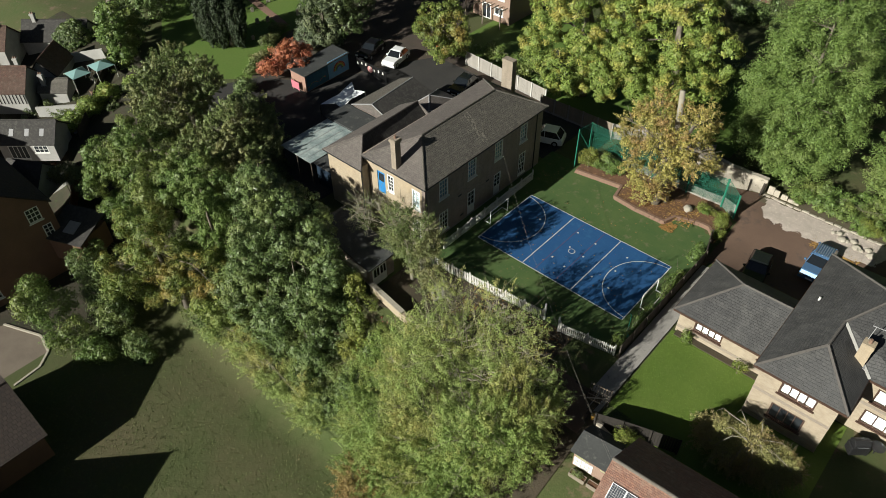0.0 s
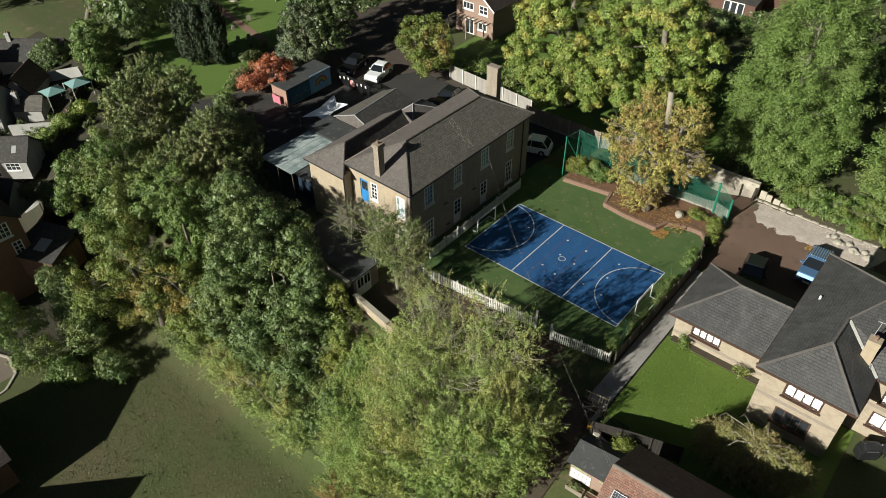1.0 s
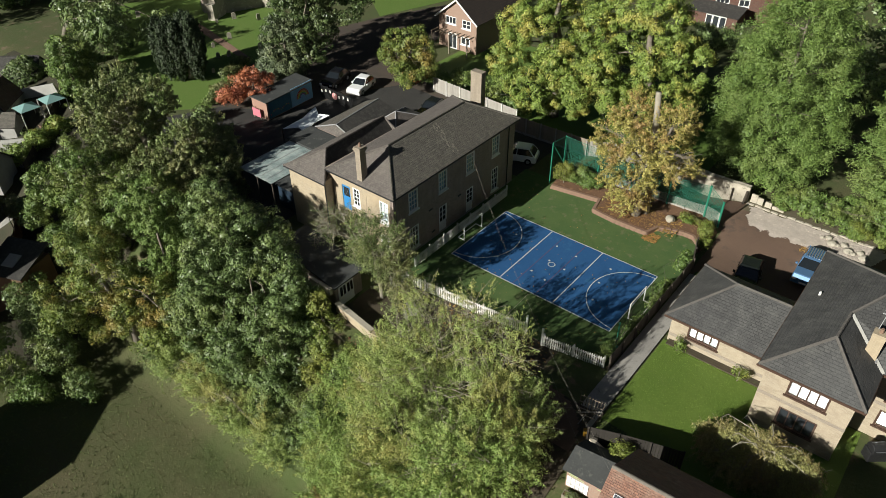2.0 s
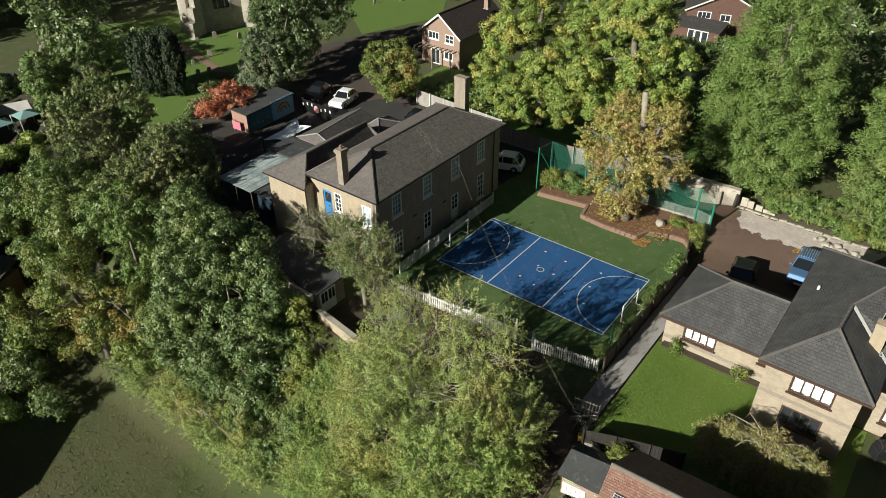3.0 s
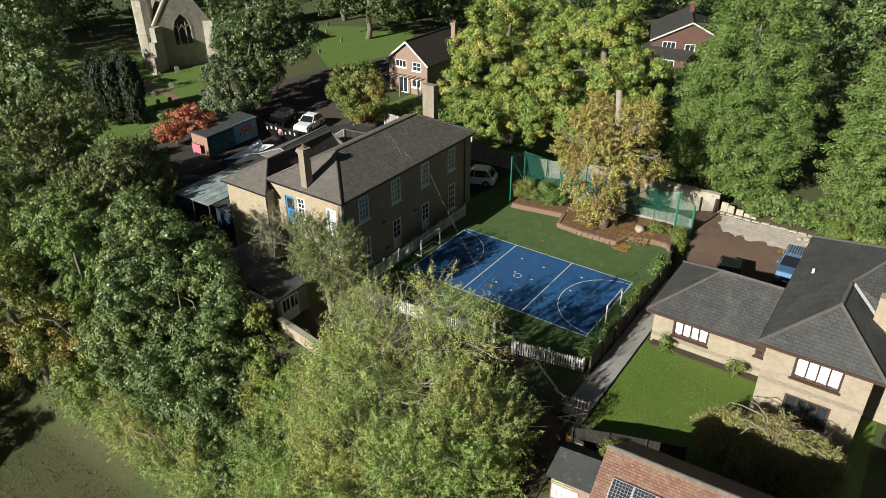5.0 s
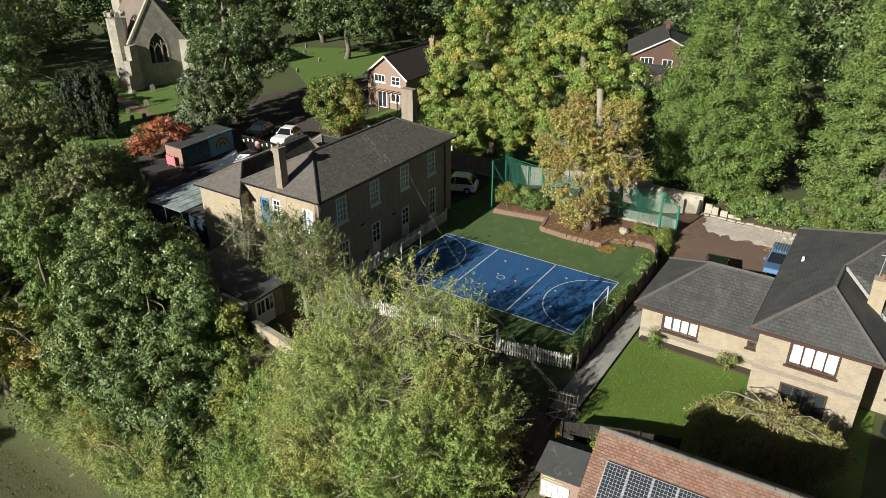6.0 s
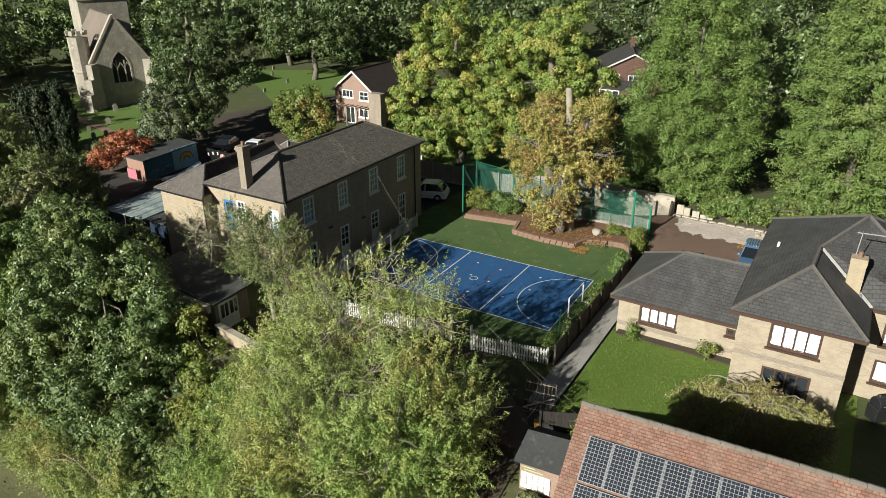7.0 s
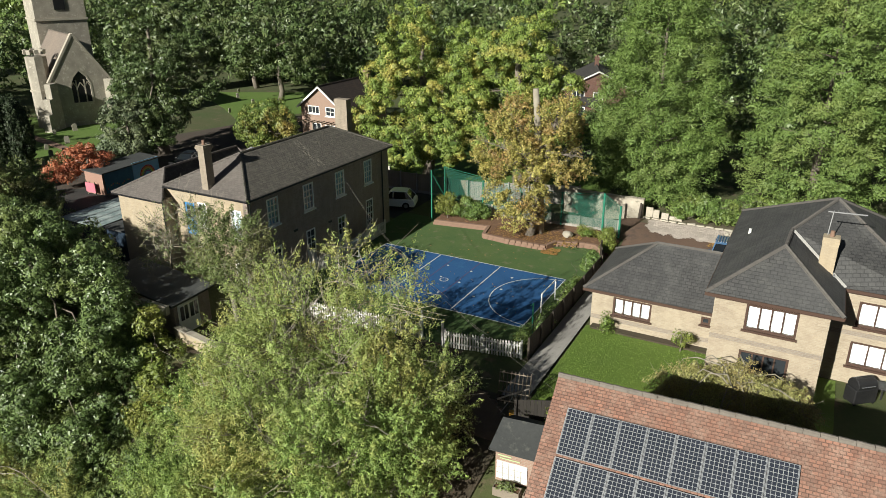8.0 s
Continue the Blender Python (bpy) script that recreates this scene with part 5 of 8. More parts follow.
tree("lime_tree", "large yellow-green lime tree behind the school", G_LIME, (-6.5, 25.5),
     [(-6.5, 25.0, 10.5, 5.4, 5.0, 6.0), (-9.5, 24.0, 7.0, 4.2, 4.2, 5.0), (-3.0, 24.0, 7.2, 4.2, 4.2, 5.2), (-6.0, 22.6, 4.4, 4.2, 3.4, 3.4)], 67, 0.5, BARK, 3, **LIME)
tree("lime_tree", "large yellow-green lime tree with touches of orange behind the fence", G_LIME, (3.0, 26.5),
     [(3.0, 26.0, 11.0, 5.4, 5.0, 6.2), (5.6, 25.4, 8.4, 3.4, 4.0, 5.0), (0.4, 24.6, 7.6, 4.0, 4.2, 5.2), (4.0, 24.0, 5.4, 4.0, 3.4, 3.4)], 71, 0.5, BARK, 3, **LIME)


def conifer_crown(mat, parent, x, y, z0, z1, r0, seed, branches=620, droop=0.05, rise=0.12, leaves=30, size=0.17, wide=0.42, thick=0.42, shake=0.34, gaps=-0.14, tuft=0.62):
    """Branches round an upright axis, shorter towards the top, each with flat fans of needles towards its tip."""
    rng = np.random.default_rng(seed)
    cen, way = [], []
    for i in range(branches):
        f = (i + rng.random()) / branches
        f = f ** 1.15
        r = r0 * min(1.0, 0.72 + 1.6 * f) * (1 - f ** 2.6) + 0.25
        a = 2.39996 * i + rng.uniform(-0.5, 0.5)
        r *= rng.uniform(0.80, 1.06) + 0.16 * noise.noise(Vector((math.cos(a) * 1.6, math.sin(a) * 1.6, f * 6 + seed)))
        z = z0 + (z1 - z0) * f
        d = np.array([math.cos(a), math.sin(a), 0.0])
        side = np.array([-d[1], d[0], 0.0])
        for _ in range(max(3, int(1.5 * r))):
            u = 1 - 0.55 * rng.random() ** 1.5
            spread = rng.normal() * 0.20 * r * (0.4 + u * 0.6) * 0.7
            cen.append(np.array([x, y, z]) + d * r * u + side * spread + np.array([0, 0, rise * r * u - droop * (r * u) ** 1.6 + rng.normal() * shake]))
            w = d + side * rng.normal() * 0.45 + np.array([0, 0, rise - droop * 1.6 * u + rng.normal() * (0.05 + shake * 0.7)])
            way.append(w / np.linalg.norm(w))
    cen, way = np.array(cen), np.array(way)
    tufts = cen[rng.choice(len(cen), len(cen) // 6, replace=False)]
    near = np.concatenate([((c[:, None, :] - tufts[None]) ** 2).sum(2).argmin(1) for c in np.array_split(cen, 1 + len(cen) // 500)])
    cen = cen + (tufts[near] - cen) * tuft
    keep = np.array([noise.noise(Vector((q[0] * 0.6 + seed, q[1] * 0.6, q[2] * 0.9))) for q in cen]) > gaps
    cen, way = cen[keep], way[keep]
    k = len(cen)
    n = k * leaves
    big = wide * (0.7 + 0.6 * rng.random(k))
    w = np.repeat(way, leaves, 0)
    side = np.cross(w, np.array([0, 0, 1.0]))
    side /= np.linalg.norm(side, axis=1)[:, None]
    up = np.cross(side, w)
    b = np.repeat(big, leaves)
    lu, ls, lv = rng.uniform(-1, 1, n), rng.normal(size=n) * 0.55, rng.normal(size=n) * thick
    ls *= 1.1 - 0.5 * lu
    p = np.repeat(cen, leaves, 0) + w * (lu * b * 1.15)[:, None] + side * (ls * b)[:, None] + up * ((lv - 0.12 * ls ** 2) * b)[:, None]
    nrm = up * (0.45 + lv)[:, None] + w * (0.35 + 0.5 * lu)[:, None] + side * (ls * 0.8)[:, None] + rng.normal(size=(n, 3)) * 0.38
    nrm /= np.linalg.norm(nrm, axis=1)[:, None]
    t = w + side * (np.sign(ls) * 0.55)[:, None] + rng.normal(size=(n, 3)) * 0.5
    t -= nrm * (t * nrm).sum(1)[:, None]
    t /= np.linalg.norm(t, axis=1)[:, None]
    s = np.cross(nrm, t)
    L = (size * (0.6 + 0.8 * rng.random(n)))[:, None]
    blade = np.stack([p - t * L * 0.6 + s * L * 0.26, p - t * L * 0.6 - s * L * 0.26, p + t * L * 0.8], 1)
    me = bpy.data.meshes.new("crown")
    me.vertices.add(n * 3)
    me.vertices.foreach_set("co", blade.reshape(-1))
    me.loops.add(n * 3)
    me.loops.foreach_set("vertex_index", np.arange(n * 3, dtype=np.int32))
    me.polygons.add(n)
    me.polygons.foreach_set("loop_start", np.arange(0, n * 3, 3, dtype=np.int32))
    me.update(calc_edges=True)
    me.materials.append(mat)
    ob = new("crown", me)
    ob.parent = parent
    return tagged(ob, kind="stuff")


def cypress(label, x, y, z1, r0, seed, mat, **kw):
    t = thing("cypress", label, "tree")
    Mesh().tube([(x, y, -0.2), (x + 0.1, y, 6), (x, y + 0.1, 13), (x, y, z1 - 1)], [0.45, 0.26, 0.10, 0.03], 9).obj("trunk", BARK, t, smooth=True)
    rng = random.Random(seed)
    for k in range(16):
        a, z = 2.4 * k, 2.5 + (z1 - 6) * k / 16
        r = r0 * 0.7 * (1 - (z / z1) ** 2)
        Mesh().tube([(x, y, z), (x + r * 0.5 * math.cos(a), y + r * 0.5 * math.sin(a), z + 0.3), (x + r * math.cos(a), y + r * math.sin(a), z + 0.7)], [0.09, 0.06, 0.02], 5).obj("limb", BARK, t)
    conifer_crown(mat, t, x, y, 0.9, z1, r0, seed, **kw)


cypress("tall broad green cypress with dense sprays beside the wall", 15.2, 26.4, 21.5, 5.35, 73, G_CONIFER, branches=820, rise=0.25, wide=0.46, leaves=42, size=0.15, thick=0.5, gaps=-0.30, tuft=0.5)
cypress("tall yellow-green cypress with layered drooping sprays behind the wall", 27.5, 26.4, 25.0, 5.1, 79, G_DEODAR, droop=0.09, rise=0.22, size=0.16, wide=0.5, branches=760, leaves=40, gaps=-0.26, tuft=0.45, thick=0.28, shake=0.2)
cypress("tall green cypress at the far end of the wall", 38.0, 26.0, 20.0, 4.8, 80, G_DEODAR, droop=0.09, rise=0.2, branches=260, wide=0.6, size=0.24, thick=0.28, shake=0.2)
tree("elm_tree", "big dark green tree at the churchyard edge", G_ELM, (-37.0, 19.6),
     [(-37.4, 20.0, 11.2, 5.6, 5.0, 5.8), (-32.6, 21.0, 9.6, 3.6, 3.4, 4.6), (-40.6, 20.0, 7.4, 4.6, 4.4, 5.2), (-33.8, 19.4, 7.4, 4.0, 4.0, 5.0), (-37.0, 18.2, 5.2, 4.4, 3.8, 4.2), (-35.0, 16.6, 3.0, 3.2, 3.0, 3.0)], 83, 0.5, BARK, 0, size=0.3, density=5.4, clump=0.62, leaves=32)
yew_rng = random.Random(89)
yew_lobes = []
for k in range(17):
    x, y = -45.2 + yew_rng.uniform(-2.6, 2.4), 7.0 + yew_rng.uniform(-2.0, 2.2)
    h = 8.6 - 0.55 * math.hypot(x + 45.4, y - 6.8) - yew_rng.uniform(0, 0.9)
    yew_lobes.append((x, y, h / 2 - 0.1, yew_rng.uniform(0.7, 1.0), yew_rng.uniform(0.7, 1.0), h / 2))
tree("yew_tree", "dense dark columnar yew in the churchyard", G_YEW, (-45.0, 7.2), yew_lobes, 89, 0.4, BARK, 0, size=0.22, density=9, clump=0.36, leaves=24, shoot=0.9, rise=2.2, billow=0, gaps=-2, fill=0.2)
tree("red_maple", "small red-orange autumn tree beside the hut", G_RED, (-33.4, 7.4), [(-33.4, 7.4, 2.6, 2.6, 2.8, 1.6), (-34.2, 5.0, 2.0, 1.8, 1.8, 1.2)], 97, 0.14, BARK, 3, size=0.22, density=9, clump=0.5, leaves=34)
tree("hawthorn", "rounded green tree turning brown beside the parking place", G_ORANGE, (-23.4, 21.6), [(-23.4, 21.6, 3.8, 3.4, 3.2, 3.2), (-21.4, 20.6, 2.8, 2.4, 2.4, 2.4)], 101, 0.24, BARK, 2, size=0.24, density=9, clump=0.6, leaves=36)

under = random.Random(5)
lobes_ = []
for i_ in range(46):
    x_, y_ = under.uniform(-33, -3), under.uniform(-18.6, -9.5)
    if y_ > -11 and x_ > -12:
        continue
    lobes_.append((x_, y_, ground_z(x_, y_) + 0.3, under.uniform(1.6, 2.6), under.uniform(1.4, 2.0), under.uniform(0.8, 1.4)))
tagged(leaf_cloud("undergrowth", G_DARK, lobes_, None, 107, size=0.22, density=7, clump=0.7, leaves=22, billow=3, fill=0.0), "shaded ivy and bramble undergrowth beneath the trees", "undergrowth")
trunk_snag = thing("tree_snag", "bare grey broken trunk rising from the golden tree", "tree")
Mesh().tube([(9.6, 14.6, 0.2), (9.4, 14.5, 5), (9.1, 14.4, 9), (8.85, 14.36, 11.3)], [0.40, 0.32, 0.27, 0.22], 9).obj("trunk", BARK_PALE, trunk_snag, smooth=True)


# ---- fences, walls and playground things ----
def line_pts(a, b, step):
    a, b = Vector(a), Vector(b)
    n = max(1, round((b - a).length / step))
    return [a.lerp(b, (i + 0.5) / n) for i in range(n)]


PICKET = Mesh().add([(-0.045, -0.011, 0.06), (0.045, -0.011, 0.06), (0.045, -0.011, 0.98), (0, -0.011, 1.05), (-0.045, -0.011, 0.98),
                     (-0.045, 0.011, 0.06), (0.045, 0.011, 0.06), (0.045, 0.011, 0.98), (0, 0.011, 1.05), (-0.045, 0.011, 0.98)],
                    [(0, 1, 2, 3, 4), (9, 8, 7, 6, 5), (0, 5, 6, 1), (1, 6, 7, 2), (2, 7, 8, 3), (3, 8, 9, 4), (4, 9, 5, 0)]).data("picket", WHITE_WORN)


def picket_fence(pts, label, gaps=()):
    f = thing("picket_fence", label, "fence", "white picket fences")
    for a, b in zip(pts, pts[1:]):
        a, b = Vector((*a, 0)), Vector((*b, 0))
        ang = math.atan2(b.y - a.y, b.x - a.x)
        for p in line_pts(a, b, 0.155):
            o = new("picket", PICKET)
            o.parent = f
            o.matrix_local = Matrix.Translation((p.x, p.y, ground_z(p.x, p.y) + 0.02 * math.sin(p.x * 3))) @ Matrix.Rotation(ang + 0.02 * math.sin(p.x * 7), 4, "Z")
        n = max(1, round((b - a).length / 1.8))
        side = Vector((-math.sin(ang), math.cos(ang), 0)) * 0.04
        for i in range(n + 1):
            p = a.lerp(b, i / n) + side * 1.6
            Mesh().box(p.x - 0.05, p.x + 0.05, p.y - 0.05, p.y + 0.05, -0.1, 1.12).obj("post", WHITE_WORN, f)
        for z in (0.3, 0.8):
            Mesh().beam(a + side + Vector((0, 0, z)), b + side + Vector((0, 0, z)), 0.04, 0.08).obj("rail", WHITE_WORN, f)
    return f


picket_fence([(-0.85, -6.2), (-0.4, -5.0), (9.6, -3.9)], "white timber picket fence between playground and garden")
picket_fence([(11.3, -4.1), (15.5, -3.35)], "white timber picket fence beside the gateway")
picket_fence([(-1.15, -3.0), (-1.3, 9.6)], "white timber picket fence along the school front")
gate_post = thing("gate_post", "tall white post at the gap in the picket fence", "post")
Mesh().box(9.66, 9.78, -3.9, -3.78, -0.1, 1.75).obj("post", WHITE, gate_post)
gate_post = thing("gate_post", "white gate post of the picket gateway", "post")
Mesh().box(11.12, 11.24, -4.18, -4.06, -0.1, 1.6).obj("post", WHITE, gate_post)


def board_fence(pts, h, mat, label, post_mat=None, step=0.16, gravel=0.0, name="board_fence", lean=0.0, spacing=1.85):
    """Upright boards between posts, each board a piece."""
    f = thing(name, label, "fence")
    me = Mesh().box(-step * 0.47, step * 0.47, -0.012, 0.012, gravel, h).data("board", mat)
    for a, b in zip(pts, pts[1:]):
        a, b = Vector((*a, 0)), Vector((*b, 0))
        ang = math.atan2(b.y - a.y, b.x - a.x)
        for k, p in enumerate(line_pts(a, b, step)):
            o = new("board", me)
            o.parent = f
            o.matrix_local = Matrix.Translation((p.x, p.y, ground_z(p.x, p.y))) @ Matrix.Rotation(ang + 0.03 * math.sin(k * 5.1), 4, "Z")
        n = max(1, round((b - a).length / spacing))
        side = Vector((-math.sin(ang), math.cos(ang), 0))
        for i in range(n + 1):
            p = a.lerp(b, i / n) - side * 0.06
            z = ground_z(p.x, p.y)
            Mesh().box(p.x - 0.055, p.x + 0.055, p.y - 0.055, p.y + 0.055, z - 0.2, z + h + 0.08).obj("post", post_mat or mat, f)
        if gravel:
            Mesh().beam(a + Vector((0, 0, ground_z(a.x, a.y) + gravel / 2)), b + Vector((0, 0, ground_z(b.x, b.y) + gravel / 2)), 0.05, gravel).obj("gravel_board", CONCRETE, f)
        Mesh().beam(a + side * 0.04 + Vector((0, 0, ground_z(a.x, a.y) + h * 0.8)), b + side * 0.04 + Vector((0, 0, ground_z(b.x, b.y) + h * 0.8)), 0.04, 0.08).obj("rail", mat, f)
    return f


board_fence([(15.8, -3.2), (15.82, 4.0), (15.85, 9.9), (15.0, 12.6)], 1.25, TIMBER_DARK, "dark timber board fence between playground and path")
board_fence([(-8.0, 20.0), (0.6, 20.2)], 1.8, TIMBER, "grey-brown panel fence with concrete posts behind the school", CONCRETE, gravel=0.25)
board_fence([(0.65, 20.4), (5.6, 22.2), (9.8, 23.6)], 1.7, TIMBER_PALE, "sunlit silvered panel fence with concrete posts", CONCRETE, gravel=0.25)
board_fence([(-20.2, 22.2), (-8.3, 21.3)], 1.7, TIMBER_PALE, "pale timber fence beside the parking place", WHITE_WORN, gravel=0.2)
board_fence([(0.9, 15.9), (6.6, 16.85), (13.75, 17.25), (15.2, 16.5)], 1.25, TIMBER_PALE, "low grey board fence below the green netting", step=0.2)

NETTING, _n, _l, _b = node_mat("green_netting")
_uv = _n.new("ShaderNodeTexCoord").outputs["UV"]
_k = _n.new("ShaderNodeTexBrick")
_k.offset = 0.0
for key, val in (("Scale", 1.0), ("Brick Width", 0.05), ("Row Height", 0.05), ("Mortar Size", 0.0055), ("Mortar Smooth", 0.0)):
    _k.inputs[key].default_value = val
_l.new(_uv, _k.inputs["Vector"])
_b.inputs["Base Color"].default_value, _b.inputs["Roughness"].default_value = (0.010, 0.11, 0.07, 1), 0.6
_t = _n.new("ShaderNodeBsdfTransparent")
_x = _n.new("ShaderNodeMixShader")
_l.new(_k.outputs["Fac"], _x.inputs["Fac"])
_l.new(_t.outputs["BSDF"], _x.inputs[1])
_l.new(_b.outputs["BSDF"], _x.inputs[2])
_l.new(_x.outputs["Shader"], _n["Material Output"].inputs["Surface"])
net = thing("ball_net", "green ball-stop netting on green posts round the raised bed", "netting")
NP = [(0.5, 13.8), (0.7, 15.7), (3.9, 16.35), (7.1, 16.7), (10.5, 16.9), (13.8, 17.1), (15.3, 16.35)]
NH = (4.2, 4.1, 3.5, 3.0, 3.0, 3.3, 2.7)
for i, (a, b) in enumerate(zip(NP, NP[1:])):
    z0 = 0.1 if i in (0, 5) else 0.6
    sag = Mesh()
    for k in range(6):
        for j in range(4):
            p, q = Vector(a).lerp(Vector(b), k / 5), j / 3
            sag.v.append((p.x, p.y + 0.06 * math.sin(k * 1.3) * math.sin(q * 3), z0 + (NH[i] + (NH[i + 1] - NH[i]) * k / 5 - z0 - 0.10 * math.sin(math.pi * k / 5)) * q))
    sag.f = [(k * 4 + j, (k + 1) * 4 + j, (k + 1) * 4 + j + 1, k * 4 + j + 1) for k in range(5) for j in range(3)]
    sag.obj("netting", NETTING, net)
for (x, y), h in zip(NP, NH):
    Mesh().tube([(x, y, -0.1), (x, y, h + 0.1)], 0.055 if x < 13 else 0.085, 8).obj("post", NET, net)
for a, b, h, g in zip(NP, NP[1:], NH, NH[1:]):
    Mesh().tube([(*a, h + 0.03), (*b, g + 0.03)], 0.02, 6).obj("rail", NET, net)
Mesh().tube([(0.5, 13.8, 4.1), (1.6, 15.9, 0.1)], 0.03, 6).obj("brace", NET, net)

# raised bed
structure(Mesh().prism([(1.0, 13.3), (5.65, 14.0), (6.0, 12.3), (8.2, 12.05), (10.95, 12.1), (11.35, 13.3), (12.4, 13.7), (13.4, 14.0), (14.3, 14.0), (15.0, 13.4), (15.4, 12.4), (15.6, 15.6), (13.8, 17.4), (6.6, 16.8), (0.8, 15.7)], -0.1, 0.33).obj("raised_bed", SOIL), "raised bed of brown soil and fallen leaves", "flower bed")
edge_wall = thing("bed_edging", "low brown brick edging wall of the raised bed", "wall")
BRICKBLOCK = Mesh().box(-0.21, 0.21, -0.12, 0.12, 0, 0.2).data("block", EDGING)
for a, b in zip(BED, BED[1:]):
    ang = math.atan2(b[1] - a[1], b[0] - a[0])
    for row in range(2):
        for k, p in enumerate(line_pts((*a, 0), (*b, 0), 0.435)):
            o = new("block", BRICKBLOCK)
            o.parent = edge_wall
            sh = 0.2 if row else 0.0
            o.matrix_local = Matrix.Translation((p.x + sh * math.cos(ang) * 0.5, p.y + sh * math.sin(ang) * 0.5, row * 0.205)) @ Matrix.Rotation(ang + 0.02 * math.sin(k * 3.7), 4, "Z")


def rock(name, label, cat, x, y, z, r, seed, mat):
    rng = random.Random(seed)
    bm = bmesh.new()
    bmesh.ops.create_icosphere(bm, subdivisions=2, radius=r)
    for w in bm.verts:
        w.co *= 1 + 0.35 * noise.noise(w.co * 2.1 / r + Vector((seed, 0, 0)))
        w.co.z *= 0.7
    me = bpy.data.meshes.new(name)
    bm.to_mesh(me)
    bm.free()
    me.materials.append(mat)
    ob = new(name, me)
    ob.location = (x, y, z)
    return tagged(ob, label, cat)


rock("rock", "pale boulder in the raised bed", "rock", 11.8, 14.7, 0.5, 0.4, 3, STONE_PALE)


def goal(x, out, label):
    g = thing("goal", label, "goal", "small white goals")
    y0, y1, h, d = 2.04, 4.46, 1.38, 0.62
    for y in (y0, y1):
        Mesh().tube([(x, y, 0), (x, y, h)], 0.045, 8).obj("goalpost", WHITE, g)
        Mesh().tube([(x, y, 0.05), (x + out * d, y, 0.05)], 0.04, 8).obj("side_bar", WHITE, g)
    Mesh().tube([(x, y0, h), (x, y1, h)], 0.045, 8).obj("crossbar", WHITE, g)
    Mesh().tube([(x + out * d, y0, 0.05), (x + out * d, y1, 0.05)], 0.04, 8).obj("ground_bar", WHITE, g)
    return g


goal(14.55, 1, "small white metal goal at the sunny end of the court")
goal(-0.3, -1, "small white metal goal beside the school front")

# boundary wall along the drive: a stained rendered stretch, then a low broken one under the hedge
RENDER_STAINED = surf("stained_pale_render", (0.50, 0.45, 0.37), (0.36, 0.32, 0.26), 1.3, 6, 0.95, 0.5, (0.22, 0.20, 0.16))
bound = structure(Mesh().prism([(9.2, 21.4), (12.4, 20.8), (15.95, 20.95), (15.95, 21.3), (12.4, 21.15), (9.3, 21.75)], -0.2, 2.08).obj("boundary_wall", RENDER_STAINED), "stained pale rendered boundary wall along the drive", "wall")
COPING = Mesh().box(-0.29, 0.29, -0.24, 0.24, 0, 0.07).data("coping_stone", RENDER_STAINED)
for a, b in (((9.25, 21.57), (12.4, 20.97)), ((12.4, 20.97), (15.95, 21.12))):
    for k, p in enumerate(line_pts((*a, 0), (*b, 0), 0.6)):
        o = new("coping_stone", COPING)
        o.parent = bound
        o.matrix_local = Matrix.Translation((p.x, p.y, 2.08 + 0.02 * math.sin(k * 1.9))) @ Matrix.Rotation(math.atan2(b[1] - a[1], b[0] - a[0]) + 0.02 * math.sin(k * 2.3), 4, "Z")
low_bound = thing("low_wall", "low crumbling pale wall with a kerb of stones under the hedge", "wall")
wall_rng = random.Random(44)
KERB = [Mesh().add([(-0.33 * q, -0.12, 0), (0.33, -0.13 * q, 0), (0.31, 0.13, 0), (-0.32, 0.12 * q, 0), (-0.29, -0.09, 0.16 * q), (0.28 * q, -0.10, 0.15), (0.27, 0.1, 0.17 * q), (-0.28, 0.09, 0.15)],
                   [(3, 2, 1, 0), (4, 5, 6, 7), (0, 1, 5, 4), (1, 2, 6, 5), (2, 3, 7, 6), (3, 0, 4, 7)]).data("kerb_stone", m_) for q, m_ in ((1.0, STONE_PALE), (0.85, RENDER_STAINED), (1.12, STONE_PALE))]
for k, p in enumerate(line_pts((16.0, 20.75, 0), (30.5, 20.7, 0), 0.7)):
    o = new("kerb_stone", KERB[k % 3])
    o.parent = low_bound
    o.matrix_local = Matrix.Translation((p.x, p.y + wall_rng.uniform(-0.06, 0.06), ground_z(p.x, p.y) - 0.02)) @ Matrix.Rotation(wall_rng.uniform(-0.12, 0.12), 4, "Z")
for k in range(5):
    x = 16.1 + 0.62 * k + wall_rng.uniform(-0.1, 0.1)
    Mesh().box(x, x + wall_rng.uniform(0.45, 0.58), 21.15, 21.28, 0.5, 1.5 - 0.12 * k + wall_rng.uniform(-0.15, 0.1)).obj("panel", RENDER_STAINED, low_bound)
old_post = thing("leaning_post", "dark leaning timber post beside the wall", "post")
Mesh().beam((15.75, 20.55, 0.5), (15.85, 20.6, 1.9), 0.14, 0.14).obj("post", TIMBER_DARK, old_post)
for i in range(9):
    x, y = 22.6 + 0.42 * i, 19.6 - 0.10 * i + 0.35 * math.sin(i * 2)
    rock("rock", "loose stone heaped beside the drive", "rock", x, y, ground_z(x, y) + 0.12, 0.2 + 0.09 * (i % 3), 20 + i, STONE)

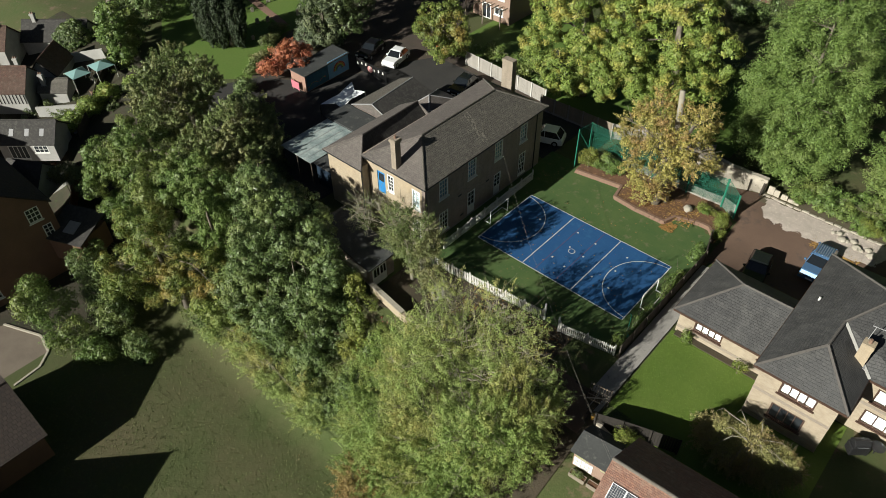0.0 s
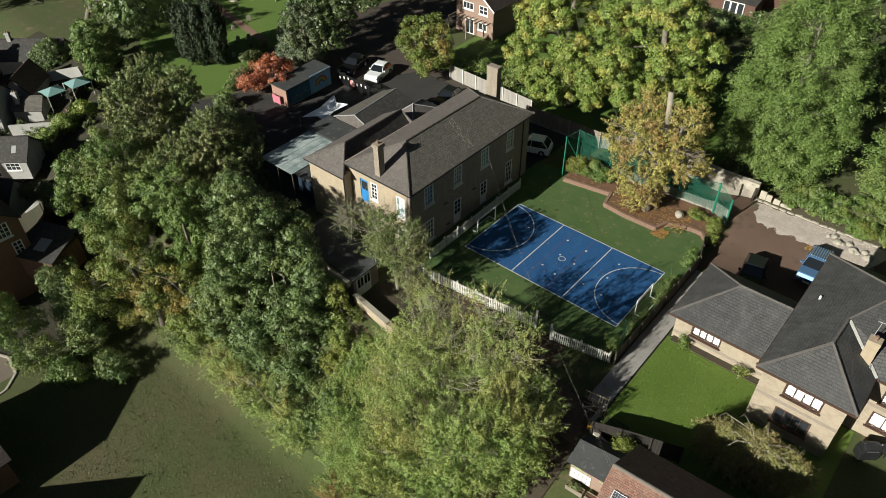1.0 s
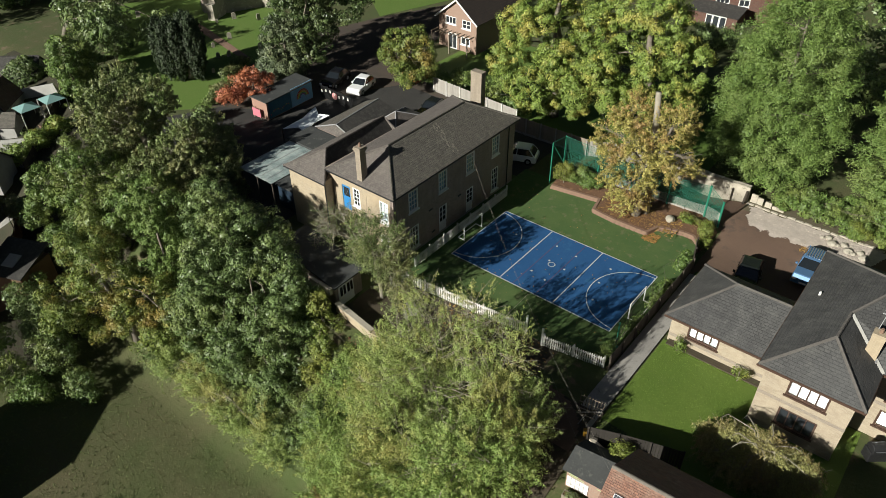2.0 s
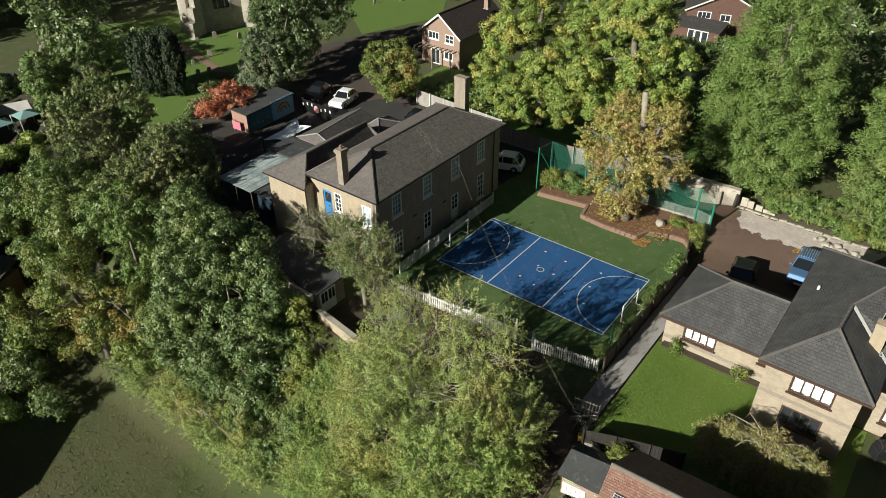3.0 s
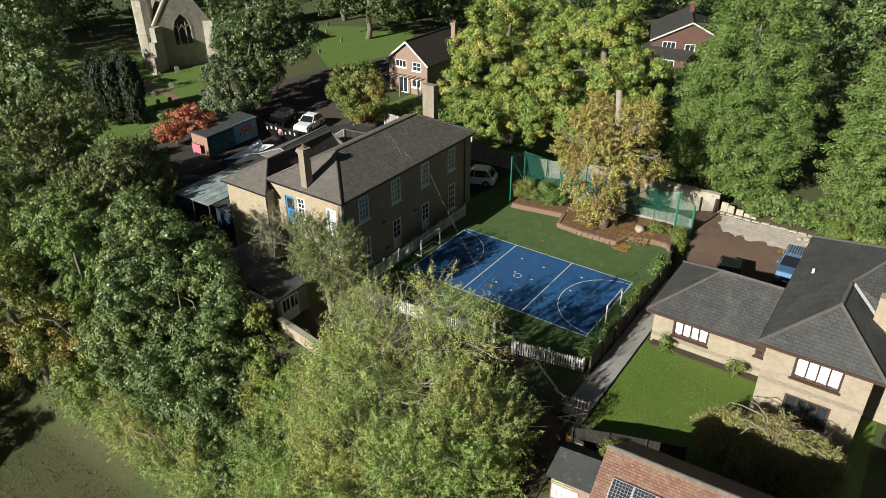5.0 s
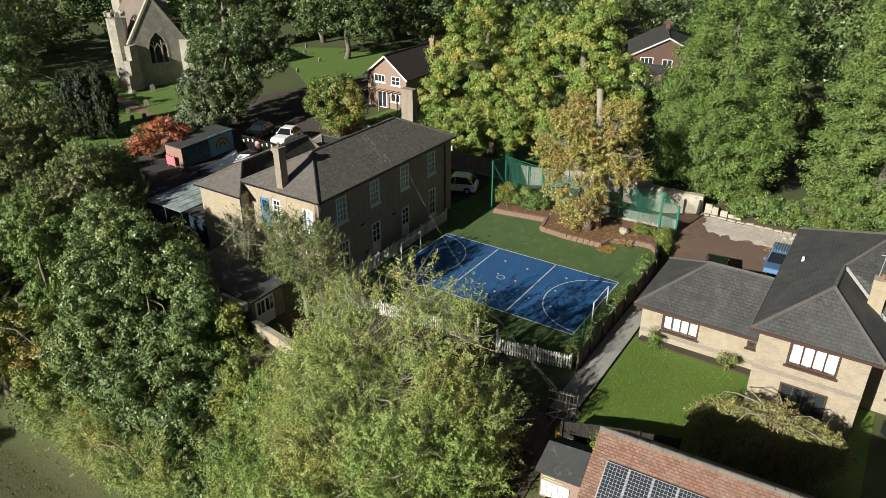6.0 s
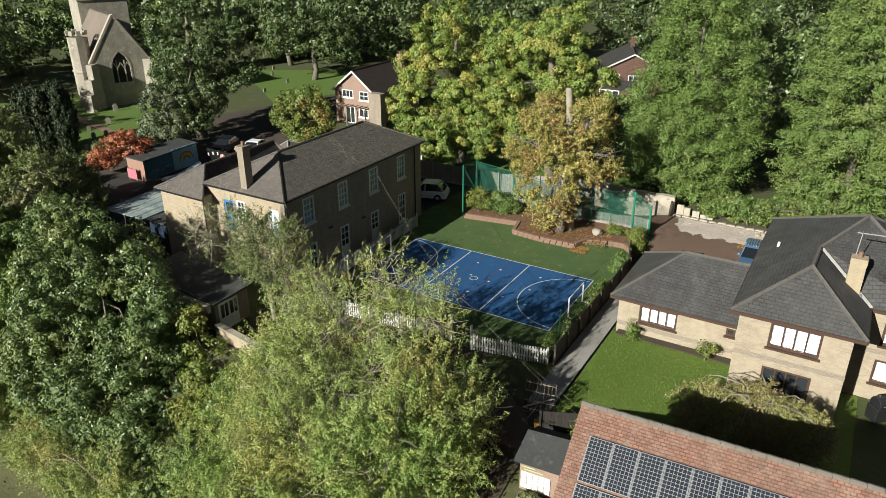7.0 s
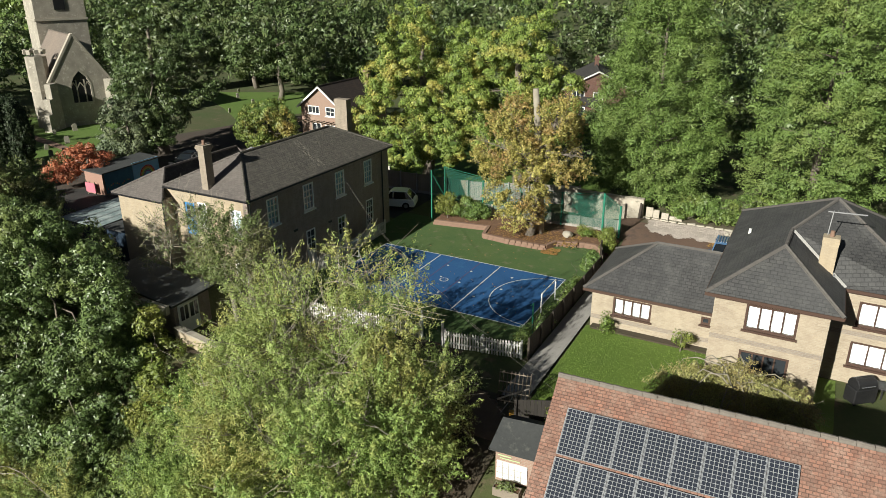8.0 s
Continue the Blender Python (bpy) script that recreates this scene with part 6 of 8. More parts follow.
garden_wall = structure(Mesh().prism([(-2.3, -10.2), (1.7, -10.75), (4.0, -10.6), (4.0, -10.95), (1.7, -11.1), (-2.3, -10.55)], -1.6, 0.75).obj("garden_wall", BRICK_CREAM), "cream rendered garden wall, mossy on top", "wall")
for k, p in enumerate(line_pts((-2.3, -10.38, 0), (1.7, -10.92, 0), 0.5)):
    o = new("coping_brick", Mesh().box(-0.245, 0.245, -0.21, 0.21, 0, 0.08).data("coping_brick", STONE_PALE))
    o.parent = garden_wall
    o.matrix_local = Matrix.Translation((p.x, p.y, 0.75)) @ Matrix.Rotation(-0.13, 4, "Z")

leanto = thing("garden_shed", "low dark-roofed brick shed with white glazed doors", "shed")
Mesh().prism([(-9.7, -9.25), (-2.6, -10.15), (-2.5, -7.65), (-9.5, -6.75)], -0.8, 1.95).obj("wall", BRICK_STOCK, leanto)
Mesh().slab([(-9.9, -9.55, 2.05), (-2.35, -10.45, 2.05), (-2.25, -7.35, 2.2), (-9.7, -6.45, 2.2)], 0.12).obj("roof", FELT, leanto)
sd = Mesh().box(-2.56, -2.46, -9.95, -8.5, 0, 1.85).obj("door", WHITE, leanto, "white door with glazed panes")
for y in (-9.85, -9.15):
    Mesh().box(-2.46, -2.445, y, y + 0.55, 0.85, 1.7).obj("pane", DARK_GLASS, sd)
    Mesh().box(-2.445, -2.43, y + 0.25, y + 0.30, 0.85, 1.7).obj("glazing_bar", WHITE, sd)
Mesh().box(-4.6, -2.5, -10.75, -10.5, 1.6, 2.12).obj("parapet", STONE_PALE, leanto)

bench = thing("picnic_table", "weathered grey timber picnic table with fixed benches", "table", "", pose(2.2, -7.3, 0, 0, 0, -35) @ Matrix.Scale(0.85, 4))
for i in range(5):
    Mesh().box(-0.9, 0.9, -0.36 + i * 0.146, -0.36 + i * 0.146 + 0.135, 0.70, 0.74).obj("plank", TIMBER_PALE, bench)
for s in (-1, 1):
    for k in (0, 1):
        Mesh().box(-0.9, 0.9, s * 0.68 - 0.13 + k * 0.14, s * 0.68 - 0.0 + k * 0.14, 0.42, 0.46).obj("seat_plank", TIMBER_PALE, bench)
    Mesh().beam((s * 0.6, -0.82, 0.38), (s * 0.6, 0.82, 0.38), 0.05, 0.1).obj("bearer", TIMBER_PALE, bench)
    for q in (-1, 1):
        Mesh().beam((s * 0.6, q * 0.70, 0.0), (s * 0.6, q * 0.28, 0.7), 0.06, 0.1).obj("leg", TIMBER_PALE, bench)

# the lane side: shed, trellis, sign
shed = thing("lane_shed", "small brown shed with grey felt roof and white boarded window", "shed", "", Matrix.Translation((19.2, -11.4, 0)) @ Matrix.Diagonal((1.14, 1.14, 1.0, 1)) @ Matrix.Translation((-19.5, 11.4, 0)))
Mesh().add([(18.55, -12.3, -2.3), (20.6, -12.15, -2.3), (20.5, -10.6, -2.3), (18.5, -10.7, -2.3), (18.55, -12.3, 1.35), (20.6, -12.15, 1.35), (20.5, -10.9, 2.0), (18.5, -11.2, 2.0)],
           [(3, 2, 1, 0), (4, 5, 6, 7), (0, 1, 5, 4), (1, 2, 6, 5), (2, 3, 7, 6), (3, 0, 4, 7)]).obj("wall", BRICK_PINK, shed)
Mesh().slab([(18.35, -12.5, 1.4), (20.75, -12.3, 1.4), (20.6, -10.95, 2.05), (18.35, -11.25, 2.05)], 0.07).obj("roof", FELT, shed, "grey mossy felt roof")
Mesh().slab([(18.35, -11.25, 2.04), (20.6, -10.95, 2.04), (20.5, -10.1, 1.5), (18.4, -10.3, 1.5)], 0.07).obj("roof", FELT, shed)
wdw = Mesh().add([(18.62, -12.345, 0.0), (19.75, -12.26, 0.0), (19.75, -12.26, 0.85), (18.62, -12.345, 0.85), (18.62, -12.305, 0.0), (19.75, -12.22, 0.0), (19.75, -12.22, 0.85), (18.62, -12.305, 0.85)],
                 [(0, 1, 2, 3), (7, 6, 5, 4), (0, 4, 5, 1), (1, 5, 6, 2), (2, 6, 7, 3), (3, 7, 4, 0)]).obj("window", WHITE, shed, "white panelled window")
for i in range(1, 5):
    x = 18.62 + i * 0.226
    y = -12.345 + (x - 18.62) * 0.075
    Mesh().box(x - 0.012, x + 0.012, y - 0.006, y + 0.01, 0.02, 0.83).obj("glazing_bar", TIMBER_PALE, wdw)
for z in (0.28, 0.56):
    Mesh().beam((18.63, -12.348, z), (19.74, -12.262, z), 0.012, 0.022).obj("glazing_bar", TIMBER_PALE, wdw)
PALE_INK = plain("pale_green_ink", (0.45, 0.55, 0.30), 0.7)
for i, (x, w, z) in enumerate(((18.65, 0.5, 1.12), (18.72, 0.75, 0.99), (20.15, 0.3, 1.0))):
    y = -12.325 + (x - 18.62) * 0.075
    Mesh().beam((x, y, z), (x + w, y + w * 0.075, z), 0.012, 0.05).obj("lettering_bar", PALE_INK, shed)
for i in range(2):
    tr = thing("planter", "timber trough planter with small plants beside the lane shed", "planter", "planters beside the shed", pose(18.9 + i * 1.25, -13.0 + i * 0.1, ground_z(18.9, -13) , 0, 0, 4))
    for b in ((-0.55, 0.55, -0.2, -0.17), (-0.55, 0.55, 0.17, 0.2), (-0.55, -0.52, -0.17, 0.17), (0.52, 0.55, -0.17, 0.17)):
        Mesh().box(*b, 0, 0.4).obj("side", TIMBER, tr)
    Mesh().box(-0.52, 0.52, -0.17, 0.17, 0.02, 0.34).obj("soil", SOIL, tr)
    leaf_cloud("foliage", G_DULL, [(0, 0, 0.42, 0.5, 0.15, 0.12)], tr, 300 + i, size=0.1, density=30, clump=0.25, leaves=16)

trellis = thing("pallet_screen", "weathered lattice pallet screen leaning by the path", "screen")
c0, c1 = Vector((16.2, -7.95, 0.3)), Vector((17.65, -7.7, 0.3))
for i in range(9):
    p = c0.lerp(c1, i / 8)
    Mesh().beam(p, p + Vector((0, 0.25, 1.65)), 0.05, 0.02).obj("slat", TIMBER_DARK, trellis)
for z in (0.15, 0.6, 1.1, 1.55):
    Mesh().beam(c0 + Vector((0, 0.15 * z - 0.03, z)), c1 + Vector((0, 0.15 * z - 0.03, z)), 0.03, 0.05).obj("rail", TIMBER, trellis)
Mesh().beam(c0 + Vector((0, -0.06, 0.2)), c1 + Vector((0, 0.05, 1.0)), 0.03, 0.08).obj("brace", TIMBER_PALE, trellis)
# Board colour is near black to stand for the deep shade behind the shed.
board_fence([(17.75, -9.5), (19.4, -8.95), (22.8, -7.85)], 1.5, surf("shade_black_boards", (0.022, 0.019, 0.016), (0.034, 0.028, 0.023), 0.8, 12, 0.9, 0.4, None, 0, 0.15), "timber fence boards between lane and lawn, coloured near black for shade")
low_wall = structure(Mesh().prism([(18.0, -9.3), (20.3, -9.9), (20.3, -10.15), (17.9, -9.55)], -1.6, 0.85).obj("yard_wall", STONE_PALE), "pale low wall beside the lane", "wall")
YELLOW = plain("yellow_plastic", (0.40, 0.22, 0.02), 0.5)
grit = thing("grit_bin", "yellow plastic bin at the wall end", "bin", "", pose(17.45, -9.1, ground_z(17.45, -9.1), 0, 0, 20))
Mesh().box(-0.15, 0.15, -0.12, 0.12, 0, 0.45).obj("body", YELLOW, grit, bevel=0.04)
Mesh().box(-0.17, 0.17, -0.14, 0.14, 0.45, 0.52).obj("lid", YELLOW, grit, bevel=0.03)
structure(Mesh().prism(arc(11.9, -12.4, 3.5, -60, 40, 14) + arc(11.9, -12.4, 3.25, 40, -60, 14), -4.5, -0.15).obj("lane_wall", STONE), "low curved stone wall beside the lane", "wall")

# cables from the school front across the court
CABLE = plain("grey_cable", (0.24, 0.22, 0.19), 0.7)


def cable(a, b, sag, label):
    a, b = Vector(a), Vector(b)
    pts = [a.lerp(b, i / 24) - Vector((0, 0, sag * 4 * (i / 24) * (1 - i / 24))) for i in range(25)]
    return tagged(Mesh().tube(pts, 0.003, 5).obj("cable", CABLE), label, "cable", "overhead cables")


cable((-2.45, 5.6, 5.9), (21.2, -14.6, 6.6), 1.6, "thin overhead cable slung across the court")
cable((-2.45, 5.65, 5.8), (21.1, -14.5, 6.2), 1.3, "thin overhead cable slung across the court")
cable((10.0, -3.7, 1.6), (18.4, -11.4, 2.0), 0.4, "thin cable running down to the lane shed")

# fallen leaves on the playground and court
LITTER = foliage("fallen_leaves", (0.30, 0.16, 0.04), (0.42, 0.27, 0.07), (0.22, 0.10, 0.03), 0.2, 0.7, 0.0)


def litter(name, label, box, n, seed, z=0.045, size=0.09, pull=None):
    rng = np.random.default_rng(seed)
    x = box[0] + (box[1] - box[0]) * rng.random(n)
    y = box[2] + (box[3] - box[2]) * (rng.random(n) if pull is None else rng.random(n) ** pull)
    m = Mesh()
    for a, b, t, s in zip(x, y, rng.random(n) * 6.3, size * (0.5 + rng.random(n))):
        u, w = Vector((math.cos(t), math.sin(t), 0.1)) * s, Vector((-math.sin(t), math.cos(t), 0)) * s * 0.6
        p = Vector((a, b, ground_z(a, b) + z))
        m.add([p - u, p + w, p + u, p - w], [(0, 1, 2, 3)])
    return tagged(m.obj(name, LITTER), label, "leaves", "", "stuff")


litter("fallen_leaves", "scattered yellow-brown fallen leaves on the playground", (-1, 15.2, -3.6, 12.2), 190, 5, 0.045, 0.055)
litter("fallen_leaves", "brown fallen leaves drifted in the raised bed", (6.2, 13.0, 12.4, 15.2), 900, 6, 0.36, 0.08)
litter("fallen_leaves", "orange leaf drift beside the drive", (21.6, 25.5, 16.9, 18.4), 700, 7, 0.06, 0.09)
litter("fallen_leaves", "brown leaves lying on the lane", (13.0, 17.3, -20, -7.4), 1500, 10, 0.06, 0.08)
litter("fallen_leaves", "fallen leaves in the school garden", (3.5, 12.3, -8, -4), 500, 8, 0.05, 0.08)
litter("fallen_leaves", "orange leaf heap at the end of the bed edging", (10.9, 12.1, 11.3, 12.6), 260, 9, 0.06, 0.10)

BLADE = foliage("grass_blades", (0.066, 0.105, 0.024), (0.120, 0.135, 0.042), (0.15, 0.12, 0.06), 0.12, 0.8, 0.2)


def tufts(name, label, box, n, seed, size, skip=None, mat=None):
    """Uneven grass tufts: blades that lean every way."""
    rng = random.Random(seed)
    m = Mesh()
    for _ in range(n):
        x, y = rng.uniform(box[0], box[1]), rng.uniform(box[2], box[3])
        if skip and skip(x, y):
            continue
        z = ground_z(x, y) + 0.05
        s = size * rng.uniform(0.5, 1.5)
        for _ in range(3):
            a = rng.random() * 6.3
            u, w = Vector((math.cos(a), math.sin(a), 0)), Vector((-math.sin(a), math.cos(a), 0))
            p = Vector((x, y, z)) + u * rng.uniform(0, s)
            m.add([p - w * s * 0.35, p + w * s * 0.35, p + u * s * rng.uniform(0.2, 0.9) + Vector((0, 0, s * rng.uniform(0.4, 0.9)))], [(0, 1, 2)])
    return tagged(m.obj(name, mat or BLADE), label, "grass", "", "stuff")


LAWN_BLADE = foliage("lawn_blades", (0.122, 0.205, 0.022), (0.165, 0.245, 0.034), (0.14, 0.18, 0.04), 0.12, 0.7, 0.2)
tufts("grass_tufts", "short blades of the mown lawn", (17.6, 24.3, -9.0, 0.8), 9000, 32, 0.035, None, LAWN_BLADE)
tufts("grass_tufts", "rough tufts of meadow grass", (-22, 6, -40, -19.6), 11000, 31, 0.085)

net_post = thing("net_post", "slim dark green metal post with a short arm", "post")
Mesh().tube([(15.21, -1.08, 0), (15.21, -1.08, 2.3)], 0.045, 8).obj("pole", NET, net_post)
Mesh().tube([(15.21, -1.08, 2.2), (14.91, -0.68, 1.9)], 0.025, 6).obj("arm", NET, net_post)
Mesh().tube([(15.21, -1.08, 0.0), (15.21, -1.08, 0.05)], 0.2, 12).obj("base", NET, net_post)

stone_rng = random.Random(77)
stones = Mesh()
for _ in range(2600):
    k = stone_rng.random()
    x = 17.2 + 9.4 * k
    y = 20.4 - stone_rng.random() ** 1.3 * (2.7 if x > 18.0 else 1.5)
    r = stone_rng.uniform(0.02, 0.055)
    a = stone_rng.random() * 6.3
    base = [(x + r * stone_rng.uniform(0.7, 1.2) * math.cos(a + i * math.pi / 2), y + r * stone_rng.uniform(0.7, 1.2) * math.sin(a + i * math.pi / 2), ground_z(x, y) + 0.05) for i in range(4)]
    stones.add(base + [(x + r * 0.2, y, ground_z(x, y) + 0.06 + r * stone_rng.uniform(0.6, 1.1))], [(0, 1, 4), (1, 2, 4), (2, 3, 4), (3, 0, 4)])
tagged(stones.obj("gravel_stones", GRAVEL), "loose crushed stones on the gravel strip", "stones", "", "stuff")


# ---- cars ----
TYRE = plain("tyre_rubber", (0.012, 0.012, 0.012), 0.85)
CAR_GLASS = glass("car_glass", (0.012, 0.015, 0.018), 0.04)
LAMP = plain("lamp_lens", (0.75, 0.75, 0.72), 0.15)


def car(label, paint, m, length=4.2, width=1.76, height=1.48, roof_bars=False, van=False):
    c = thing("car", label, "car", "parked cars", m)
    L, W = length / 2, width / 2
    hood = 0.92 if not van else 1.05
    prof = [(-L, 0.32), (-L + 0.05, 0.75), (-L + 0.25, hood - 0.02), (-0.25 * L, hood), (L - 0.25, hood), (L - 0.04, 0.78), (L, 0.35), (L - 0.1, 0.24), (-L + 0.1, 0.24)]

    def loft(pr, w0, w1, zmax, zmin):
        v = []
        for sgn in (-1, 1):
            for x, z in pr:
                w = w0 + (w1 - w0) * (z - zmin) / (zmax - zmin)
                v.append((x, sgn * w, z))
        n = len(pr)
        return Mesh().add(v, [tuple(range(n)), tuple(range(n, 2 * n))[::-1]] + [(i, n + i, n + (i + 1) % n, (i + 1) % n) for i in range(n)])
    body = loft(prof, W, W - 0.06, hood, 0.24).obj("body", paint, c, bevel=0.07)
    a = -0.30 * L if not van else -0.45 * L
    cab = [(a, hood), (a + 0.62, height - 0.06), (L - 0.75, height - 0.05), (L - 0.22, hood)]
    loft(cab, W - 0.08, W - 0.26, height, hood).obj("glasshouse", CAR_GLASS, c, "dark glass windscreen and side windows")
    roof = [(a + 0.55, height - 0.07), (a + 0.75, height), (L - 0.95, height), (L - 0.68, height - 0.06)]
    loft(roof, W - 0.22, W - 0.28, height, height - 0.07).obj("roof", paint, c, bevel=0.03)
    for s in (-1, 1):
        for x0, x1 in ((a, a + 0.62), (L - 0.22, L - 0.75), (0.2, 0.2)):
            Mesh().beam((x0, s * (W - 0.075), hood), (x1, s * (W - 0.24), height - 0.04), 0.06, 0.05).obj("pillar", paint, c)
        Mesh().box(-L - 0.01, -L + 0.12, s * (W - 0.4), s * (W - 0.08), 0.62, 0.76).obj("headlight", LAMP, c)
        Mesh().box(a + 0.2, a + 0.36, s * (W - 0.02), s * (W + 0.16), hood - 0.02, hood + 0.12).obj("mirror", paint, c, bevel=0.02)
        for x in (-L + 0.78, L - 0.78):
            t = Mesh().tube([(x, s * (W - 0.2), 0.32), (x, s * (W + 0.005), 0.32)], 0.32, 16).obj("wheel", TYRE, c)
            Mesh().tube([(x, s * (W), 0.32), (x, s * (W + 0.015), 0.32)], 0.19, 10).obj("rim", ALU, t)
    Mesh().box(-L - 0.02, -L + 0.06, -0.26, 0.26, 0.4, 0.52).obj("number_plate", WHITE, c)
    if roof_bars:
        for i in range(7):
            y = -W + 0.38 + i * (2 * W - 0.76) / 6
            Mesh().box(a + 0.8, L - 0.9, y - 0.035, y + 0.035, height + 0.01, height + 0.05).obj("roof_rail", ALU, c)
    return c


P_DARK = plain("dark_car_paint", (0.016, 0.02, 0.02), 0.25, 0.3, 0.02)
P_BLUE = plain("blue_car_paint", (0.10, 0.20, 0.36), 0.25, 0.3, 0.02)
P_WHITE = plain("white_car_paint", (0.78, 0.79, 0.80), 0.25, 0, 0.02)
P_BLACK = plain("black_car_paint", (0.01, 0.01, 0.012), 0.25, 0.2, 0.02)
car("dark green estate car parked on the brown drive", P_DARK, pose(19.6, 11.2, 0.03, 0, 0, 98), 4.3)
car("blue people carrier with roof bars parked on the drive", P_BLUE, pose(23.05, 15.0, 0.16, 0, 0, 92), 4.2, 1.78, 1.65, True, True)
car("white hatchback parked behind the school gate", P_WHITE, pose(-26.8, 17.2, 0.02, 0, 0, 105), 3.9)
car("black car in the shade behind the yard gate", P_BLACK, pose(-30.4, 16.6, 0.02, 0, 0, 105), 4.2)
car("white car parked at the end of the school", P_WHITE, pose(-4.4, 15.6, 0.015, 0, 0, 20), 4.2, 1.8, 1.55)
car("dark car in the shade behind the school roof", P_DARK, pose(-16.8, 17.6, 0.015, 0, 0, 100), 4.1)
COVER = surf("black_weather_cover", (0.012, 0.012, 0.013), (0.022, 0.022, 0.023), 1.5, 8, 0.55, 0.4)
grill = thing("garden_barbecue", "black garden barbecue with a round lid and side table", "barbecue", "", pose(31.3, -0.1, 0.5, 0, 0, 40))
Mesh().box(-0.75, 0.45, -0.35, 0.35, 0.08, 0.85).obj("cabinet", COVER, grill, bevel=0.05)
Mesh().tube([(-0.65, 0, 0.95), (0.35, 0, 0.95)], 0.36, 14).obj("lid", COVER, grill, bevel=0.03)
Mesh().tube([(-0.5, -0.38, 1.0), (0.2, -0.38, 1.0)], 0.02, 6).obj("handle", ALU, grill)
Mesh().tube([(0.95, -0.1, 0.72), (0.95, -0.1, 0.77)], 0.45, 20).obj("side_table", COVER, grill)
Mesh().tube([(0.95, -0.1, 0), (0.95, -0.1, 0.72)], 0.04, 8).obj("table_leg", COVER, grill)
for x, y in ((-0.65, -0.28), (0.35, -0.28), (-0.65, 0.28), (0.35, 0.28)):
    Mesh().tube([(x, y - 0.03, 0.06), (x, y + 0.03, 0.06)], 0.06, 10).obj("castor", BLACK, grill)


# ---- the yard ----
MURAL = surf("sky_blue_mural", (0.20, 0.45, 0.68), (0.26, 0.52, 0.72), 1.2, 8, 0.7, 0.05)
MURAL_DARK = surf("dark_sea_mural", (0.03, 0.12, 0.20), (0.06, 0.18, 0.26), 1.2, 8, 0.7, 0.05)
PEACH = surf("peach_render", (0.36, 0.215, 0.165), (0.31, 0.185, 0.14), 1.0, 9, 0.9, 0.1)
hut = thing("play_hut", "long low hut with blue mural and peach end wall", "hut", "", pose(-29.3, 5.8, 0, 0, 0, 3))
Mesh().box(-2.3, -0.05, 0, 6.6, 0, 2.1).obj("wall", PEACH, hut)
Mesh().box(-0.05, 0, 0.2, 3.4, 0.1, 2.0).obj("mural", MURAL_DARK, hut, "dark blue mural with small painted shapes")
side = Mesh().box(-0.05, 0.01, 3.45, 6.6, 0.1, 2.2).obj("mural", MURAL, hut, "sky-blue mural with a painted rainbow")
for i, col in enumerate(((0.5, 0.05, 0.04), (0.6, 0.25, 0.03), (0.6, 0.5, 0.06), (0.1, 0.35, 0.1), (0.25, 0.08, 0.3))):
    band = plain("rainbow_band", col, 0.7)
    r0, r1 = 0.75 - i * 0.1, 0.66 - i * 0.1
    m = Mesh()
    for k in range(12):
        a, b = math.pi * k / 12, math.pi * (k + 1) / 12
        m.add([(0.016, 5.1 + 1.25 * r * math.cos(t), 0.75 + 1.25 * r * math.sin(t)) for r, t in ((r0, a), (r0, b), (r1, b), (r1, a))], [(0, 1, 2, 3)])
    m.obj("rainbow", band, side)
for i in range(14):
    y, z = 0.35 + i * 0.21, 0.45 + 0.35 * abs(math.sin(i * 2.7))
    Mesh().box(0, 0.012, y, y + 0.1, z, z + 0.12).obj("shape", plain("painted_shape", ((0.5, 0.1, 0.08), (0.1, 0.3, 0.12), (0.6, 0.45, 0.1))[i % 3], 0.7), hut)
Mesh().slab([(-2.5, -0.15, 2.25), (0.15, -0.15, 2.1), (0.15, 6.75, 2.15), (-2.5, 6.75, 2.3)], 0.1).obj("roof", FELT, hut)
sign = thing("banner", "small pink banner board in front of the hut", "banner")
Mesh().box(-31.3, -30.0, 5.35, 5.40, 0.25, 1.15).obj("board", plain("pink_board", (0.55, 0.17, 0.22), 0.6), sign)
for x in (-31.2, -30.1):
    Mesh().box(x - 0.04, x + 0.04, 5.40, 5.48, 0, 1.25).obj("post", TIMBER, sign)
gate = thing("yard_gate", "dark metal railings and gate with pale panels", "gate")
for k, p in enumerate(line_pts((-29.2, 13.2, 0), (-24.0, 12.9, 0), 0.14)):
    Mesh().box(p.x - 0.035, p.x + 0.035, p.y - 0.015, p.y + 0.015, 0.05, 1.5).obj("bar", BLACK, gate)
for z in (0.15, 1.4):
    Mesh().beam((-29.2, 13.2, z), (-24.0, 12.9, z), 0.04, 0.05).obj("rail", BLACK, gate)
Mesh().add([(-26.7 + 0.42 * math.cos(t * math.pi / 8), 12.98, 0.85 + 0.42 * math.sin(t * math.pi / 8)) for t in range(16)], [tuple(range(16))]).obj("roundel", plain("red_white_roundel", (0.55, 0.25, 0.25), 0.6), gate, "pink and white wreath")
for i in range(7):
    x = -28.9 + i * 0.72
    Mesh().box(x, x + 0.2, 12.93 - 0.05 * (x + 26.7), 12.96 - 0.05 * (x + 26.7), 0.75 + 0.3 * abs(math.sin(i * 2.3)), 1.05 + 0.3 * abs(math.sin(i * 2.3))).obj("pale_panel", WHITE_WORN, gate)
board = thing("chalk_board", "dark play board with pale painted shapes", "board")
Mesh().box(-27.2, -24.4, -1.85, -1.75, 0.1, 1.3).obj("panel", BLACK, board)
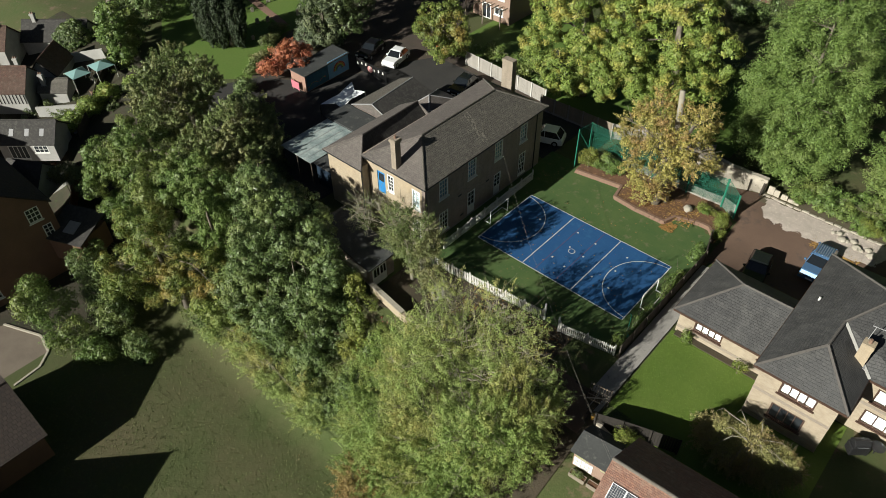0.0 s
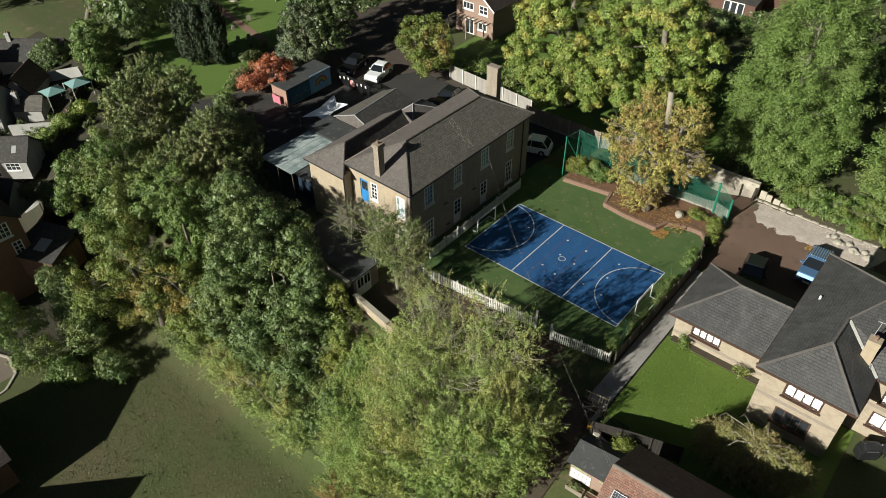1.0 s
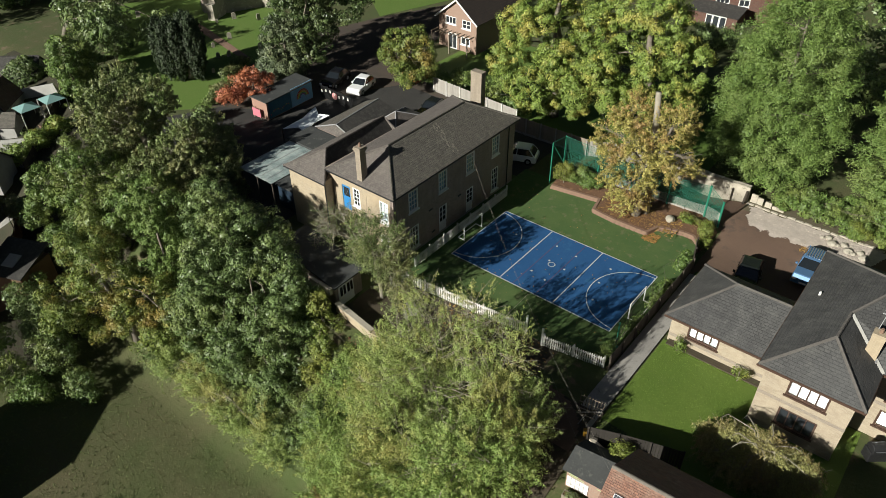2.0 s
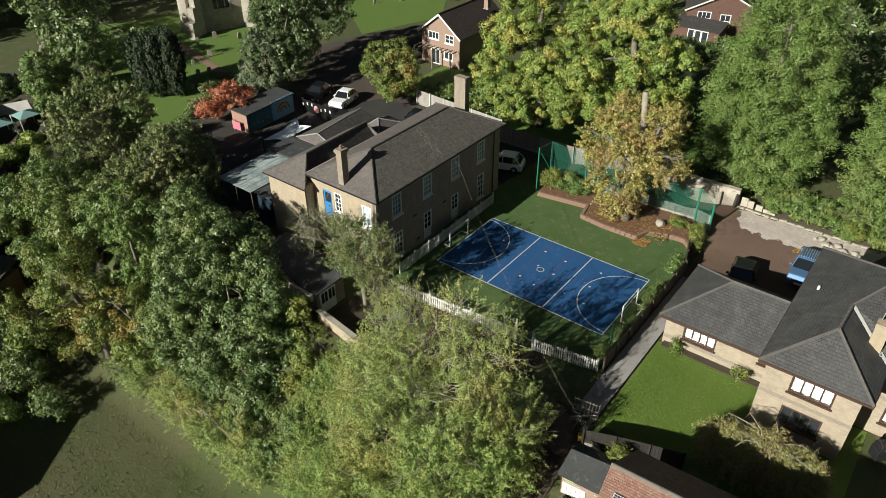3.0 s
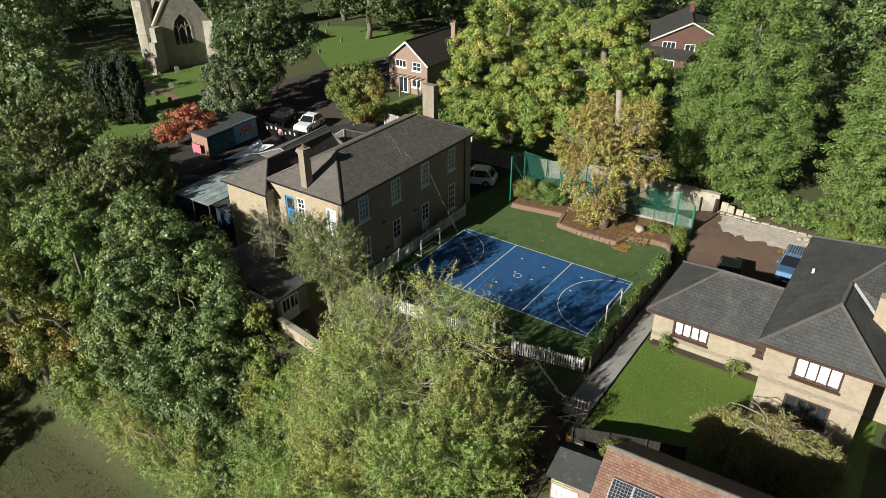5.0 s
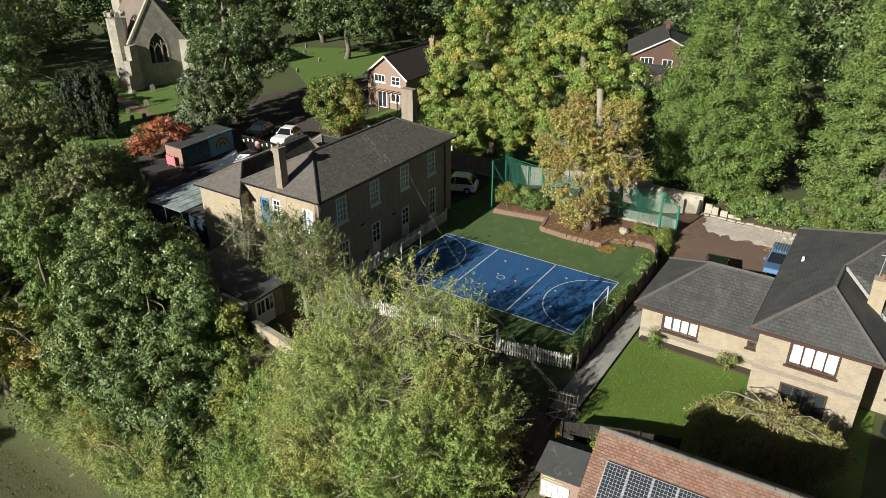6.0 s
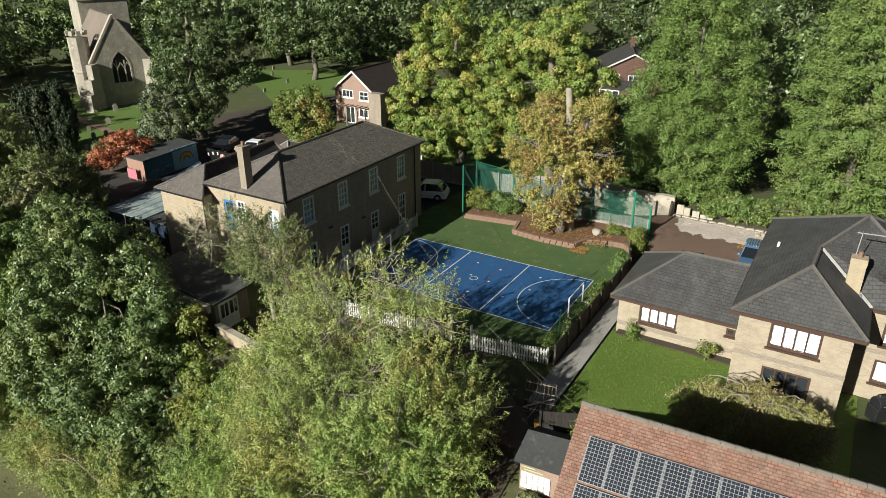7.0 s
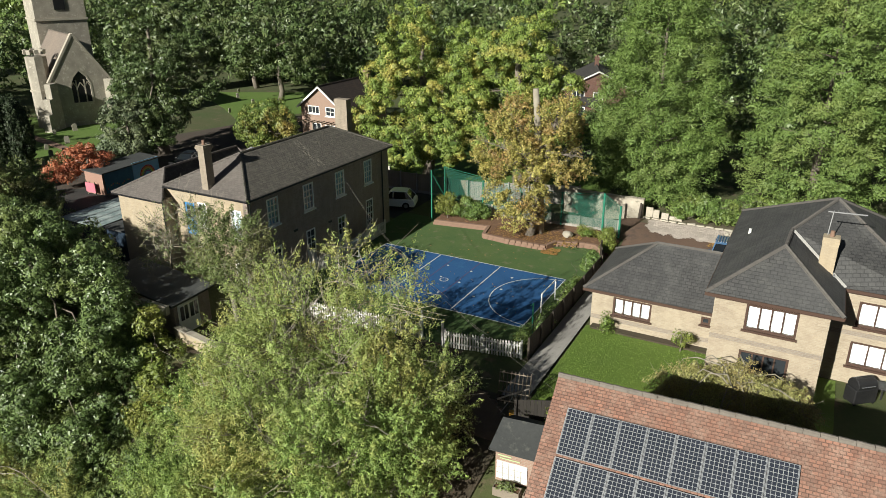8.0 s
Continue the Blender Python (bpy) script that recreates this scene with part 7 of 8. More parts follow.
for i in range(10):
    x, z = -27.0 + 0.27 * i, 0.35 + 0.55 * abs(math.sin(i * 1.9))
    Mesh().box(x, x + 0.14, -1.86 - 0.006, -1.85, z, z + 0.16).obj("shape", WHITE_WORN, board)
mat_red = thing("play_mat", "round red play mat on the yard", "mat")
Mesh().prism(arc(-24.6, -3.9, 0.7, 0, 345, 22), 0.012, 0.05).obj("pad", plain("red_mat", (0.35, 0.02, 0.02), 0.7), mat_red)
crate = thing("shed_box", "green timber storage shed behind the fence", "shed")
Mesh().box(-12.2, -9.9, 26.0, 28.2, 0, 2.0).obj("wall", plain("green_stain", (0.02, 0.09, 0.06), 0.8), crate)
Mesh().slab([(-12.4, 25.8, 2.0), (-9.7, 25.8, 2.0), (-9.7, 28.4, 2.25), (-12.4, 28.4, 2.25)], 0.08).obj("roof", FELT, crate)
oran = thing("garden_shed", "orange-stained timber shed behind the parking place", "shed")
Mesh().box(-25.2, -23.0, 22.4, 24.4, 0, 1.9).obj("wall", plain("orange_stain", (0.40, 0.12, 0.04), 0.8), oran)
Mesh().slab([(-25.4, 22.2, 2.3), (-22.8, 22.2, 1.9), (-22.8, 24.6, 1.9), (-25.4, 24.6, 2.3)], 0.08).obj("roof", FELT, oran)


# ---- houses round about ----
def gable_house(name, label, x0, x1, y0, y1, base, ze, zr, along, wall_mat, roof_mat, windows=(), over=0.3, chim=None, verge=None, m=None):
    """A gabled house; along: the ridge's way. windows: (face, u0, u1, z0, z1, cols, rows)."""
    h = thing(name, label, "house", "", m)
    xm, ym = (x0 + x1) / 2, (y0 + y1) / 2
    holes = {k: [w[1:5] for w in windows if w[0] == k] for k in ("+x", "-x", "+y", "-y")}
    wall("x", x1, -0.3, y0, y1, base, ze, holes["+x"]).obj("wall", wall_mat, h)
    wall("x", x0, 0.3, y0, y1, base, ze, holes["-x"]).obj("wall", wall_mat, h)
    wall("y", y0, 0.3, x0 + 0.302, x1 - 0.302, base, ze, holes["-y"]).obj("wall", wall_mat, h)
    wall("y", y1, -0.3, x0 + 0.302, x1 - 0.302, base, ze, holes["+y"]).obj("wall", wall_mat, h)
    if along == "y":
        for y, t in ((y0, 0.3), (y1, -0.3)):
            Mesh().add([(x0, y, ze), (x1, y, ze), (xm, y, zr - 0.05), (x0, y + t, ze), (x1, y + t, ze), (xm, y + t, zr - 0.05)], [(0, 1, 2), (5, 4, 3), (0, 3, 4, 1), (1, 4, 5, 2), (2, 5, 3, 0)]).obj("gable", wall_mat, h)
        dz = (zr - ze) / (xm - x0) * over
        Mesh().slab([(x0 - over, y0 - over, ze - dz), (xm, y0 - over, zr), (xm, y1 + over, zr), (x0 - over, y1 + over, ze - dz)], 0.12).obj("roof_slope", roof_mat, h)
        Mesh().slab([(x1 + over, y0 - over, ze - dz), (x1 + over, y1 + over, ze - dz), (xm, y1 + over, zr), (xm, y0 - over, zr)], 0.12).obj("roof_slope", roof_mat, h)
        ridge(h, [(xm, y0 - over, zr), (xm, y1 + over, zr)], roof_mat, 0.1)
        if verge:
            for xe in (x0 - over, x1 + over):
                Mesh().beam((xe, y0 - over - 0.02, ze - dz - 0.1), (xm, y0 - over - 0.02, zr - 0.1), 0.05, 0.2).obj("bargeboard", verge, h)
    else:
        for x, t in ((x0, 0.3), (x1, -0.3)):
            Mesh().add([(x, y0, ze), (x, y1, ze), (x, ym, zr - 0.05), (x + t, y0, ze), (x + t, y1, ze), (x + t, ym, zr - 0.05)], [(2, 1, 0), (3, 4, 5), (1, 4, 3, 0), (2, 5, 4, 1), (0, 3, 5, 2)]).obj("gable", wall_mat, h)
        dz = (zr - ze) / (ym - y0) * over
        Mesh().slab([(x0 - over, y0 - over, ze - dz), (x1 + over, y0 - over, ze - dz), (x1 + over, ym, zr), (x0 - over, ym, zr)], 0.12).obj("roof_slope", roof_mat, h)
        Mesh().slab([(x0 - over, y1 + over, ze - dz), (x0 - over, ym, zr), (x1 + over, ym, zr), (x1 + over, y1 + over, ze - dz)], 0.12).obj("roof_slope", roof_mat, h)
        ridge(h, [(x0 - over, ym, zr), (x1 + over, ym, zr)], roof_mat, 0.1)
        if verge:
            for ye in (y0 - over, y1 + over):
                Mesh().beam((x1 + over + 0.02, ye, ze - dz - 0.1), (x1 + over + 0.02, ym, zr - 0.1), 0.05, 0.2).obj("bargeboard", verge, h)
    for w in windows:
        ax = w[0][1]
        at = {"+x": x1, "-x": x0, "+y": y1, "-y": y0}[w[0]]
        window(h, ax, at, 1 if w[0][0] == "+" else -1, *w[1:5], w[5], w[6], WHITE, label="white-framed window", edge=0.1, bar=0.07)
    if chim:
        chimney(h, chim[0], chim[1], zr - 0.8, zr + 1.1, 0.6, 0.6, wall_mat, 2)
    return h


ROOF_BROWN = coursed("brown_concrete_tile", (0.060, 0.042, 0.034), (0.038, 0.028, 0.024), (0.022, 0.017, 0.014), 0.33, 0.32, 0.03, 0.85, 0.8)
gable_house("pink_brick_house", "pink brick gabled house with white windows and bargeboards", -28.5, -22.6, 33.3, 43, -0.3, 4.15, 6.45, "y", BRICK_PINK, ROOF_BROWN,
            [("-y", -27.45, -25.75, 3.1, 4.05, 3, 1), ("-y", -24.85, -23.5, 2.95, 4.05, 2, 2), ("-y", -27.0, -25.6, 0.0, 2.0, 2, 1), ("-y", -25.0, -23.6, 0.9, 1.9, 2, 1)], 0.35, (-23.6, 40.5), WHITE)
per = thing("pergola", "dark timber pergola in front of the pink house", "pergola")
for i in range(9):
    Mesh().beam((-28.4 + i * 0.7, 33.1, 2.35), (-28.4 + i * 0.7, 31.6, 2.35), 0.06, 0.12).obj("rafter", TIMBER, per)
for x in (-28.4, -25.6, -22.8):
    Mesh().box(x - 0.06, x + 0.06, 31.6, 31.72, 0, 2.3).obj("post", TIMBER, per)
BRICK_DARK = coursed("dark_red_brick", (0.150, 0.066, 0.045), (0.095, 0.044, 0.032), (0.13, 0.10, 0.085), 0.225, 0.075, 0.011, 0.9, 0.4, 0.6)
gable_house("red_brick_house", "dark red brick gabled house with white windows", -3.9, 6.1, -5.5, 5.5, -0.6, 3.5, 6.0, "y", BRICK_DARK, SLATE_DARK,
            [("-y", -2.5, -0.7, 2.2, 3.2, 3, 1), ("-y", 0.5, 1.9, 2.0, 3.0, 2, 1)], 0.35, (1.1, 1.5), WHITE_WORN, pose(-4.3, 70.2, -0.1, 0, 0, 20))
ext = thing("glazed_extension", "low dark-roofed extension with glazed doors on the red house", "extension")
Mesh().box(-7.2, -0.4, 61.2, 63.95, -0.1, 1.7).obj("wall", BRICK_DARK, ext)
Mesh().slab([(-7.4, 60.9, 1.7), (-0.2, 60.9, 1.7), (-0.2, 63.95, 2.4), (-7.4, 63.95, 2.4)], 0.1).obj("roof", SLATE_DARK, ext)
for i in range(3):
    Mesh().box(-4.6 + i * 0.95, -3.7 + i * 0.95, 61.12, 61.2, -0.1, 1.5).obj("door_frame", WHITE, ext)
    Mesh().box(-4.5 + i * 0.95, -3.8 + i * 0.95, 61.10, 61.12, 0.0, 1.4).obj("pane", DARK_GLASS, ext)
gable_house("far_house", "distant white-fronted house with a grey roof and brick chimney", 6.0, 16.0, 108, 116, 0, 5.6, 8.6, "x", plain("cream_render", (0.62, 0.58, 0.5), 0.9), SLATE, [("-y", 7.5, 9.5, 3.6, 5.0, 2, 1), ("-y", 12, 14, 3.6, 5.0, 2, 1)], 0.3, (10.5, 112))
gable_house("far_house", "distant brick house among trees", 28, 40, 118, 126, 0, 5.0, 7.6, "x", BRICK_RED, ROOF_BROWN, [("-y", 30, 32, 3.2, 4.4, 2, 1), ("-y", 35, 37, 3.2, 4.4, 2, 1)])

WASH = surf("white_limewash", (0.46, 0.45, 0.43), (0.34, 0.335, 0.315), 0.8, 9, 0.9, 0.2)
ROOF_CLAY = coursed("old_red_clay_tile", (0.17, 0.085, 0.062), (0.085, 0.05, 0.04), (0.03, 0.02, 0.017), 0.24, 0.17, 0.018, 0.9, 0.9, 0.5, (0.11, 0.085, 0.068), (0.24, 0.19, 0.14), 0.5, 2.2, 0.4)
gable_house("brown_house", "tall brown rendered gabled house with small white windows", -42, -32.4, -33.4, -22.2, -8.3, 0.3, 4.6, "x", RENDER_BROWN, ROOF_BROWN,
            [("+x", -24.4, -23.2, -1.3, 0.2, 3, 3), ("+x", -23.6, -22.75, -3.4, -2.0, 2, 3), ("+x", -30.2, -29.2, -7.0, -5.8, 2, 3)], 0.25)
BEAM = plain("black_beam", (0.03, 0.027, 0.024), 0.8)
cottage = gable_house("white_cottage", "white cottage with a dark slate roof and roof lights", -4.2, 3.6, -2.4, 2.6, -3.6, -0.5, 1.7, "x", WASH, SLATE_DARK,
                      [("-y", 0.6, 2.6, -2.2, -1.0, 3, 2), ("-y", -3.0, -0.4, -3.2, -1.0, 4, 1)], 0.3, None, None, pose(-46.4, -17.4, -0.8, 0, 0, 42) @ Matrix.Scale(0.74, 4))
for x in (-2.6, -0.4, 1.7):
    Mesh().slab([(x, -1.7, 0.16), (x + 0.6, -1.7, 0.16), (x + 0.6, -0.9, 0.86), (x, -0.9, 0.86)], 0.06).obj("roof_light", LEAD, cottage)
gable_house("white_cottage", "low white cottage with a dark roof and white gable", -2.6, 2.2, -2.2, 2.4, -4.4, -1.6, 0.6, "x", WASH, SLATE_DARK, [("-y", 0.2, 1.2, -3.2, -2.4, 2, 2)], 0.25, None, None, pose(-40.8, -20.6, -0.8, 0, 0, 30) @ Matrix.Scale(0.74, 4))
gable_house("small_outhouse", "small grey-roofed outhouse with white walls and chimney", -2.2, 2.0, -1.5, 1.7, -3.0, -0.5, 0.9, "x", WASH, SLATE, [], 0.25, (-1.4, -0.6), None, pose(-53.9, -11.2, -0.8, 0, 0, 42) @ Matrix.Scale(0.74, 4))
timbered = gable_house("timbered_house", "black and white timbered house with a brown tiled roof", -4.0, 3.0, -3.0, 3.0, -3.2, 0.7, 3.4, "x", WASH, ROOF_CLAY, [], 0.3, (1.8, 0.4), None, pose(-57.0, -14.6, -0.8, 0, 0, 42) @ Matrix.Scale(0.74, 4))
for i in range(13):
    Mesh().box(-3.9 + i * 0.55, -3.75 + i * 0.55, -3.05, -3.0, -1.4, 0.6).obj("timber", BEAM, timbered)
gable_house("timbered_house", "small gabled house with brown clay roof", -2.2, 2.0, -3.4, 3.0, -3.0, 0.8, 3.2, "y", WASH, ROOF_CLAY, [("-y", -0.7, 0.5, -0.6, 0.4, 2, 2)], 0.3, None, BEAM, pose(-57.5, -9.6, -0.8, 0, 0, 42) @ Matrix.Scale(0.74, 4))
gable_house("grey_roofed_house", "long house with a grey slate roof and a dormer", -5.5, 5.0, -2.6, 2.8, -2.6, 1.0, 3.4, "x", WASH, SLATE_DARK, [("-y", 0.6, 2.2, -0.8, 0.4, 3, 2)], 0.3, (-3.6, 0), None, pose(-64.0, -5.2, -0.8, 0, 0, 42) @ Matrix.Scale(0.74, 4))
gable_house("tiled_house", "old house with a brown clay roof and chimney", -4.5, 4.0, -3.0, 3.0, -2.8, 1.8, 4.4, "x", WASH, ROOF_CLAY, [("-y", 1.0, 2.2, 0.0, 1.2, 2, 2)], 0.3, (3, 0), None, pose(-67.5, -12.6, -0.8, 0, 0, 42) @ Matrix.Scale(0.74, 4))
lean = thing("rear_extension", "low brown extension with a pale roof light", "extension", "", pose(-31.4, -21.4, 0, 0, 0, 24))
Mesh().box(-2.0, 1.8, -1.6, 2.0, -6.0, -3.4).obj("wall", RENDER_BROWN, lean)
Mesh().slab([(-2.2, -1.8, -3.4), (2.0, -1.8, -3.4), (2.0, 2.2, -2.4), (-2.2, 2.2, -2.4)], 0.12).obj("roof", SLATE_DARK, lean)
Mesh().slab([(-0.7, -0.8, -3.08), (0.5, -0.8, -3.08), (0.5, 0.5, -2.74), (-0.7, 0.5, -2.74)], 0.08).obj("roof_light", LEAD, lean)
garden_rng = random.Random(61)
for k in range(26):
    x, y = garden_rng.uniform(-62, -37), garden_rng.uniform(-22, -1)
    if (k % 2 and x < -56) or (abs(x + 46.4) < 3.4 and abs(y + 17.4) < 3.4):
        continue
    r = garden_rng.uniform(0.6, 1.3)
    tree("garden_shrub", "leafy dark shrub in a shaded cottage garden", (G_DARK, G_ELM, G_DULL)[k % 3], (x, y), [(x, y, ground_z(x, y) + r * 0.5, r, r * 0.9, r * 0.8)], 500 + k, 0.04, BARK, 0, "cottage garden shrubs", size=0.2, density=8, clump=0.4, leaves=20, billow=3)
board_fence([(-36.9, -20.6), (-40.9, -16.6)], 1.7, plain("orange_brown_stain", (0.30, 0.13, 0.06), 0.8), "orange-brown stained timber garden fence")
board_fence([(-44.6, -13.8), (-50.0, -8.2), (-53.4, -4.0)], 1.2, TIMBER_DARK, "dark weathered fence between the cottage gardens")
for x0, y0, x1, y1 in ((-52.5, -14.6, -48.4, -11.0), (-44.0, -19.0, -41.6, -16.6), (-58.6, -7.4, -54.6, -4.4)):
    gw = Mesh().beam((x0, y0, ground_z(x0, y0) + 0.5), (x1, y1, ground_z(x1, y1) + 0.5), 0.22, 1.4).obj("yard_wall", WASH)
    structure(gw, "low whitewashed cottage yard wall", "wall")
for k in range(9):
    x, y = garden_rng.uniform(-53, -41), garden_rng.uniform(-18, -7)
    bin_ = thing("plant_tub", "small tub and crate standing in a cottage yard", "tub", "cottage yard tubs", pose(x, y, ground_z(x, y) + 0.03, 0, 0, k * 37))
    Mesh().tube([(0, 0, 0), (0, 0, 0.45)], [0.24, 0.32], 9).obj("body", (EDGING, LEAD, TIMBER_PALE)[k % 3], bin_)
    Mesh().tube([(0, 0, 0.455), (0, 0, 0.47)], [0.27, 0.27], 9).obj("soil", DARK_SOIL, bin_)
TEAL = plain("teal_canvas", (0.18, 0.32, 0.31), 0.8, 0, 0.06)
for x, y in ((-52.8, -8.8), (-51.0, -6.6)):
    pv_ = thing("garden_gazebo", "pale teal canvas garden canopy on posts", "canopy", "teal canopies")
    z = ground_z(x, y)
    top = (x, y, z + 2.4)
    cs_ = [(x - 1.1, y - 1.1, z + 1.9), (x + 1.1, y - 1.1, z + 1.9), (x + 1.1, y + 1.1, z + 1.9), (x - 1.1, y + 1.1, z + 1.9)]
    for a, b in zip(cs_, cs_[1:] + cs_[:1]):
        Mesh().slab([a, b, top], 0.03).obj("canvas", TEAL, pv_)
        Mesh().box(a[0] - 0.04, a[0] + 0.04, a[1] - 0.04, a[1] + 0.04, z, z + 1.9).obj("post", WHITE_WORN, pv_)
# Two houses added out of view, only to throw shade over the cottages.
gable_house("shading_house", "unseen brown-tiled house added south of the cottages to shade them", -63, -48.5, -37, -29, -6, 2.4, 5.6, "x", RENDER_BROWN, ROOF_CLAY, [], 0.3)
gable_house("shading_house", "unseen brown-tiled house added to shade the timbered houses", -82, -68, -31, -23, -4, 2.6, 5.8, "x", RENDER_BROWN, ROOF_CLAY, [], 0.3)
gable_house("meadow_house", "brown-tiled house at the foot of the meadow", -22.4, -13.8, -46, -33.8, -8.4, -5.0, -2.7, "y", RENDER_BROWN, ROOF_BROWN, [], 0.3)
gable_house("meadow_house", "brown-tiled house beside the meadow", -13.4, -6.0, -50, -39.2, -8.4, -5.0, -2.5, "y", RENDER_BROWN, ROOF_BROWN, [], 0.3)
bend = [(-30.0, -30.6), (-26.2, -29.0), (-24.0, -29.4), (-22.9, -30.7), (-22.6, -33.0), (-25, -36), (-31, -36)]
structure(Mesh().prism(bend, -9.0, -7.86).obj("street", surf("worn_street", (0.20, 0.165, 0.13), (0.15, 0.12, 0.095), 0.8, 8, 0.95, 0.4)), "worn brown-grey street corner at the foot of the bank", "road")
street_kerb = thing("kerb", "pale stone kerb round the street corner", "kerb")
for a, b in zip(bend[:5], bend[1:5]):
    ang = math.atan2(b[1] - a[1], b[0] - a[0])
    for p in line_pts((*a, 0), (*b, 0), 0.62):
        o = new("kerb_stone", KERB[0])
        o.parent = street_kerb
        o.matrix_local = Matrix.Translation((p.x, p.y, -7.92)) @ Matrix.Rotation(ang, 4, "Z")

# ---- church ----
church = thing("church", "old flint and stone church with steep tiled roof, turret and tower", "church")
ROOF_STONE = coursed("church_tile", (0.20, 0.165, 0.14), (0.155, 0.13, 0.112), (0.13, 0.10, 0.08), 0.28, 0.2, 0.015, 0.85, 0.4, 0.3, (0.25, 0.2, 0.16))
CX, CY, CZ, CE = -58.6, 25.8, 11.5, 6.2
half = 3.4
arch = [(CY - 1.25, 2.9), (CY + 1.25, 2.9), (CY + 1.25, 5.3), (CY + 0.85, 6.3), (CY, 7.2), (CY - 0.85, 6.3), (CY - 1.25, 5.3)]
outline = [(CY - half, -0.2), (CY - 1.25, -0.2), (CY - 1.25, 2.9), (CY - 1.25, 5.3), (CY - 0.85, 6.3), (CY, 7.2), (CY, CZ), (CY - half, CE)]


def wall_side(poly, x0, x1, flip):
    n = len(poly)
    v = [(x1, y, z) for y, z in poly] + [(x0, y, z) for y, z in poly]
    f = [tuple(range(n)), tuple(range(n, 2 * n))[::-1]] + [(i, n + i, n + (i + 1) % n, (i + 1) % n) for i in range(n)]
    return Mesh().add(v, f if not flip else [t[::-1] for t in f])


wall_side(outline, CX - 0.6, CX, False).obj("gable_wall", STONE, church)
wall_side([(2 * CY - y, z) for y, z in outline], CX - 0.6, CX, True).obj("gable_wall", STONE, church)
Mesh().box(CX - 0.6, CX, CY - 1.25, CY + 1.25, -0.2, 2.9).obj("gable_wall", STONE, church)
tracery = Mesh()
for a, b in zip(arch, arch[1:] + arch[:1]):
    tracery.beam((CX - 0.1, *a), (CX - 0.1, *b), 0.25, 0.22)
tr_ob = tracery.obj("window", STONE_PALE, church, "pointed traceried stone window")
for y in (CY - 0.5, CY + 0.5):
    Mesh().beam((CX - 0.15, y, 2.9), (CX - 0.15, y, 5.9), 0.14, 0.14).obj("mullion", STONE_PALE, tr_ob)
for yc in (CY - 0.85, CY, CY + 0.85):
    for a, b in (((yc - 0.4, 4.9), (yc, 5.6)), ((yc, 5.6), (yc + 0.4, 4.9))):
        Mesh().beam((CX - 0.15, *a), (CX - 0.15, *b), 0.1, 0.12).obj("tracery", STONE_PALE, tr_ob)
wall_side(arch, CX - 0.32, CX - 0.3, False).obj("pane", DARK_GLASS, tr_ob)
Mesh().box(CX - 12, CX - 0.602, CY - half, CY - half + 0.6, -0.2, CE).obj("side_wall", STONE, church)
Mesh().box(CX - 12, CX - 0.602, CY + half - 0.6, CY + half, -0.2, CE).obj("side_wall", STONE, church)
s_ = (CZ - CE) / half
for sg in (-1, 1):
    Mesh().slab([(CX - 12, CY + sg * (half + 0.3), CE - 0.3 * s_), (CX - 0.5, CY + sg * (half + 0.3), CE - 0.3 * s_), (CX - 0.5, CY, CZ), (CX - 12, CY, CZ)], 0.15).obj("roof_slope", ROOF_STONE, church)
    Mesh().beam((CX - 0.3, CY + sg * (half + 0.35), CE - 0.35 * s_ + 0.1), (CX - 0.3, CY, CZ + 0.15), 0.75, 0.25).obj("gable_coping", STONE_PALE, church)
for (y, dy) in ((CY - half + 0.1, -1), (CY + half - 0.1, 1)):
    for k, (zt, d) in enumerate(((2.4, 3.0), (4.2, 2.2), (6.0, 1.5))):
        Mesh().obox(Matrix.Translation((CX + 0.1, y, -0.2)) @ Matrix.Rotation(dy * math.pi / 4, 4, "Z") @ Matrix.Translation((d / 2 - 0.3, 0, 0)), d, 1.0 - 0.1 * k, zt).obj("buttress", STONE, church)
# turret on the south side
tur = Mesh().tube([(CX - 2.2, CY - half - 0.8, -0.2), (CX - 2.2, CY - half - 0.8, 9.0)], 1.25, 8).obj("turret", STONE, church)
for k in range(8):
    a = 2 * math.pi * k / 8
    Mesh().obox(Matrix.Translation((CX - 2.2 + 1.15 * math.cos(a), CY - half - 0.8 + 1.15 * math.sin(a), 9.3)) @ Matrix.Rotation(a, 4, "Z"), 0.3, 0.5, 0.55).obj("merlon", STONE_PALE, tur)
Mesh().tube([(CX - 2.2, CY - half - 0.8, 4.6), (CX - 2.2, CY - half - 0.8, 4.85)], 1.36, 8).obj("string_course", STONE_PALE, tur)
Mesh().box(CX - 0.98, CX - 0.9, CY - half - 0.9, CY - half - 0.7, 3.2, 4.0).obj("slit_window", BLACK, tur)
tw = Mesh().box(CX - 18, CX - 12.2, CY - 1.4, CY + 5.2, -0.2, 19).obj("tower", STONE, church)
Mesh().box(CX - 18.15, CX - 12.05, CY - 1.55, CY + 5.35, 12.6, 12.9).obj("string_course", STONE_PALE, tw)
Mesh().box(CX - 12.19, CX - 12.1, CY + 1.2, CY + 2.6, 14.0, 16.6).obj("belfry_opening", BLACK, tw)
for k in range(6):
    y = CY - 1.4 + k * 1.19
    Mesh().box(CX - 12.6, CX - 12.2, y, y + 0.64, 19, 19.7).obj("merlon", STONE, tw)

church.matrix_world = Matrix.Translation((CX, CY, 0)) @ Matrix.Rotation(radians(-22), 4, "Z") @ Matrix.Translation((-CX, -CY, 0))

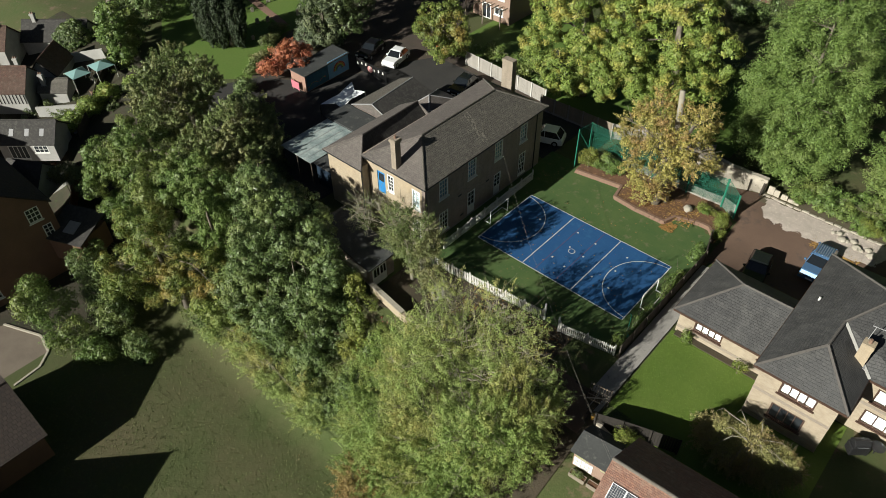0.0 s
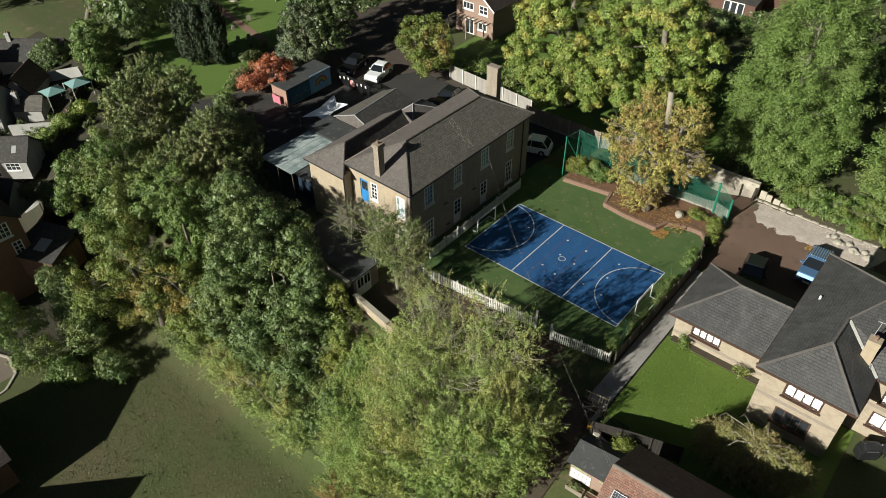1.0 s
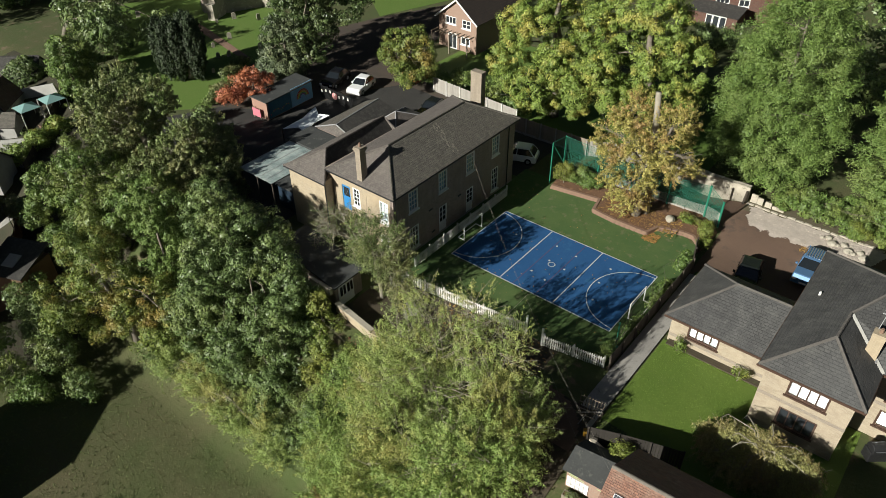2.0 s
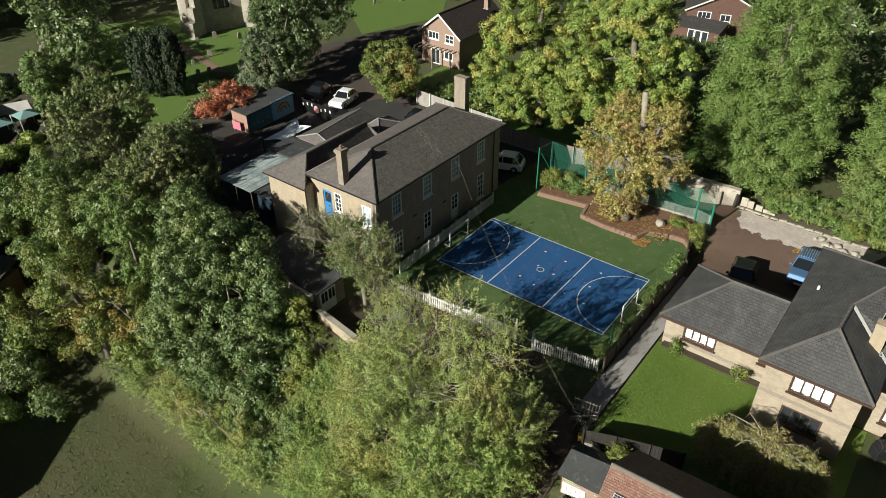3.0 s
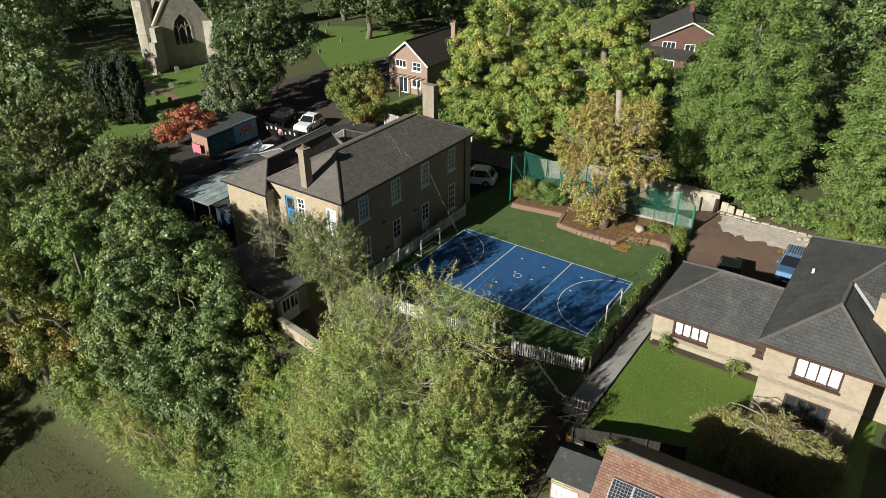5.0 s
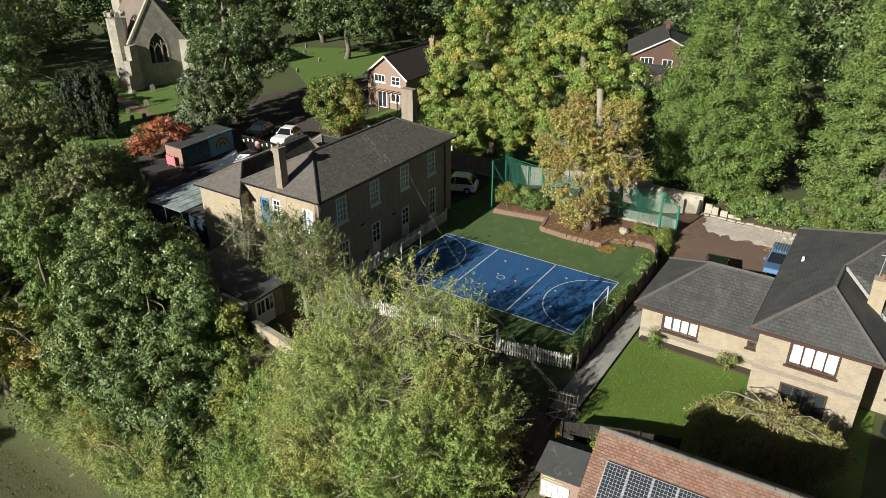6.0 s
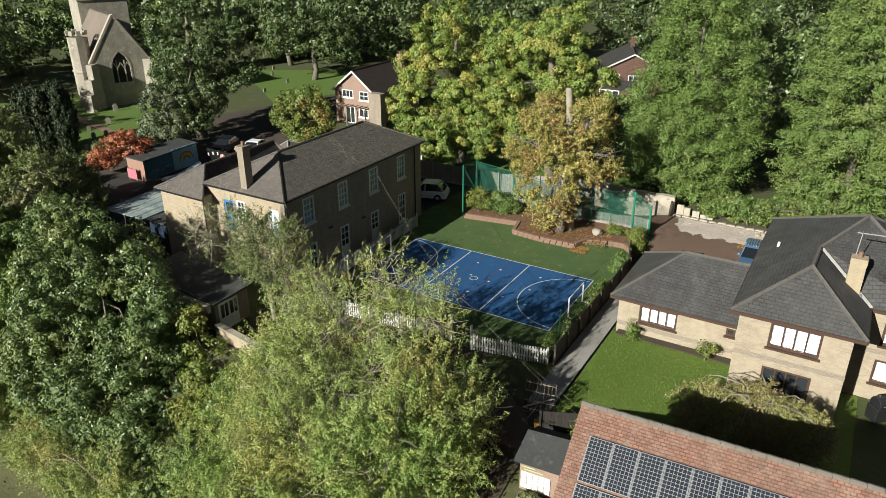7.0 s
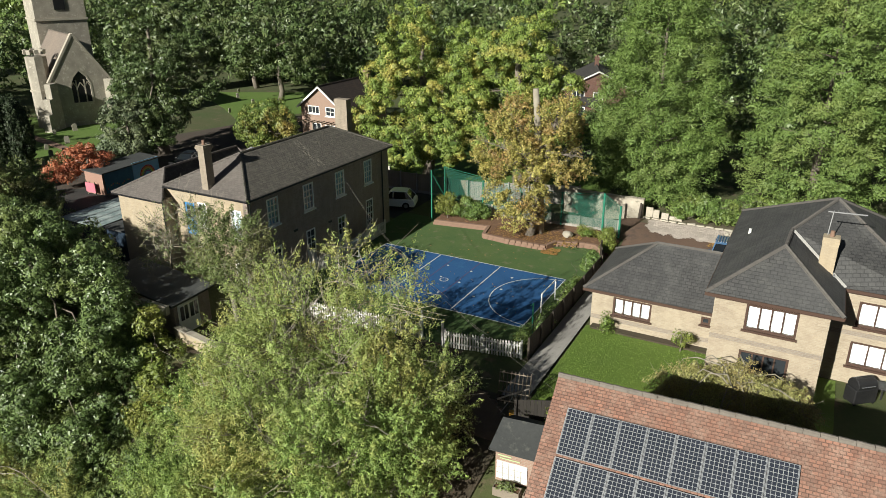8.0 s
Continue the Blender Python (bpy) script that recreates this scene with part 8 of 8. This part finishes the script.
HEAD = Mesh().add([(-0.3, -0.06, 0), (0.3, -0.06, 0), (0.3, -0.06, 0.75), (0.18, -0.06, 0.95), (-0.18, -0.06, 0.95), (-0.3, -0.06, 0.75), (-0.3, 0.06, 0), (0.3, 0.06, 0), (0.3, 0.06, 0.75), (0.18, 0.06, 0.95), (-0.18, 0.06, 0.95), (-0.3, 0.06, 0.75)],
                  [(0, 1, 2, 3, 4, 5), (11, 10, 9, 8, 7, 6)] + [(i, 6 + i, 6 + (i + 1) % 6, (i + 1) % 6) for i in range(6)]).data("gravestone", STONE)
for i, (x, y) in enumerate(((-47.2, 12.7), (-46.6, 13.9), (-50.5, 14.4), (-51.3, 17.6), (-55.3, 15.2), (-45.2, 17.8), (-57.5, 20.2), (-56.8, 22.6), (-58.6, 21.2), (-53.8, 24.5), (-44.0, 9.6), (-55.6, 50.7), (-59.5, 55), (-50, 48), (-62, 49), (-48, 41), (-63.5, 15.0), (-66, 17.5), (-68, 14.6))):
    o = new("gravestone", HEAD)
    o.matrix_world = pose(x, y, 0, 3 * math.sin(i * 2.1), 4 * math.sin(i * 3.3), 75 + 12 * math.sin(i * 1.7)) @ Matrix.Scale(0.78 + 0.2 * math.sin(i * 2.9), 4)
    tagged(o, "weathered grey gravestone in the churchyard grass", "gravestone", "gravestones")

# ---- shrubs, hedges and woods ----
def shrub(name, label, mat, lobes, seed, **kw):
    return tree(name, label, mat, (lobes[0][0], lobes[0][1]), lobes, seed, 0.05, BARK, 0, **{**dict(size=0.13, density=14, clump=0.35, leaves=30, billow=4, gaps=-2), **kw})


shrub("garden_shrub", "yellow-green shrub against the bungalow wall", G_FRESH, [(18.75, 0.7, 1.25, 0.5, 0.42, 0.75)], 201, density=9)
shrub("garden_shrub", "small yellow-green shrub under the bungalow eaves", G_FRESH, [(22.9, 0.6, 1.2, 0.5, 0.42, 0.7)], 202, density=8)
shrub("elder_bush", "light green elder growing at the barn corner", G_FRESH, [(19.75, -9.75, 1.7, 0.62, 0.6, 0.75), (20.2, -9.55, 1.3, 0.5, 0.5, 0.6)], 207, density=9)
shrub("laurel_shrub", "dense green shrub beside the ball netting", G_MID, [(3.8, 15.0, 1.2, 1.2, 0.9, 1.1), (2.9, 14.8, 1.2, 0.9, 0.8, 1.0)], 203)
shrub("laurel_shrub", "yellow-green shrub at the corner of the raised bed", G_FRESH, [(1.7, 14.3, 1.4, 1.0, 0.8, 1.3)], 204)
shrub("fern_shrub", "bright leafy plants at the end of the bed", G_FRESH, [(14.9, 14.6, 0.8, 0.8, 0.9, 0.7), (15.4, 13.4, 0.7, 0.5, 0.8, 0.6), (13.2, 15.4, 0.7, 1.0, 0.7, 0.5)], 205)
shrub("fence_shrub", "ivy and shrubs along the dark fence", G_MID, [(15.2, -2.3, 0.7, 0.5, 1.0, 0.8), (15.25, 1.0, 0.5, 0.4, 1.6, 0.6), (15.2, 5.5, 0.5, 0.4, 2.0, 0.6), (15.1, 9.8, 0.7, 0.6, 1.2, 0.8)], 206)
shrub("wall_shrub", "trailing green growth over the boundary wall", G_MID, [(18.4, 21.9, 1.3, 1.3, 0.8, 1.0), (20.4, 21.7, 1.4, 1.6, 1.0, 1.2), (19.6, 23.2, 1.6, 2.0, 1.2, 1.4), (22.8, 23.2, 1.7, 2.2, 1.2, 1.5), (26.0, 23.0, 1.7, 2.2, 1.2, 1.5), (22.4, 21.5, 1.6, 1.5, 0.8, 1.0), (24.6, 21.4, 1.5, 1.5, 0.8, 1.0), (26.8, 21.3, 1.5, 1.6, 0.8, 1.0), (29.2, 21.2, 1.6, 1.6, 0.8, 1.0)], 207, size=0.18, density=9, clump=0.45)
shrub("palm_shrub", "bright spiky yellow-green plant on the wall", G_FRESH, [(24.6, 20.9, 1.7, 1.1, 0.6, 0.8)], 208, size=0.3, slim=0.15)
shrub("bank_shrub", "red-leaved shrub below the garden wall", foliage("dark_red_leaves", (0.20, 0.035, 0.03), (0.28, 0.06, 0.04), (0.15, 0.05, 0.03), 0.2, 0.5, 0.3), [(0.6, -11.6, -0.8, 0.8, 0.6, 0.8)], 209)
shrub("bank_shrub", "sunlit leafy growth at the shed corner", G_FRESH, [(-2.2, -12.0, 0.2, 2.1, 1.5, 2.4), (-4.2, -11.8, 0.4, 1.8, 1.3, 2.2), (-0.8, -13.0, -1.4, 2.0, 1.6, 2.2), (0.8, -12.6, -1.0, 1.6, 1.2, 1.6), (-0.2, -14.4, -2.8, 1.9, 1.5, 2.0)], 211, size=0.19, density=10, clump=0.45, gaps=-0.3)
shrub("meadow_bush", "broad olive-green bush at the meadow edge", G_MID, [(-25.2, -27.8, -4.6, 2.8, 2.6, 3.2), (-22.6, -27.2, -6.0, 2.4, 2.2, 2.0), (-20.2, -26.6, -6.8, 2.2, 1.6, 1.3)], 212, size=0.2, density=10, clump=0.6)
shrub("meadow_bush", "dark bramble thicket in shade", G_DARK, [(-21.5, -23.6, -5.8, 2.8, 2.0, 2.0), (-18.0, -24.2, -6.9, 2.4, 1.6, 1.2), (-25.0, -23.4, -5.3, 2.6, 2.2, 2.2), (-28.5, -22.4, -4.6, 2.6, 2.2, 2.0)], 213, size=0.2, density=10, clump=0.6)
# Two dark leaf masses added where the bank shows only a shaded gap.
shrub("bank_shrub", "dark leaves added to fill the shaded gap below the wall", G_DARK, [(0.8, -13.6, -2.2, 2.0, 1.6, 1.6), (0.6, -15.4, -3.6, 2.2, 1.8, 1.8), (0.0, -17.2, -5.0, 2.0, 1.6, 1.6), (1.6, -16.4, -3.6, 1.6, 1.5, 1.6)], 224, size=0.2, density=9, clump=0.5)
shrub("bank_shrub", "dark leaves added to fill the shaded gap between the trees", G_DARK, [(-2.7, -13.3, -2.9, 1.6, 1.3, 1.7), (-1.6, -14.2, -2.9, 1.6, 1.5, 1.5), (-1.2, -15.6, -4.0, 1.8, 1.5, 1.6), (0.9, -12.4, -1.4, 1.2, 0.9, 1.0)], 225, size=0.2, density=9, clump=0.5)
shrub("lane_sapling", "green sapling behind the lane wall", G_FRESH, [(20.6, -9.3, 1.0, 0.8, 0.6, 0.8)], 215)
shrub("boundary_hedge", "clipped mossy hedge along the churchyard", G_DULL, [(-37.4, 4.6, 0.5, 0.9, 1.6, 0.8), (-39.3, 7.2, 0.5, 0.9, 1.8, 0.8), (-41.4, 10.0, 0.5, 0.9, 1.8, 0.8), (-43.4, 12.6, 0.5, 0.9, 1.6, 0.8)], 216, size=0.2, density=11, clump=0.5)
shrub("yard_hedge", "dark hedge along the school yard", G_DARK, [(-34.5, 1.5, 0.8, 1.6, 1.6, 1.3), (-31.5, -1.5, 0.8, 1.8, 1.6, 1.3), (-28.8, -4.2, 0.6, 1.6, 1.4, 1.2)], 217, size=0.22, density=10, clump=0.6)
shrub("garden_hedge", "yellow-green hedge among the cottages", G_LIME, [(-46.9, -13.2, -1.8, 1.5, 1.8, 1.4), (-47.4, -10.6, -1.4, 1.6, 1.9, 1.5), (-47.6, -7.8, -1.2, 1.6, 1.9, 1.5), (-47.6, -5.0, -1.0, 1.5, 1.8, 1.4), (-46.8, -2.4, -0.6, 1.4, 1.7, 1.3)], 218, size=0.24, density=10, clump=0.5)
shrub("garden_bush", "rounded dark clipped bush among the cottages", G_DARK, [(-61.6, -4.6, -0.2, 2.3, 2.3, 2.3)], 219, size=0.2, density=13, clump=0.4, billow=0)
shrub("garden_bush", "pale grey-green bush beside the brown fence", G_DULL, [(-39.2, -18.4, -2.6, 1.6, 1.5, 1.3), (-37.6, -17.6, -2.6, 1.4, 1.4, 1.2)], 222, size=0.2, density=10, clump=0.5)
shrub("garden_bush", "small dark red shrub beside the teal canopy", G_RED, [(-50.6, -4.4, -1.6, 0.7, 0.7, 0.7)], 223, size=0.18, density=10, clump=0.4)
shrub("garden_bush", "green garden shrubs behind the pale fence", G_MID, [(-14, 24.2, 1.2, 2.4, 1.4, 1.4), (-9.5, 23.4, 1.0, 1.8, 1.2, 1.2), (-18.5, 24.6, 1.0, 2.2, 1.2, 1.2)], 220, size=0.26, density=9, clump=0.6)

weep = thing("weeping_birch", "small weeping tree with pale twisted limbs and thin bronze leaves", "tree")
BRONZE = foliage("bronze_leaves", (0.25, 0.25, 0.08), (0.38, 0.37, 0.13), (0.32, 0.22, 0.10), 0.15, 0.6, 0.38)
weep_rng = random.Random(8)
Mesh().tube([(26.3, -6.2, 0.2), (26.4, -6.3, 1.4), (26.1, -5.9, 2.9)], [0.15, 0.12, 0.10], 8).obj("trunk", BARK_PALE, weep, smooth=True)
for k in range(11):
    a_ = 2 * math.pi * k / 11 + weep_rng.uniform(-0.2, 0.2)
    r_, top_ = weep_rng.uniform(1.9, 2.9), weep_rng.uniform(3.4, 3.9)
    c_, s_n = math.cos(a_), math.sin(a_)
    jig = [weep_rng.uniform(-0.25, 0.25) for _ in range(4)]
    Mesh().tube([(26.1, -5.9, 2.8), (26.1 + c_ * r_ * 0.3 - s_n * jig[0], -5.8 + s_n * r_ * 0.24 + c_ * jig[0], top_ - 0.1), (26.1 + c_ * r_ * 0.62 - s_n * jig[1], -5.8 + s_n * r_ * 0.52 + c_ * jig[1], top_), (26.1 + c_ * r_ * 0.9, -5.8 + s_n * r_ * 0.78, top_ - 0.5), (26.1 + c_ * r_ * 1.02, -5.8 + s_n * r_ * 0.86, top_ - 1.2)], [0.05, 0.036, 0.026, 0.016, 0.008], 5).obj("limb", BARK_PALE, weep, smooth=True)
leaf_cloud("crown", BRONZE, [(26.1, -5.9, 2.2, 2.7, 2.1, 1.6), (24.4, -6.0, 2.0, 1.5, 1.4, 1.5), (28.0, -6.0, 2.0, 1.5, 1.4, 1.5)], weep, 221, size=0.11, density=17, clump=0.34, leaves=34, gaps=-0.4, droop=0.5, slim=0.4, fill=0.3, shoot=1.0, rise=-0.7, bare=0.2)

tree("church_tree", "broad dark green tree on the church lawn", G_ELM, (-48, 52), [(-48, 52, 9.5, 7, 6, 5.6), (-52, 50, 7.5, 5, 5, 4.4), (-43.5, 51, 7.5, 5, 5, 4.4)], 230, 0.4, size=0.5, density=6, clump=1.2, leaves=34)
tree("church_tree", "dark spreading tree beyond the church lawn", G_ELM, (-60, 60), [(-60, 60, 8.5, 6.5, 6, 6), (-55, 63, 7.5, 5.5, 5, 5.4), (-66, 58, 7, 5, 5, 5)], 235, 0.4, size=0.5, density=6, clump=1.1, leaves=30)
tree("garden_tree", "pale green garden tree among the cottages", G_MID, (-52.6, -3.2), [(-53.1, -2.9, 2.6, 2.9, 2.9, 3.8), (-51.6, -3.6, 0.2, 2.4, 2.4, 2.8), (-55.5, -0.6, 2.4, 2.6, 2.6, 3.4)], 231, 0.2, size=0.28, density=9, clump=0.65, leaves=36)
tree("dark_pine", "dark evergreen tree beside the church", G_DARK, (-66, 2), [(-64, 6, 4.6, 4.8, 4.8, 6.0), (-58, 4.5, 3.2, 3.6, 3.6, 4.2), (-70, 10, 4.5, 4.8, 4.5, 5.8), (-55, 9.5, 2.6, 2.6, 2.6, 3.2)], 232, 0.35, size=0.42, density=7, clump=1.0, leaves=34)
tree("dark_pine", "dark evergreen tree beyond the churchyard", G_DARK, (-80, 12), [(-80, 12, 6, 6, 6, 7), (-86, 20, 7, 6, 6, 8), (-88, 4, 5, 6, 6, 6)], 233, 0.35, size=0.6, density=6, clump=1.4, leaves=30)
tree("small_tree", "small dull green tree beside the elm", G_GREY, (-36.0, 14.2), [(-36.0, 14.4, 4.6, 2.6, 2.5, 3.0), (-35.2, 13.6, 2.4, 3.0, 2.6, 2.2), (-37.6, 13.6, 2.6, 2.2, 2.2, 2.2)], 234, 0.14, size=0.26, density=8, clump=0.6, leaves=34)


def wood(name, label, mat, box, n, r, seed, **kw):
    """A far wood: many crowns as one mass."""
    rng = random.Random(seed)
    lobes = []
    for _ in range(n):
        s = r * rng.uniform(0.7, 1.25)
        lobes.append((rng.uniform(box[0], box[1]), rng.uniform(box[2], box[3]), s * rng.uniform(0.7, 1.0), s * 0.8, s * 0.8, s))
    return tagged(leaf_cloud(name, mat, lobes, None, seed, fill=0.1, billow=4, gaps=-2, **kw), label, "trees")


wood("woodland", "dark green woodland beyond the church", G_ELM, (-125, -52, 62, 96), 36, 9, 301, size=0.8, density=4.5, clump=1.6, leaves=20)
wood("woodland", "mixed green trees behind the pink house", G_ELM, (-46, -14, 62, 92), 20, 8.5, 302, size=0.7, density=4.5, clump=1.5, leaves=20)
wood("woodland", "dark trees behind the red house", G_ELM, (-16, 30, 82, 108), 28, 9, 303, size=0.7, density=4.5, clump=1.5, leaves=20)
wood("woodland", "dark trees beside the church tower", G_DARK, (-130, -84, -15, 62), 38, 8.5, 304, size=0.8, density=4.5, clump=1.6, leaves=20)
wood("woodland", "trees behind the cypresses", G_CONIFER, (32, 75, 30, 90), 22, 9, 305, size=0.8, density=4.5, clump=1.6, leaves=20)
wood("woodland", "dark trees beyond the cypresses", G_DARK, (16, 60, 44, 72), 14, 7.5, 309, size=0.6, density=4.5, clump=1.4, leaves=22)
wood("woodland", "distant woods", G_MID, (-320, 260, 150, 330), 70, 13, 306, size=1.8, density=2.6, clump=3.0, leaves=14)
wood("woodland", "distant woods to the west", G_MID, (-330, -150, -60, 150), 40, 12, 307, size=1.8, density=2.6, clump=3.0, leaves=14)
wood("garden_trees", "dense garden trees beyond the lime trees", G_MID, (4, 15, 33, 40), 5, 3.2, 308, size=0.5, density=5, clump=1.1, leaves=28)

shrub("garden_bush", "dark shrubs in the garden beyond the fence", G_DARK, [(1.8, 55.3, 1.2, 3.2, 2.6, 1.9), (-1.2, 54.8, 1.2, 3.2, 2.6, 1.9), (5.6, 52.4, 1.2, 3.2, 2.6, 1.9)], 226, size=0.34, density=7, clump=0.8)
